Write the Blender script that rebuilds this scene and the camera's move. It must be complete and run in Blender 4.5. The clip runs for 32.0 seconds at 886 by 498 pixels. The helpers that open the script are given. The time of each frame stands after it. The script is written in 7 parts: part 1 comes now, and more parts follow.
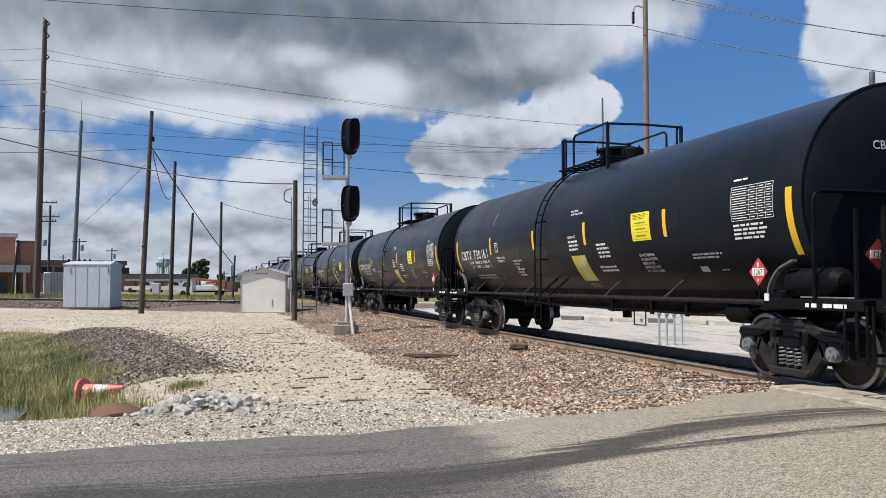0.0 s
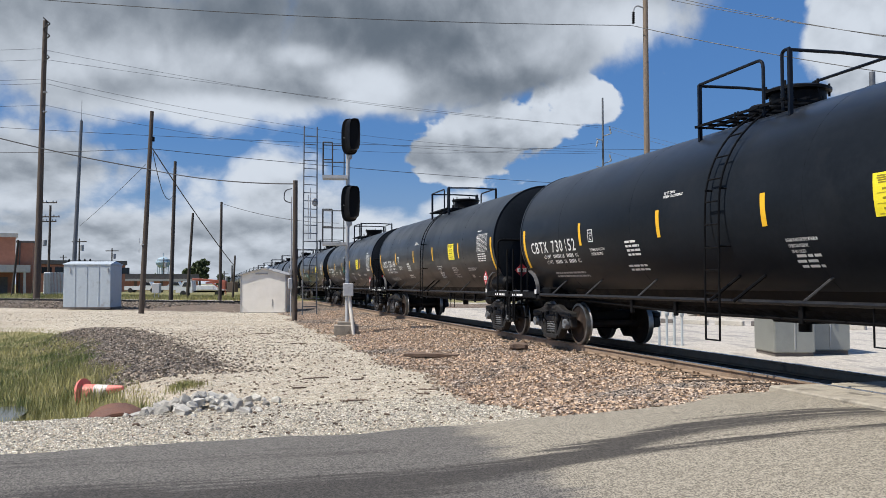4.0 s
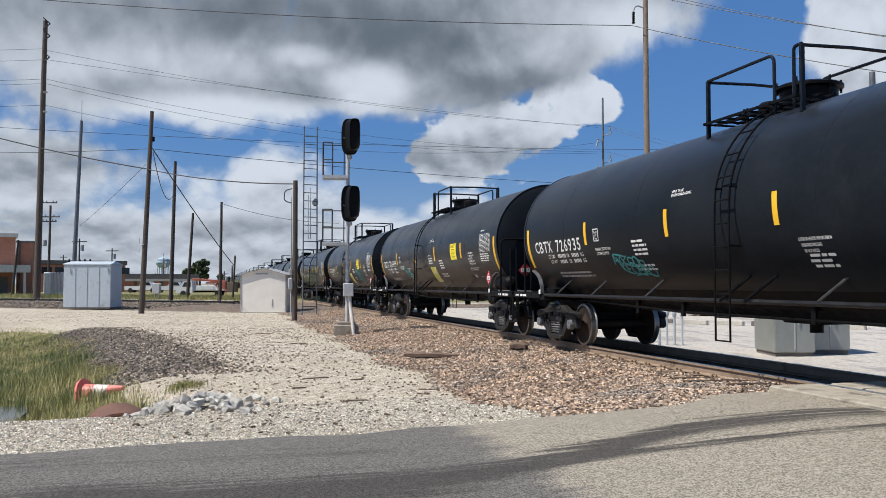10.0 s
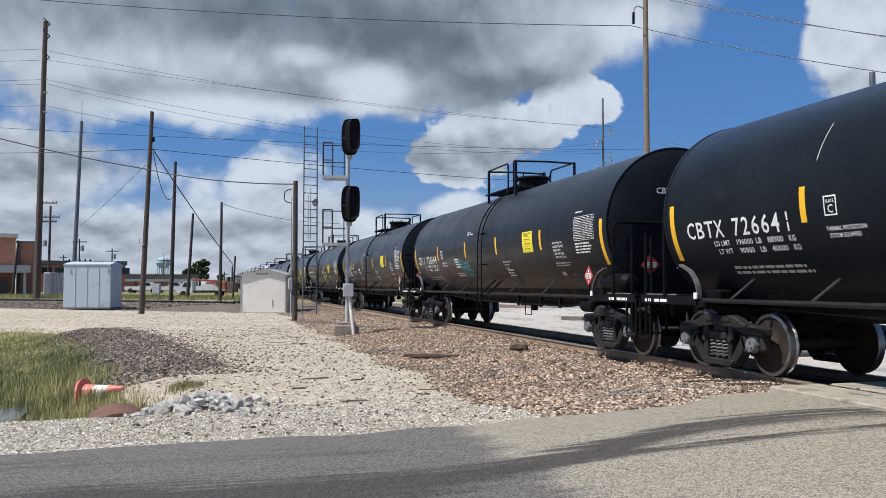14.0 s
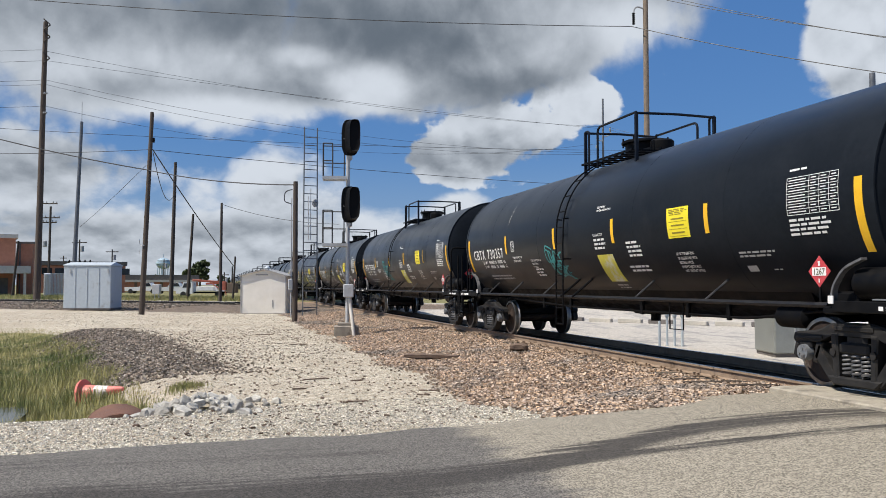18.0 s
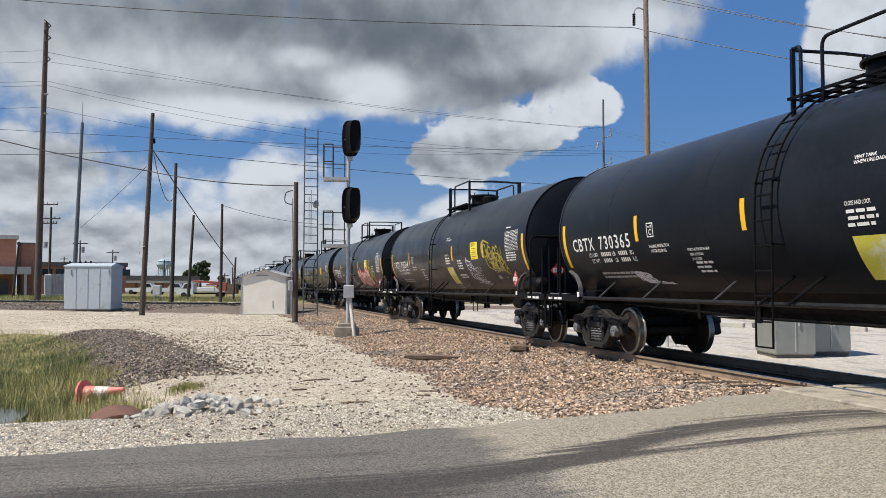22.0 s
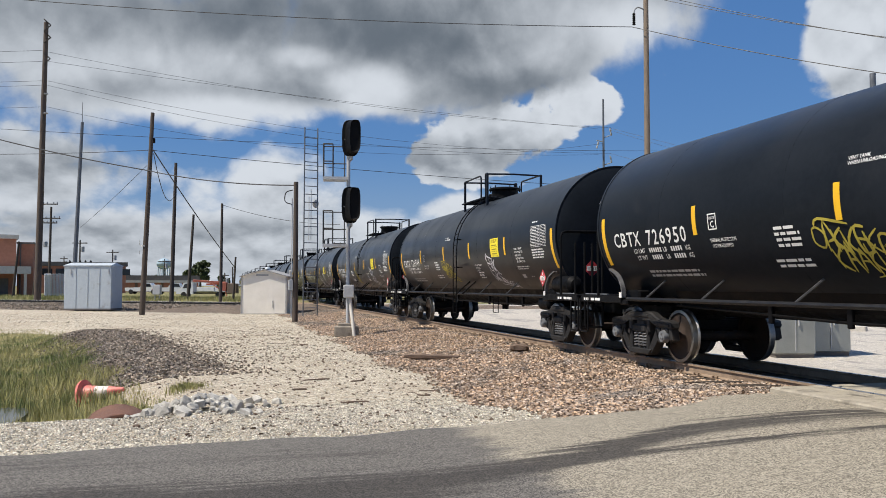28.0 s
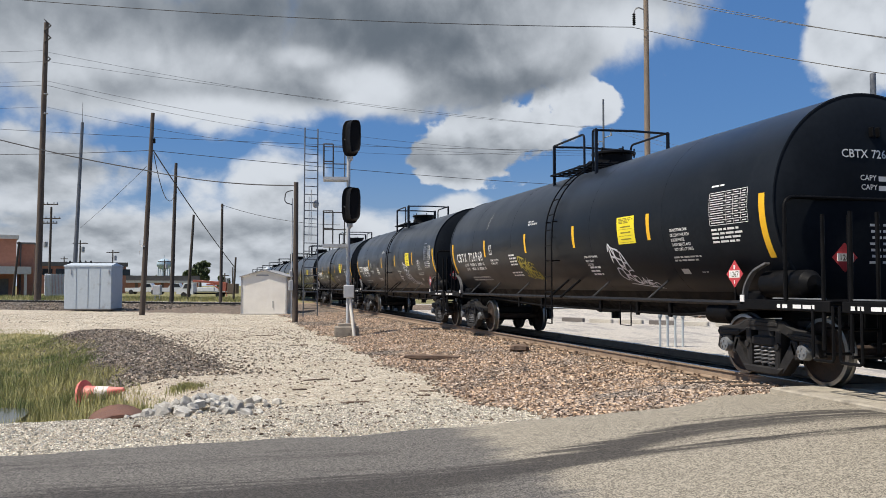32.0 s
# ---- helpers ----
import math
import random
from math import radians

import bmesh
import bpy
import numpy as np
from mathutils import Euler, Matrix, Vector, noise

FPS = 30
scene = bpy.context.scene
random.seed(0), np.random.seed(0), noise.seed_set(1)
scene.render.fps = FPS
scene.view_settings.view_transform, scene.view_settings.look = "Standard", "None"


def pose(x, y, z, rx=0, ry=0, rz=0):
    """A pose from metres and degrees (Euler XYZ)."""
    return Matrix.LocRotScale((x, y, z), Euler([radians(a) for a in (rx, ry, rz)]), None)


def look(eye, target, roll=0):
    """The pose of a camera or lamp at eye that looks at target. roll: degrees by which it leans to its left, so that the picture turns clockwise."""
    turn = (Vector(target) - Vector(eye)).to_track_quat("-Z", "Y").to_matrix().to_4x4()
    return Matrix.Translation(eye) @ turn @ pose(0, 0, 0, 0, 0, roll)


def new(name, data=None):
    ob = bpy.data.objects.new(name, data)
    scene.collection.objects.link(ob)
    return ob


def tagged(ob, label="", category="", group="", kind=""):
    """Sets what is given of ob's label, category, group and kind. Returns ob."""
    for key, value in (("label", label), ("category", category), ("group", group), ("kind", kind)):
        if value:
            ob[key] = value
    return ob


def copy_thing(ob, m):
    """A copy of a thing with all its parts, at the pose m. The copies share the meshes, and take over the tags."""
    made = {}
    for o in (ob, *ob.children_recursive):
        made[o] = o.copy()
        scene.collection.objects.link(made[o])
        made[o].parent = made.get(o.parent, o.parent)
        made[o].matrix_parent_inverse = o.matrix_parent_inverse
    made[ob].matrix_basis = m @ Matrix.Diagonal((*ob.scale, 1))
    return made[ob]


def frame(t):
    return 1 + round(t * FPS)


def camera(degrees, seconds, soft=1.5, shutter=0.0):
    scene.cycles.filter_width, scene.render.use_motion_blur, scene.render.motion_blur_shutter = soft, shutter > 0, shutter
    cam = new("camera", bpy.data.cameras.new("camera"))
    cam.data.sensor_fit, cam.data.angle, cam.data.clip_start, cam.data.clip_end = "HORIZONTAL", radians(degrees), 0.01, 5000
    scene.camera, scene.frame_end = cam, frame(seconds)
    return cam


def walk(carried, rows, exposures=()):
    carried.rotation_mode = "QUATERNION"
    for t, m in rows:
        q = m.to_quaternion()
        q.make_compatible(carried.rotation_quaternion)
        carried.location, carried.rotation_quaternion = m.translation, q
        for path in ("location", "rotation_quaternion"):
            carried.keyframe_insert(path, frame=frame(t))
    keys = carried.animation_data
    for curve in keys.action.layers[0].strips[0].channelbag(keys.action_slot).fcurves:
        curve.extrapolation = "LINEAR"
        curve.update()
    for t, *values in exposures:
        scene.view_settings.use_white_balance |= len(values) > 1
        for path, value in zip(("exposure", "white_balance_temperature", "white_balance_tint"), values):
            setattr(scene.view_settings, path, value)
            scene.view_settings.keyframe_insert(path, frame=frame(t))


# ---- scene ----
# ---------- camera ----------
LENS = 55.57
EYE = Vector((0.0, -8.758, 1.351))
TURN, TILT = 0.2672, 0.0415          # radians: off the track, above level
HORIZON = 502.7


def gaze(right, down):
    """The camera's pose when its aim has drifted by so many small steps across and down."""
    a, p = TURN + right / 1488, TILT + down / 1488
    way = Vector((-math.cos(a) * math.cos(p), math.sin(a) * math.cos(p), math.sin(p)))
    return look(EYE, EYE + way * 20)


cam = camera(LENS, 32.0, soft=0.8)
walk(cam, [(0, gaze(0.4, 0)), (8, gaze(0.1, 0.1)), (14, gaze(0, 0.6)), (17, gaze(0, 1.7)), (19.5, gaze(-0.5, 2.0)),
           (21, gaze(-0.8, 3.0)), (25, gaze(-1.0, 3.4)), (28, gaze(-0.8, 2.6)), (32, gaze(-1.0, 3.0))],
     exposures=[(0, 0.26, 6320, 10), (6, 0.26, 6310, 10), (10, 0.25, 6260, 10), (12, 0.24, 6120, 10), (14, 0.24, 6120, 10), (17, 0.26, 6350, 10), (24, 0.26, 6520, 10), (32, 0.26, 6540, 10)])

# ---------- light ----------
SUN_FROM = Vector((0.12, -1.0, 0.0)).normalized()
SUN_UP = radians(58)
sun = new("sun", bpy.data.lights.new("sun", "SUN"))
sun.data.energy, sun.data.angle, sun.data.color = 5.0, radians(0.55), (1.0, 0.925, 0.81)
to_sun = Vector((SUN_FROM.x * math.cos(SUN_UP), SUN_FROM.y * math.cos(SUN_UP), math.sin(SUN_UP)))
sun.matrix_world = look(to_sun * 200, (0, 0, 0))


class Nodes:
    """A little writer of shader nodes."""

    def __init__(self, tree):
        self.tree = tree
        tree.nodes.clear()

    def make(self, kind, **values):
        n = self.tree.nodes.new(kind)
        for key, value in values.items():
            setattr(n, key, value)
        return n

    def put(self, socket, value):
        if isinstance(value, bpy.types.NodeSocket):
            self.tree.links.new(value, socket)
        else:
            socket.default_value = value

    def math(self, op, a, b=0.0, c=0.0, clamp=False):
        n = self.make("ShaderNodeMath", operation=op, use_clamp=clamp)
        for s, v in zip(n.inputs, (a, b, c)):
            self.put(s, v)
        return n.outputs[0]

    def noise(self, vec, scale, detail=5.0, rough=0.55, warp=0.0):
        n = self.make("ShaderNodeTexNoise")
        for key, v in (("Vector", vec), ("Scale", scale), ("Detail", detail), ("Roughness", rough), ("Distortion", warp)):
            self.put(n.inputs[key], v)
        return n.outputs["Fac"]

    def ramp(self, fac, lo, hi, a=0.0, b=1.0):
        n = self.make("ShaderNodeMapRange", interpolation_type="SMOOTHSTEP")
        for s, v in zip(n.inputs, (fac, lo, hi, a, b)):
            self.put(s, v)
        return n.outputs[0]

    def mix(self, fac, a, b, blend="MIX"):
        n = self.make("ShaderNodeMix", data_type="RGBA", blend_type=blend)
        self.put(n.inputs["Factor"], fac)
        for key, v in (("A", a), ("B", b)):
            s = [i for i in n.inputs if i.name == key and i.type == "RGBA"][0]
            self.put(s, v if isinstance(v, bpy.types.NodeSocket) else (*v[:3], 1))
        return [o for o in n.outputs if o.type == "RGBA"][0]

    def scaled(self, vec, s):
        n = self.make("ShaderNodeVectorMath", operation="MULTIPLY")
        self.put(n.inputs[0], vec)
        n.inputs[1].default_value = s
        return n.outputs[0]


def sky():
    """Broken cumulus over a blue sky: noise clouds, heavier in some bearings, as the weather stands that day."""
    world = bpy.data.worlds.new("sky")
    scene.world = world
    world.use_nodes = True
    k = Nodes(world.node_tree)
    blue = k.make("ShaderNodeTexSky", sky_type="NISHITA", sun_disc=False, sun_elevation=SUN_UP,
                  sun_rotation=math.atan2(to_sun.x, to_sun.y), air_density=1.0, dust_density=0.6, ozone_density=2.5)
    at = k.make("ShaderNodeTexCoord").outputs["Generated"]
    xyz = k.make("ShaderNodeSeparateXYZ")
    k.put(xyz.inputs[0], at)
    x, y, z = xyz.outputs
    # bearing (degrees to the right of the railway's far end) and height over the horizon in degrees
    flat = k.math("SQRT", k.math("ADD", k.math("MULTIPLY", x, x), k.math("MULTIPLY", y, y)))
    az = k.math("MULTIPLY", k.math("ARCTAN2", y, k.math("MULTIPLY", x, -1.0)), 57.2958)
    el = k.math("MULTIPLY", k.math("ARCTAN2", z, flat), 57.2958)
    vec = k.make("ShaderNodeCombineXYZ")
    k.put(vec.inputs[0], k.math("MULTIPLY", az, 0.05))
    k.put(vec.inputs[1], k.math("MULTIPLY", k.math("LOGARITHM", k.math("ADD", k.math("MAXIMUM", el, -1.0), 9.0), 2.718), 1.12))
    vec = vec.outputs[0]

    def blob(a, e, ra, re, amount):
        da = k.math("DIVIDE", k.math("SUBTRACT", az, a), ra)
        de = k.math("DIVIDE", k.math("SUBTRACT", el, e), re)
        d = k.math("ADD", k.math("MULTIPLY", da, da), k.math("MULTIPLY", de, de))
        return k.math("MULTIPLY", k.math("POWER", 2.718, k.math("MULTIPLY", k.math("MULTIPLY", d, k.math("ADD", k.math("MULTIPLY", d, 0.35), 0.35)), -1.0)), amount)

    def total(*parts):
        s = parts[0]
        for p in parts[1:]:
            s = k.math("ADD", s, p)
        return s

    def puffs(v):
        """Heaped cloud texture: broad noise with rounded billows on it."""
        n = k.make("ShaderNodeTexNoise")
        k.put(n.inputs["Vector"], v)
        n.inputs["Scale"].default_value, n.inputs["Detail"].default_value = 7.0, 4.0
        warp = k.make("ShaderNodeVectorMath", operation="MULTIPLY_ADD")
        k.put(warp.inputs[0], n.outputs["Color"])
        warp.inputs[1].default_value = (0.16, 0.16, 0.0)
        k.put(warp.inputs[2], v)
        lumps = []
        for scale in (6.5, 16.0):
            b = k.make("ShaderNodeTexVoronoi", feature="SMOOTH_F1")
            k.put(b.inputs["Vector"], warp.outputs[0])
            b.inputs["Scale"].default_value, b.inputs["Smoothness"].default_value = scale, 0.35
            lumps.append(k.math("SUBTRACT", 0.85, b.outputs["Distance"]))
        return total(k.math("MULTIPLY", k.noise(v, 2.6, 10, 0.60, 0.2), 0.62), k.math("MULTIPLY", lumps[0], 0.24), k.math("MULTIPLY", lumps[1], 0.12), k.math("MULTIPLY", k.noise(v, 24.0, 5, 0.65), 0.10))

    lift = k.make("ShaderNodeVectorMath", operation="ADD")
    k.put(lift.inputs[0], vec)
    lift.inputs[1].default_value = (0.012, 0.055, 0.0)
    here, above = puffs(vec), puffs(lift.outputs[0])
    tone = k.noise(vec, 3.4, 9, 0.62, 0.3)
    relief = k.math("SUBTRACT", above, here)
    swell = k.math("SUBTRACT", here, 0.54)

    def layer(under, blobs, greys, base, rough, soft, gloom, bumpy, mottle):
        field = total(k.math("MULTIPLY", swell, rough), base, *[blob(*b) for b in blobs])
        mask = k.ramp(field, 0.5 - soft, 0.5 + soft)
        shade = total(k.math("MULTIPLY", relief, bumpy), k.math("MULTIPLY", k.math("SUBTRACT", tone, 0.5), mottle), gloom, k.math("MULTIPLY", k.ramp(field, 0.5, 1.1), 0.12), *[blob(*b) for b in greys])
        return k.mix(mask, under, k.mix(k.ramp(shade, -0.15, 1.15), CLOUD_LIGHT, CLOUD_DARK))

    deep = k.mix(0.6, k.mix(1.0, blue.outputs[0], (0.105, 0.125, 0.135), "MULTIPLY"), (0.080, 0.265, 0.72))
    low = k.ramp(el, 0.0, 10.0, 0.70, 0.0)
    deep = k.mix(low, deep, (0.42, 0.57, 0.78))
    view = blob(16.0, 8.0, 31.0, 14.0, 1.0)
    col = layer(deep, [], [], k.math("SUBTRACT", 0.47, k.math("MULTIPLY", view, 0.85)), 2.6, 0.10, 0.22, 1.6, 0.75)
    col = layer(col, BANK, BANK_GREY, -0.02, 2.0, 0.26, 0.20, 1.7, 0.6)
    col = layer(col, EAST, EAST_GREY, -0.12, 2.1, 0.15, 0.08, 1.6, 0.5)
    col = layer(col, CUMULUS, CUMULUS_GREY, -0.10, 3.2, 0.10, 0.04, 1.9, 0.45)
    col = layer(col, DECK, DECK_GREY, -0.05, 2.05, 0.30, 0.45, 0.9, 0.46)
    bg = k.make("ShaderNodeBackground")
    k.put(bg.inputs["Color"], col)
    bg.inputs["Strength"].default_value = 0.60
    out = k.make("ShaderNodeOutputWorld")
    k.put(out.inputs[0], bg.outputs[0])


CLOUD_LIGHT, CLOUD_DARK = (0.92, 0.985, 1.07), (0.185, 0.225, 0.275)
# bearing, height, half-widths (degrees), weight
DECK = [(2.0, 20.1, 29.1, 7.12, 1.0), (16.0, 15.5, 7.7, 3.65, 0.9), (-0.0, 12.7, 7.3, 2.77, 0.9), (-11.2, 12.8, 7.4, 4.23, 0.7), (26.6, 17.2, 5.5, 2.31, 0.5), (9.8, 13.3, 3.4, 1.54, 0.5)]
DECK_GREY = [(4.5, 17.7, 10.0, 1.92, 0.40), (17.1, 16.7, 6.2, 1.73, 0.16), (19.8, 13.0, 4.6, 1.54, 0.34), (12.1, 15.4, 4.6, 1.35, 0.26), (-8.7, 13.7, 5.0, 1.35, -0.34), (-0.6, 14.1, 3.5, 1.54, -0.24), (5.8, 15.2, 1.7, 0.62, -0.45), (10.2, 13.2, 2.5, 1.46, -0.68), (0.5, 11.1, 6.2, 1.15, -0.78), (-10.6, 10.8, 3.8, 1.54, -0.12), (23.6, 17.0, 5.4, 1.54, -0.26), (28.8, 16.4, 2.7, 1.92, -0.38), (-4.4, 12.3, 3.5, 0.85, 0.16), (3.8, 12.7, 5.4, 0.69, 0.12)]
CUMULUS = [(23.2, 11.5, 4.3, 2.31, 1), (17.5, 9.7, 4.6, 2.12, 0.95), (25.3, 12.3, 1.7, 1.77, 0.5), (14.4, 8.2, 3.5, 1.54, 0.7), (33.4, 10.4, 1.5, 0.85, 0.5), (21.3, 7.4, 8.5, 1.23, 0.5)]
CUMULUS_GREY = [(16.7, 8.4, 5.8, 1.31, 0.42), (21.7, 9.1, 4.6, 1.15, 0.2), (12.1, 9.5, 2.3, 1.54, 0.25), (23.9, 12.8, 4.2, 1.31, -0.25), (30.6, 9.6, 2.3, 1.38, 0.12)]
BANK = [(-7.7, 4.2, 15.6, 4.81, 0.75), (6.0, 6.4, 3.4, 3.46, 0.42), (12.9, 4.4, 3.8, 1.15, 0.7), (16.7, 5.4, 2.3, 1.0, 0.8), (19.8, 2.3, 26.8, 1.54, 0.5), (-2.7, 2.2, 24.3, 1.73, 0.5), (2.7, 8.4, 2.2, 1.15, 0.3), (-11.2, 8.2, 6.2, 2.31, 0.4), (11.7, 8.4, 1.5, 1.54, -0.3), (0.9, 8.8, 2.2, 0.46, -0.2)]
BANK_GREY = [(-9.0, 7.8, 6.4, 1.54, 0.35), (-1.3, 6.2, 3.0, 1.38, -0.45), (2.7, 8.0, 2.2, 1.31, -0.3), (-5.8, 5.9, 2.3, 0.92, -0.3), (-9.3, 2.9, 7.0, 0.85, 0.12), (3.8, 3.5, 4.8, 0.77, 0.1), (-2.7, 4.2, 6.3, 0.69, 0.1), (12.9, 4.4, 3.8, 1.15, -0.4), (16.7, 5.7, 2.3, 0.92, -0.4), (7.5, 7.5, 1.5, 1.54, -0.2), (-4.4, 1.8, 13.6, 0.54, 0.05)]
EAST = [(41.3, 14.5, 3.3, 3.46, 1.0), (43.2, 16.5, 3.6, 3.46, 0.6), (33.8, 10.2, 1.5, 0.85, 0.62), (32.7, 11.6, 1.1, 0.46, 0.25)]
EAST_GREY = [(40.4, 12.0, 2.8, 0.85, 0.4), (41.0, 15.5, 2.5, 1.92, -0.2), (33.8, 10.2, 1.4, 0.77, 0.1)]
sky()

# ---------- materials ----------
MATS = {}


def surface(name, a, b, scale=6.0, rough=0.6, metal=0.0, bump=0.1, fine=60.0, spots=None, spot_scale=1.5, spot_at=(0.55, 0.7),
            per_object=0.0, per_island=0.0, coat=0.0, grazing=None, rough_swing=0.12, stretch=(1, 1, 1), bump_size=0.02, shine=0.5):
    """Two colours mingled by coarse and fine noise, with spots of a third, uneven gloss and a fine relief."""
    m = bpy.data.materials.new(name)
    m.use_nodes = True
    k = Nodes(m.node_tree)
    at = k.scaled(k.make("ShaderNodeTexCoord").outputs["Object"], stretch)
    coarse, grain = k.noise(at, scale, 5, 0.6), k.noise(at, fine, 3, 0.6)
    mixed = k.math("ADD", k.math("MULTIPLY", coarse, 0.65), k.math("MULTIPLY", grain, 0.35))
    col = k.mix(k.ramp(mixed, 0.32, 0.68), a, b)
    if spots:
        col = k.mix(k.ramp(k.noise(at, spot_scale, 8, 0.65), *spot_at), col, spots)
    if per_object or per_island:
        r = k.make("ShaderNodeObjectInfo").outputs["Random"] if per_object else k.make("ShaderNodeNewGeometry").outputs["Random Per Island"]
        hsv = k.make("ShaderNodeHueSaturation")
        amount = per_object or per_island
        k.put(hsv.inputs["Value"], k.ramp(r, 0, 1, 1 - amount, 1 + amount))
        k.put(hsv.inputs["Saturation"], k.ramp(k.math("FRACT", k.math("MULTIPLY", r, 7.31)), 0, 1, 1 - amount * 0.5, 1 + amount * 0.25))
        k.put(hsv.inputs["Color"], col)
        col = hsv.outputs[0]
    p = k.make("ShaderNodeBsdfPrincipled")
    k.put(p.inputs["Base Color"], col)
    k.put(p.inputs["Roughness"], k.ramp(coarse, 0.3, 0.7, max(rough - rough_swing, 0.02), min(rough + rough_swing, 1)))
    p.inputs["Metallic"].default_value = metal
    p.inputs["Coat Weight"].default_value = coat
    p.inputs["Specular IOR Level"].default_value = shine
    if grazing is not None:
        facing = k.make("ShaderNodeLayerWeight")
        facing.inputs["Blend"].default_value = 0.5
        k.put(p.inputs["Specular IOR Level"], k.ramp(facing.outputs["Facing"], 0.52, 0.95, shine, grazing))
    p.inputs["Coat Roughness"].default_value = 0.25
    if bump:
        n = k.make("ShaderNodeBump")
        n.inputs["Strength"].default_value, n.inputs["Distance"].default_value = bump, bump_size
        k.put(n.inputs["Height"], grain)
        k.put(p.inputs["Normal"], n.outputs[0])
    k.put(k.make("ShaderNodeOutputMaterial").inputs[0], p.outputs[0])
    MATS[name] = m
    return m


tank_paint = surface("tank_paint", (0.0108, 0.0136, 0.0178), (0.0160, 0.0195, 0.0250), 0.8, 0.33, bump=0.006, fine=12, spots=(0.026, 0.028, 0.032),
                     spot_scale=0.7, spot_at=(0.52, 0.85), rough_swing=0.05, shine=0.03, grazing=0.72)
frame_black = surface("frame_black", (0.0028, 0.0030, 0.0036), (0.0070, 0.0070, 0.0078), 5, 0.5, bump=0.1, spots=(0.022, 0.019, 0.016), spot_at=(0.60, 0.85), shine=0.10)
sill_black = surface("sill_black", (0.007, 0.007, 0.008), (0.020, 0.020, 0.021), 5, 0.5, bump=0.1, shine=0.3)
spring_iron = surface("spring_iron", (0.085, 0.085, 0.09), (0.15, 0.15, 0.155), 9, 0.5, metal=0.2, bump=0.05, spots=(0.04, 0.035, 0.03), spot_scale=7)
truck_iron = surface("truck_iron", (0.011, 0.011, 0.0116), (0.029, 0.0275, 0.0265), 6, 0.55, bump=0.25, spots=(0.075, 0.055, 0.042), spot_scale=4, spot_at=(0.58, 0.75), shine=0.25)
wheel_rust = surface("wheel_rust", (0.018, 0.014, 0.012), (0.055, 0.037, 0.029), 6, 0.75, bump=0.2, shine=0.3)
tread_steel = surface("tread_steel", (0.24, 0.23, 0.22), (0.36, 0.35, 0.33), 12, 0.42, metal=1.0, bump=0.02)
rail_blue = surface("rail_paint", (0.004, 0.006, 0.011), (0.008, 0.011, 0.018), 8, 0.4, bump=0.05, shine=0.25)
stay_grey = surface("stay_grey", (0.03, 0.03, 0.032), (0.06, 0.06, 0.062), 6, 0.5, bump=0.05, shine=0.3)
reflective = surface("reflective_yellow", (0.80, 0.43, 0.01), (0.88, 0.52, 0.02), 6, 0.45, bump=0.02, spots=(0.6, 0.35, 0.03), spot_at=(0.62, 0.8))
sign_yellow = surface("sign_yellow", (0.82, 0.68, 0.02), (0.9, 0.76, 0.03), 4, 0.45, bump=0.02)
faded_yellow = surface("faded_yellow", (0.62, 0.55, 0.05), (0.72, 0.66, 0.10), 3, 0.55, bump=0.03, spots=(0.70, 0.70, 0.55), spot_scale=2.2, spot_at=(0.48, 0.6))
letter_white = surface("letter_white", (0.70, 0.70, 0.69), (0.82, 0.82, 0.80), 5, 0.5, bump=0.02, spots=(0.5, 0.5, 0.48), spot_at=(0.6, 0.8))
letter_grey = surface("letter_grey", (0.38, 0.38, 0.38), (0.52, 0.52, 0.51), 5, 0.5, bump=0.02)
sign_ink = surface("sign_ink", (0.22, 0.17, 0.015), (0.30, 0.24, 0.02), 8, 0.6, bump=0.0)
ink = surface("ink", (0.05, 0.045, 0.02), (0.08, 0.07, 0.03), 8, 0.6, bump=0.0)
placard_red = surface("placard_red", (0.45, 0.04, 0.05), (0.55, 0.07, 0.08), 10, 0.45, bump=0.02)
spray_teal = surface("spray_teal", (0.03, 0.22, 0.24), (0.06, 0.36, 0.36), 3, 0.5, bump=0.02)
spray_white = surface("spray_white", (0.55, 0.56, 0.60), (0.75, 0.76, 0.80), 3, 0.5, bump=0.02)
spray_gold = surface("spray_gold", (0.32, 0.26, 0.03), (0.50, 0.42, 0.06), 3, 0.5, bump=0.02)
spray_pink = surface("spray_pink", (0.55, 0.34, 0.28), (0.70, 0.50, 0.42), 2, 0.5, bump=0.02, spots=(0.25, 0.10, 0.08), spot_scale=2.0)
spray_shade = surface("spray_shade", (0.10, 0.035, 0.03), (0.20, 0.08, 0.065), 3, 0.6, bump=0.02)
spray_red = surface("spray_red", (0.45, 0.05, 0.06), (0.55, 0.08, 0.09), 3, 0.5, bump=0.02)
cap_blue = surface("bearing_cap", (0.135, 0.145, 0.157), (0.22, 0.232, 0.244), 9, 0.5, metal=0.3, bump=0.05, spots=(0.1, 0.09, 0.08), spot_scale=7)
rail_side = surface("rail_side", (0.21, 0.148, 0.10), (0.30, 0.222, 0.158), 5, 0.8, bump=0.15, spots=(0.12, 0.08, 0.05))
rail_head = surface("rail_head", (0.42, 0.40, 0.38), (0.55, 0.53, 0.50), 8, 0.32, metal=0.9, bump=0.02)
tie_wood = surface("tie_wood", (0.045, 0.035, 0.028), (0.10, 0.08, 0.06), 4, 0.85, bump=0.4, stretch=(6, 1, 6), per_object=0.25)
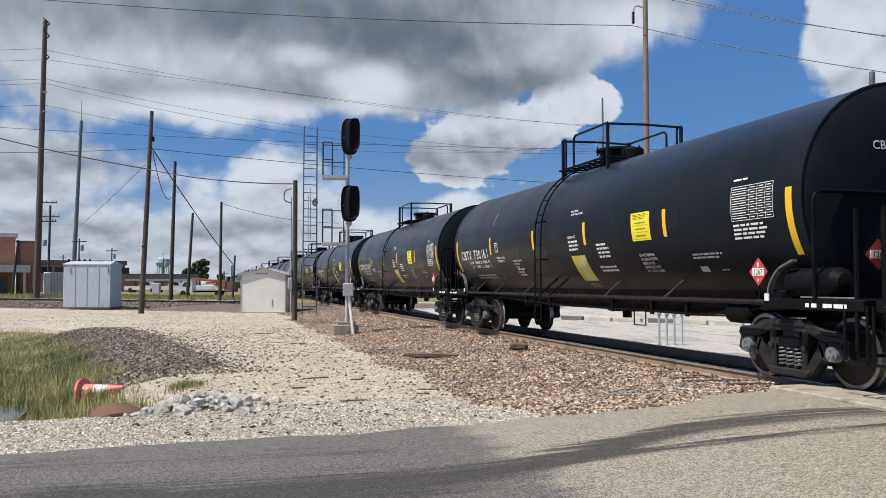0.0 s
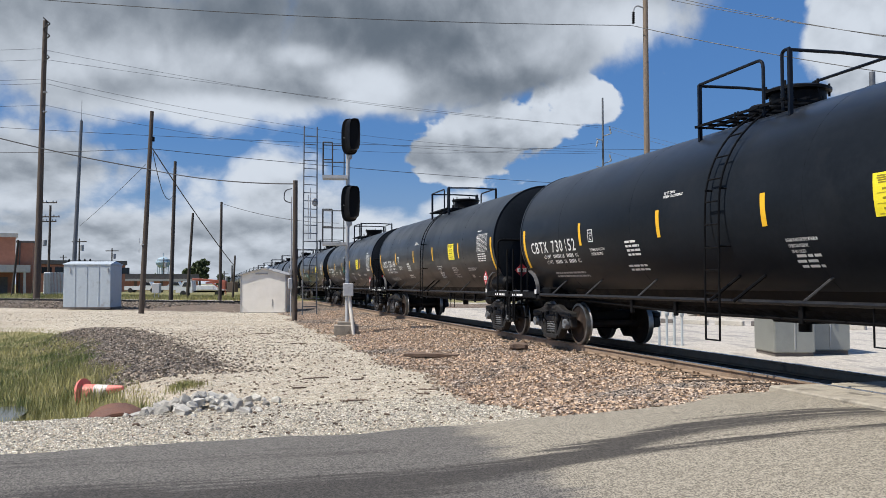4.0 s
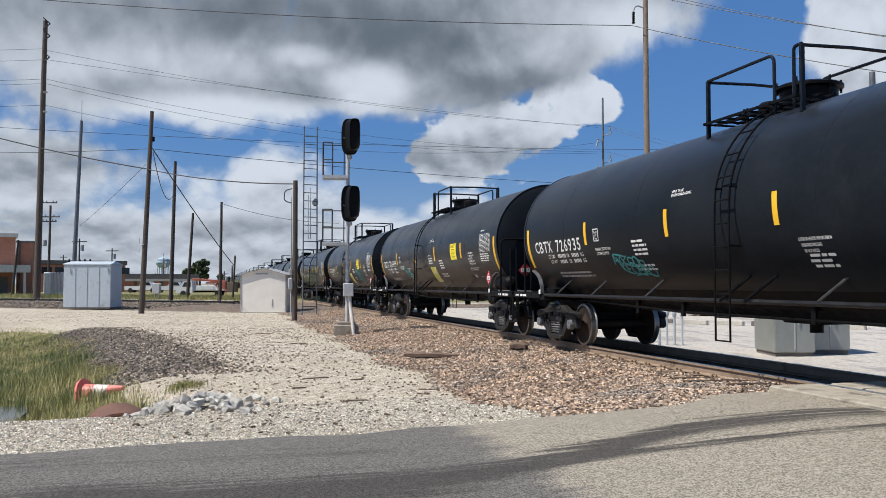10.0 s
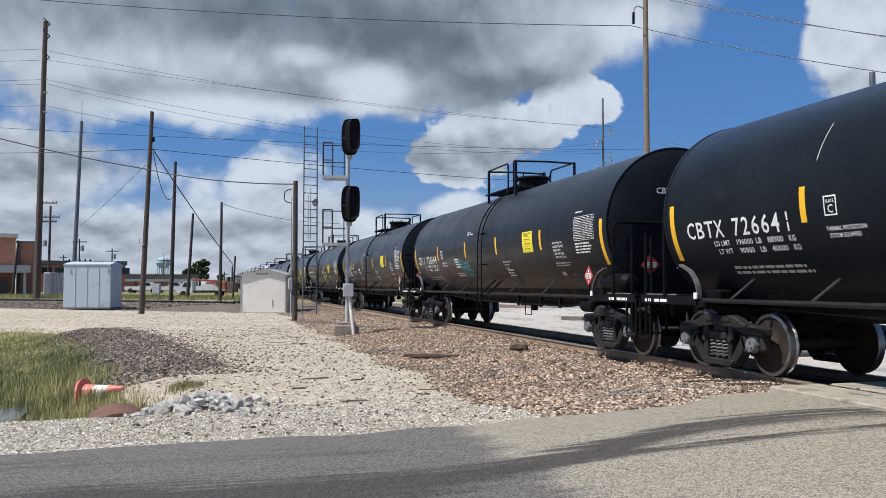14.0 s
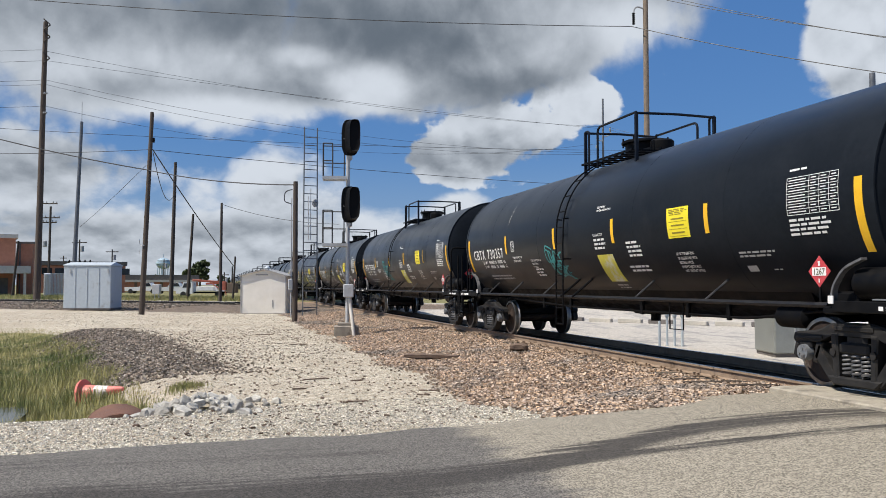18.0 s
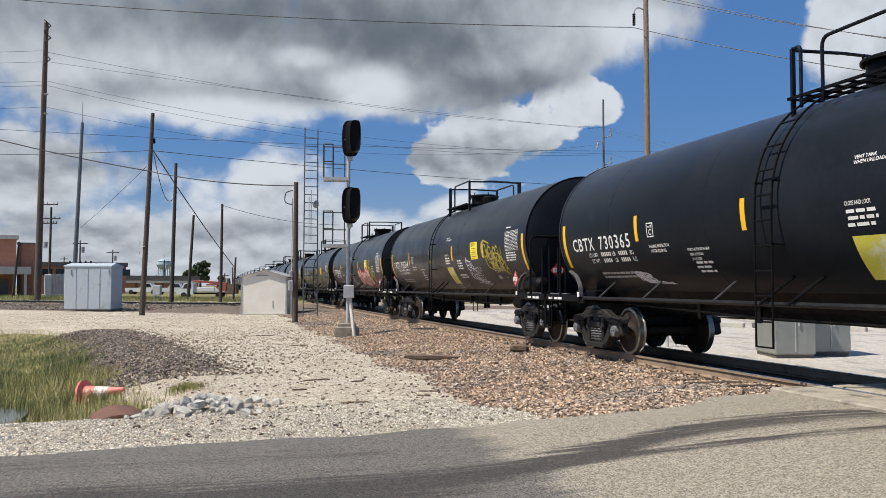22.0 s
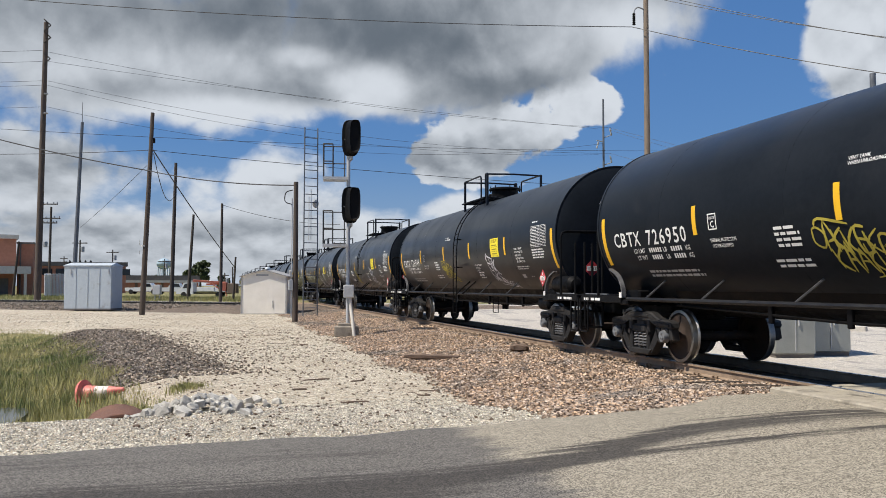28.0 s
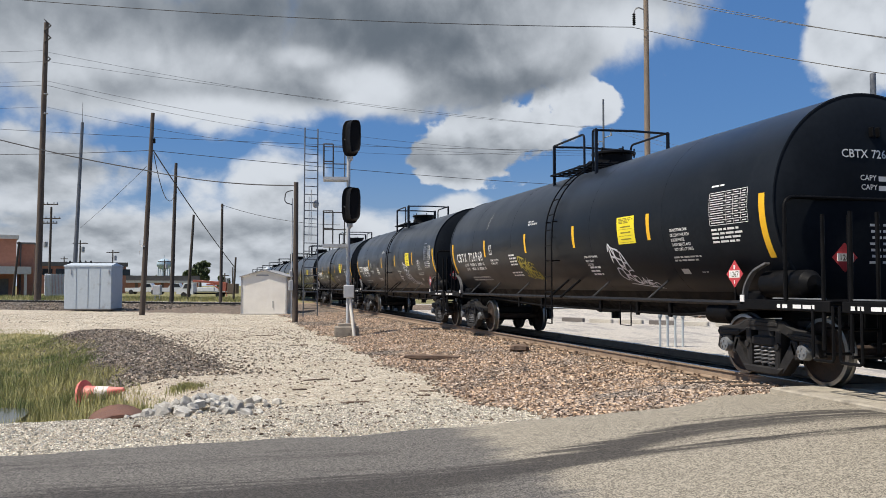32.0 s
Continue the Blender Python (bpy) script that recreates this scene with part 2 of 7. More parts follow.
stone_ballast = surface("stone_ballast", (0.31, 0.215, 0.146), (0.52, 0.388, 0.280), 8, 0.9, bump=0.2, per_island=0.52, spots=(0.27, 0.225, 0.185), spot_scale=0.22, spot_at=(0.50, 0.60))
stone_white = surface("stone_white", (0.40, 0.37, 0.305), (0.70, 0.655, 0.565), 8, 0.9, bump=0.2, per_island=0.45)
stone_dark = surface("stone_dark", (0.12, 0.098, 0.076), (0.30, 0.246, 0.195), 8, 0.9, bump=0.2, per_island=0.6)
stone_lot = surface("stone_lot", (0.27, 0.22, 0.16), (0.66, 0.60, 0.50), 8, 0.9, bump=0.2, per_island=0.5)
rock_grey = surface("rock_grey", (0.33, 0.315, 0.28), (0.52, 0.495, 0.445), 5, 0.9, bump=0.5, fine=25, per_object=0.3, bump_size=0.03)
galvanised = surface("galvanised", (0.42, 0.475, 0.52), (0.50, 0.555, 0.60), 5, 0.55, metal=0.1, bump=0.04, spots=(0.34, 0.36, 0.38))
shed_paint = surface("shed_paint", (0.74, 0.70, 0.63), (0.84, 0.80, 0.73), 1.5, 0.6, bump=0.04, spots=(0.40, 0.36, 0.31), spot_scale=1.2, spot_at=(0.6, 0.8))
roof_metal = surface("roof_metal", (0.30, 0.29, 0.28), (0.42, 0.41, 0.40), 2, 0.55, metal=0.2, bump=0.05)
mast_grey = surface("mast_grey", (0.40, 0.41, 0.42), (0.52, 0.53, 0.54), 4, 0.55, metal=0.2, bump=0.05, spots=(0.3, 0.27, 0.23))
signal_black = surface("signal_black", (0.004, 0.0042, 0.005), (0.008, 0.008, 0.009), 5, 0.6, bump=0.05, shine=0.12)
pole_dark = surface("pole_dark", (0.030, 0.025, 0.021), (0.085, 0.070, 0.058), 3, 0.9, bump=0.4, stretch=(8, 8, 0.6), per_object=0.15)
pole_worn = surface("pole_worn", (0.045, 0.035, 0.029), (0.115, 0.09, 0.073), 3, 0.9, bump=0.4, stretch=(8, 8, 0.6), per_object=0.15)
pole_tan = surface("pole_tan", (0.15, 0.115, 0.085), (0.26, 0.205, 0.155), 3, 0.85, bump=0.3, stretch=(8, 8, 0.6))
pole_metal = surface("pole_metal", (0.11, 0.12, 0.135), (0.18, 0.19, 0.205), 3, 0.5, metal=0.4, bump=0.05)
wire_dark = surface("wire_dark", (0.03, 0.03, 0.032), (0.05, 0.05, 0.052), 3, 0.6, bump=0)
insulator = surface("insulator", (0.25, 0.26, 0.27), (0.36, 0.37, 0.38), 6, 0.4, bump=0.02)
concrete = surface("concrete", (0.36, 0.34, 0.30), (0.50, 0.47, 0.42), 3, 0.9, bump=0.3, spots=(0.25, 0.23, 0.20), spot_scale=2)
stained_concrete = surface("stained_concrete", (0.19, 0.165, 0.135), (0.33, 0.29, 0.24), 3, 0.9, bump=0.3, spots=(0.12, 0.10, 0.08), spot_scale=2)
crossing_grey = surface("crossing_grey", (0.23, 0.205, 0.165), (0.42, 0.38, 0.305), 4, 0.9, bump=0.4, spots=(0.11, 0.095, 0.075), spot_scale=1.6, spot_at=(0.52, 0.66))
rotten_wood = surface("rotten_wood", (0.028, 0.021, 0.016), (0.085, 0.062, 0.045), 4, 0.9, bump=0.5, stretch=(1, 6, 6))
old_wood = surface("old_wood", (0.09, 0.06, 0.045), (0.20, 0.14, 0.10), 4, 0.9, bump=0.5, stretch=(1, 6, 6))
cone_orange = surface("cone_orange", (0.68, 0.15, 0.12), (0.76, 0.26, 0.21), 6, 0.5, bump=0.05)
cone_white = surface("cone_white", (0.65, 0.55, 0.50), (0.78, 0.70, 0.66), 6, 0.5, bump=0.05)
rust_pipe = surface("rust_pipe", (0.10, 0.045, 0.03), (0.18, 0.09, 0.06), 5, 0.85, bump=0.3)
brick = surface("brick", (0.34, 0.145, 0.09), (0.44, 0.205, 0.135), 2, 0.85, bump=0.1)
brick_tan = surface("brick_tan", (0.13, 0.095, 0.075), (0.19, 0.14, 0.11), 2, 0.85, bump=0.1)
trim_pale = surface("trim_pale", (0.50, 0.47, 0.42), (0.62, 0.59, 0.54), 3, 0.7, bump=0.05)
roof_dark = surface("roof_dark", (0.10, 0.09, 0.085), (0.17, 0.155, 0.145), 2, 0.8, bump=0.1)
car_white = surface("vehicle_white", (0.68, 0.69, 0.70), (0.76, 0.77, 0.78), 2, 0.35, bump=0.0, coat=0.5)
car_grey = surface("vehicle_grey", (0.40, 0.42, 0.44), (0.48, 0.50, 0.52), 2, 0.4, bump=0.0)
crane_red = surface("crane_red", (0.28, 0.075, 0.045), (0.36, 0.11, 0.07), 3, 0.5, bump=0.03)
rubber = surface("rubber", (0.015, 0.015, 0.015), (0.03, 0.03, 0.03), 8, 0.8, bump=0.1)
glass_dark = surface("glass_dark", (0.02, 0.025, 0.03), (0.03, 0.035, 0.04), 2, 0.08, bump=0.0, rough_swing=0.02)
tower_blue = surface("tower_blue", (0.30, 0.40, 0.46), (0.38, 0.48, 0.54), 2, 0.5, bump=0.0)
leaf_green = surface("leaf_green", (0.035, 0.055, 0.02), (0.075, 0.10, 0.035), 3, 0.7, bump=0.1, per_island=0.4)
bark = surface("bark", (0.08, 0.06, 0.045), (0.14, 0.11, 0.085), 6, 0.9, bump=0.4)
grass_blade = surface("grass_blade", (0.17, 0.185, 0.05), (0.47, 0.41, 0.18), 0.45, 0.8, bump=0, fine=4, per_island=0.28, spots=(0.12, 0.16, 0.045), spot_scale=0.30, spot_at=(0.48, 0.64))
pond = surface("pond_water", (0.05, 0.055, 0.045), (0.07, 0.075, 0.06), 1, 0.06, bump=0.02, rough_swing=0.03)
silver_box = surface("silver_box", (0.25, 0.262, 0.245), (0.34, 0.352, 0.332), 2, 0.45, metal=0.35, bump=0.03)


def total_of(k, *parts):
    s = parts[0]
    for p in parts[1:]:
        s = k.math("ADD", s, p)
    return s


def ground_material():
    """Gravel lot, ballast, dark chippings and grass, told apart by the painted plan of the ground."""
    m = bpy.data.materials.new("ground_earth")
    m.use_nodes = True
    k = Nodes(m.node_tree)
    at = k.make("ShaderNodeTexCoord").outputs["Object"]
    zone = k.make("ShaderNodeVertexColor", layer_name="zone")
    rgb = k.make("ShaderNodeSeparateColor")
    k.put(rgb.inputs[0], zone.outputs[0])
    stones = k.make("ShaderNodeTexVoronoi")
    k.put(stones.inputs["Vector"], at)
    stones.inputs["Scale"].default_value = 13
    small = k.make("ShaderNodeTexVoronoi")
    k.put(small.inputs["Vector"], at)
    small.inputs["Scale"].default_value = 34
    hue = k.make("ShaderNodeSeparateColor")
    k.put(hue.inputs[0], stones.outputs["Color"])
    hue2 = k.make("ShaderNodeSeparateColor")
    k.put(hue2.inputs[0], small.outputs["Color"])
    wide, mid, grain = k.noise(at, 0.25, 6, 0.6), k.noise(at, 2.0, 6, 0.65), k.noise(at, 70, 3, 0.6)
    clump = k.noise(at, 9.0, 7, 0.75)
    pebble = total_of(k, k.math("MULTIPLY", hue2.outputs[0], 0.40), k.math("MULTIPLY", mid, 0.40), k.math("MULTIPLY", k.math("SUBTRACT", clump, 0.5), 2.4), k.math("MULTIPLY", hue.outputs[1], 0.24), -0.02)
    white = k.mix(k.ramp(pebble, 0.25, 0.80), (0.38, 0.325, 0.24), (0.80, 0.735, 0.605))
    drift = k.math("MULTIPLY", k.ramp(k.math("ADD", k.math("MULTIPLY", wide, 0.6), k.math("MULTIPLY", mid, 0.4)), 0.46, 0.60), 0.80)
    white = k.mix(drift, white, k.mix(hue2.outputs[2], (0.36, 0.295, 0.215), (0.58, 0.50, 0.385)))
    stain = k.ramp(k.noise(k.scaled(at, (1.0, 0.7, 1.0)), 0.9, 9, 0.72, 0.4), 0.55, 0.68)
    white = k.mix(k.math("MULTIPLY", stain, 0.55), white, k.mix(hue2.outputs[1], (0.20, 0.15, 0.10), (0.42, 0.335, 0.235)))
    white = k.mix(k.math("MULTIPLY", k.ramp(k.noise(at, 3.6, 9, 0.8), 0.50, 0.62), 0.30), white, (0.36, 0.29, 0.21))
    # darker between the pebbles: the shade in their gaps is painted into the colour
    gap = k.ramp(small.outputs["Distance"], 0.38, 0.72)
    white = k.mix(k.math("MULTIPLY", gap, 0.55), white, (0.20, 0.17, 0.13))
    place = k.make("ShaderNodeSeparateXYZ")
    k.put(place.inputs[0], at)
    beyond = k.ramp(place.outputs[1], 2.4, 4.2)
    white = k.mix(k.math("MULTIPLY", beyond, 0.7), white, k.mix(pebble, (0.40, 0.375, 0.345), (0.58, 0.55, 0.51)))
    # irregular darker grey patches on the lot beyond the track
    dark_patches = k.ramp(k.noise(k.scaled(at, (0.35, 1.1, 1)), 1.0, 7, 0.7), 0.50, 0.60)
    white = k.mix(k.math("MULTIPLY", k.math("MULTIPLY", beyond, dark_patches), 0.7), white, (0.25, 0.24, 0.235))
    ball = k.mix(hue.outputs[0], (0.13, 0.092, 0.066), (0.38, 0.285, 0.210))
    ball = k.mix(k.math("MULTIPLY", k.ramp(wide, 0.45, 0.62), 0.35), ball, (0.33, 0.20, 0.125))
    # oily between the rails; the train's shadow is painted in here and beyond
    oil_and_shadow = k.math("MULTIPLY", k.ramp(place.outputs[1], -0.72, -0.55), k.ramp(place.outputs[1], 1.7, 1.2))
    ball = k.mix(k.math("MULTIPLY", oil_and_shadow, 0.85), ball, k.mix(hue.outputs[1], (0.022, 0.019, 0.016), (0.075, 0.063, 0.052)))
    dark = k.mix(hue2.outputs[1], (0.060, 0.045, 0.035), (0.215, 0.168, 0.128))
    soil = k.mix(k.ramp(mid, 0.35, 0.65), (0.10, 0.11, 0.035), (0.28, 0.24, 0.11))
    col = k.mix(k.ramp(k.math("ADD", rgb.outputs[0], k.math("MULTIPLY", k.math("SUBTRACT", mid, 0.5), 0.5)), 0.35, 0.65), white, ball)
    col = k.mix(k.ramp(k.math("ADD", rgb.outputs[1], k.math("MULTIPLY", k.math("SUBTRACT", mid, 0.5), 0.9)), 0.35, 0.65), col, dark)
    col = k.mix(k.ramp(k.math("ADD", rgb.outputs[2], k.math("MULTIPLY", k.math("SUBTRACT", mid, 0.5), 0.7)), 0.35, 0.65), col, soil)
    p = k.make("ShaderNodeBsdfPrincipled")
    k.put(p.inputs["Base Color"], col)
    p.inputs["Roughness"].default_value = 0.95
    b = k.make("ShaderNodeBump")
    b.inputs["Strength"].default_value, b.inputs["Distance"].default_value = 0.8, 0.03
    k.put(b.inputs["Height"], k.math("ADD", k.math("MULTIPLY", small.outputs["Distance"], -1.0), k.math("MULTIPLY", grain, 0.5)))
    k.put(p.inputs["Normal"], b.outputs[0])
    k.put(k.make("ShaderNodeOutputMaterial").inputs[0], p.outputs[0])
    return m


def road_material():
    """Worn asphalt with pale stone showing through, and darker bands where the tyres run."""
    m = bpy.data.materials.new("worn_asphalt")
    m.use_nodes = True
    k = Nodes(m.node_tree)
    at = k.make("ShaderNodeTexCoord").outputs["Object"]
    xyz = k.make("ShaderNodeSeparateXYZ")
    k.put(xyz.inputs[0], at)
    x, y = xyz.outputs[0], xyz.outputs[1]
    wob = k.noise(at, 0.3, 3)
    along = k.noise(k.scaled(at, (2.4, 0.12, 1)), 1.0, 7, 0.7)
    streak = k.noise(k.scaled(at, (8.0, 0.30, 1)), 1.0, 8, 0.75)
    fine, mid = k.noise(at, 120, 4, 0.8), k.noise(at, 5, 7, 0.7)
    chips = k.make("ShaderNodeTexVoronoi")
    k.put(chips.inputs["Vector"], at)
    chips.inputs["Scale"].default_value = 85
    chip = k.make("ShaderNodeSeparateColor")
    k.put(chip.inputs[0], chips.outputs["Color"])
    bend = k.math("MULTIPLY", k.ramp(y, -6.6, -3.8), 0.95)          # the tyres swing out before the rails
    ragged_x = k.math("ADD", k.math("MULTIPLY", k.math("SUBTRACT", streak, 0.5), 1.1), k.math("MULTIPLY", k.math("SUBTRACT", wob, 0.5), 0.35))
    xx = total_of(k, x, ragged_x, bend)

    def band(c, w, at_x):
        d = k.math("DIVIDE", k.math("SUBTRACT", at_x, c), w)
        return k.math("POWER", 2.718, k.math("MULTIPLY", k.math("MULTIPLY", d, d), -1.0))

    wob_x = k.math("ADD", x, ragged_x)
    west = k.ramp(y, -6.2, -7.6)
    tyres = total_of(k, band(-6.72, 0.27, xx), k.math("MULTIPLY", band(-6.86, 0.13, wob_x), 0.7), k.math("MULTIPLY", k.math("MULTIPLY", band(-6.3, 0.75, wob_x), west), 0.8),
                     k.math("MULTIPLY", k.math("MULTIPLY", band(-8.0, 0.22, wob_x), west), 0.5))
    ragged = k.math("SUBTRACT", k.math("ADD", k.math("MULTIPLY", along, 0.6), k.math("MULTIPLY", streak, 0.6)), 0.6)
    pale = k.math("ADD", k.ramp(y, -6.9, -5.3, 0.0, 1.0), k.math("MULTIPLY", ragged, 1.4))
    speck = k.math("ADD", k.math("MULTIPLY", chip.outputs[0], 0.45), k.math("ADD", k.math("MULTIPLY", mid, 0.14), k.math("MULTIPLY", fine, 0.46)))
    base = k.mix(k.ramp(speck, 0.30, 0.76), (0.045, 0.041, 0.037), (0.19, 0.176, 0.156))
    tan = k.mix(k.ramp(speck, 0.28, 0.76), (0.098, 0.087, 0.067), (0.41, 0.366, 0.288))
    col = k.mix(k.ramp(pale, 0.30, 0.70), base, tan)
    dark = k.mix(k.ramp(speck, 0.3, 0.85), (0.014, 0.0122, 0.0105), (0.080, 0.070, 0.060))
    fine_lines, long_lines = k.ramp(streak, 0.36, 0.64), k.ramp(along, 0.36, 0.64)
    worn = total_of(k, k.math("MULTIPLY", tyres, total_of(k, k.math("MULTIPLY", fine_lines, 0.55), k.math("MULTIPLY", long_lines, 0.30), 0.40)), k.math("MULTIPLY", k.math("MULTIPLY", fine_lines, long_lines), 0.30),
                    k.math("MULTIPLY", k.math("SUBTRACT", mid, 0.5), 0.4))
    col = k.mix(k.math("MULTIPLY", k.ramp(worn, 0.18, 0.80), 0.94), col, dark)
    p = k.make("ShaderNodeBsdfPrincipled")
    k.put(p.inputs["Base Color"], col)
    p.inputs["Roughness"].default_value = 0.85
    b = k.make("ShaderNodeBump")
    b.inputs["Strength"].default_value, b.inputs["Distance"].default_value = 0.5, 0.01
    k.put(b.inputs["Height"], fine)
    k.put(p.inputs["Normal"], b.outputs[0])
    k.put(k.make("ShaderNodeOutputMaterial").inputs[0], p.outputs[0])
    return m


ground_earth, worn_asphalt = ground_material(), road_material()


# ---------- shapes ----------
class Shape:
    """Collects the faces of one mesh."""

    def __init__(self):
        self.v, self.f, self.m = [], [], []
        self.slot = 0

    def add(self, verts, faces):
        n = len(self.v)
        self.v += [tuple(p) for p in verts]
        self.f += [tuple(i + n for i in face) for face in faces]
        self.m += [self.slot] * len(faces)
        return self

    def box(self, centre, size, turn=None, bevel=0.0):
        sx, sy, sz = (s / 2 for s in size)
        b = min(bevel, sx * 0.9, sy * 0.9, sz * 0.9)
        c = Vector(centre)
        q = turn.to_3x3() if turn else Matrix.Identity(3)
        if not b:
            pts = [(x, y, z) for x in (-sx, sx) for y in (-sy, sy) for z in (-sz, sz)]
            faces = [(0, 1, 3, 2), (4, 6, 7, 5), (0, 4, 5, 1), (2, 3, 7, 6), (0, 2, 6, 4), (1, 5, 7, 3)]
            return self.add([c + q @ Vector(p) for p in pts], faces)
        # chamfered along the upright and the upper edges
        ring = [(-sx + b, -sy), (sx - b, -sy), (sx, -sy + b), (sx, sy - b), (sx - b, sy), (-sx + b, sy), (-sx, sy - b), (-sx, -sy + b)]
        kx, ky = (sx - b) / sx, (sy - b) / sy
        pts = [(x * kx, y * ky, -sz) for x, y in ring] + [(x, y, -sz + b) for x, y in ring] + [(x, y, sz - b) for x, y in ring] + [(x * kx, y * ky, sz) for x, y in ring]
        faces = [tuple(range(7, -1, -1)), tuple(range(24, 32))]
        for r in range(3):
            faces += [(r * 8 + i, r * 8 + (i + 1) % 8, r * 8 + 8 + (i + 1) % 8, r * 8 + 8 + i) for i in range(8)]
        return self.add([c + q @ Vector(p) for p in pts], faces)

    def tube(self, pts, r, n=8, r1=None, closed=False):
        """A round bar through the points; r1: its radius at the far end."""
        pts = [Vector(p) for p in pts]
        rings, last = [], None
        for i, p in enumerate(pts):
            d = (pts[min(i + 1, len(pts) - 1)] - pts[max(i - 1, 0)]).normalized()
            if last is None:
                side = d.orthogonal().normalized()
            else:
                side = (last - d * last.dot(d)).normalized()
            last = side
            up = d.cross(side)
            rr = r if r1 is None else r + (r1 - r) * i / (len(pts) - 1)
            rings.append([p + (side * math.cos(2 * math.pi * j / n) + up * math.sin(2 * math.pi * j / n)) * rr for j in range(n)])
        verts = [p for ring in rings for p in ring]
        faces = [(i * n + j, i * n + (j + 1) % n, i * n + n + (j + 1) % n, i * n + n + j) for i in range(len(pts) - 1) for j in range(n)]
        faces += [tuple(range(n - 1, -1, -1)), tuple(range((len(pts) - 1) * n, len(pts) * n))]
        return self.add(verts, faces)

    def lathe(self, profile, at, axis, n=32, slots=None):
        """A body of revolution: profile of (distance along the axis, radius)."""
        at, axis = Vector(at), Vector(axis).normalized()
        side = axis.orthogonal().normalized()
        up = axis.cross(side)
        verts = [at + axis * d + (side * math.cos(2 * math.pi * j / n) + up * math.sin(2 * math.pi * j / n)) * r for d, r in profile for j in range(n)]
        for i in range(len(profile) - 1):
            if slots:
                self.slot = slots[i]
            base = len(self.v) if i == 0 else base
            if i == 0:
                self.v += [tuple(p) for p in verts]
            faces = [(base + i * n + j, base + i * n + (j + 1) % n, base + i * n + n + (j + 1) % n, base + i * n + n + j) for j in range(n)]
            self.f += faces
            self.m += [self.slot] * n
        for row, flip in ((0, True), (len(profile) - 1, False)):
            if profile[row][1] > 1e-4:
                cap = [base + row * n + j for j in range(n)]
                self.f.append(tuple(reversed(cap) if flip else cap))
                self.m.append(self.slot)
        return self

    def sweep(self, pts, w, h):
        """A flat bar, w wide across y and h thick, bent along points in one xz plane."""
        pts = [Vector(p) for p in pts]
        n = len(self.v)
        for i, p in enumerate(pts):
            d = (pts[min(i + 1, len(pts) - 1)] - pts[max(i - 1, 0)]).normalized()
            o = Vector((-d.z, 0, d.x)) * h / 2
            y = Vector((0, w / 2, 0))
            self.v += [tuple(p - o - y), tuple(p + o - y), tuple(p + o + y), tuple(p - o + y)]
        faces = [(n + 4 * i + j, n + 4 * i + (j + 1) % 4, n + 4 * i + 4 + (j + 1) % 4, n + 4 * i + 4 + j) for i in range(len(pts) - 1) for j in range(4)]
        faces += [(n + 3, n + 2, n + 1, n), tuple(n + 4 * (len(pts) - 1) + j for j in range(4))]
        self.f += faces
        self.m += [self.slot] * len(faces)
        return self

    def prism(self, outline, depth, m, bevel=0.0):
        """An outline (x, z) drawn out along y from -depth/2 to depth/2, under the matrix m."""
        n = len(outline)
        if bevel:
            cx, cz = sum(p[0] for p in outline) / n, sum(p[1] for p in outline) / n
            small = [(x - bevel * (1 if x > cx else -1), z - bevel * (1 if z > cz else -1)) for x, z in outline]
            pts = [m @ Vector((x, y, z)) for y, ring in ((-depth / 2, small), (-depth / 2 + bevel, outline), (depth / 2 - bevel, outline), (depth / 2, small)) for x, z in ring]
            faces = [tuple(range(n)), tuple(range(4 * n - 1, 3 * n - 1, -1))]
            faces += [(r * n + i, r * n + n + i, r * n + n + (i + 1) % n, r * n + (i + 1) % n) for r in range(3) for i in range(n)]
            return self.add(pts, faces)
        pts = [m @ Vector((x, y, z)) for y in (-depth / 2, depth / 2) for x, z in outline]
        faces = [tuple(range(n)), tuple(range(2 * n - 1, n - 1, -1))] + [(i, n + i, n + (i + 1) % n, (i + 1) % n) for i in range(n)]
        return self.add(pts, faces)

    def mesh(self, name, *mats, smooth=35):
        me = bpy.data.meshes.new(name)
        me.from_pydata(self.v, [], self.f)
        for m in mats:
            me.materials.append(m)
        me.polygons.foreach_set("material_index", self.m)
        if smooth:
            me.polygons.foreach_set("use_smooth", [True] * len(self.f))
            me.set_sharp_from_angle(angle=radians(smooth))
        me.update()
        return me


SMALL = {"stencil", "deck_marking", "end_stencil", "test_table", "notice_print", "sprayed_mark", "platform", "placard_mark"}          # marks and gratings too fine to pick apart


def part(name, shape, material, parent, label="", at=None, smooth=35):
    """Links a shape (or a ready mesh) as one mesh object under a thing or a part."""
    mats = material if isinstance(material, (tuple, list)) else (material,)
    me = shape.mesh(name, *mats, smooth=smooth) if isinstance(shape, Shape) else shape
    ob = new(name, me)
    if parent:
        ob.parent = parent
    if at is not None:
        ob.matrix_basis = at
    if label:
        tagged(ob, label)
    if name in SMALL:
        tagged(ob, kind="stuff")
    return ob


def thing(name, label, category, at=None, group="", kind=""):
    ob = new(name)
    ob.empty_display_size = 0.2
    if at is not None:
        ob.matrix_basis = at
    return tagged(ob, label, category, group, kind)


def arc(c, r, a0, a1, n, plane="xz"):
    out = []
    for i in range(n + 1):
        a = radians(a0 + (a1 - a0) * i / n)
        p, q = r * math.cos(a), r * math.sin(a)
        out.append(Vector(c) + Vector({"xz": (p, 0, q), "yz": (0, p, q), "xy": (p, q, 0)}[plane]))
    return out


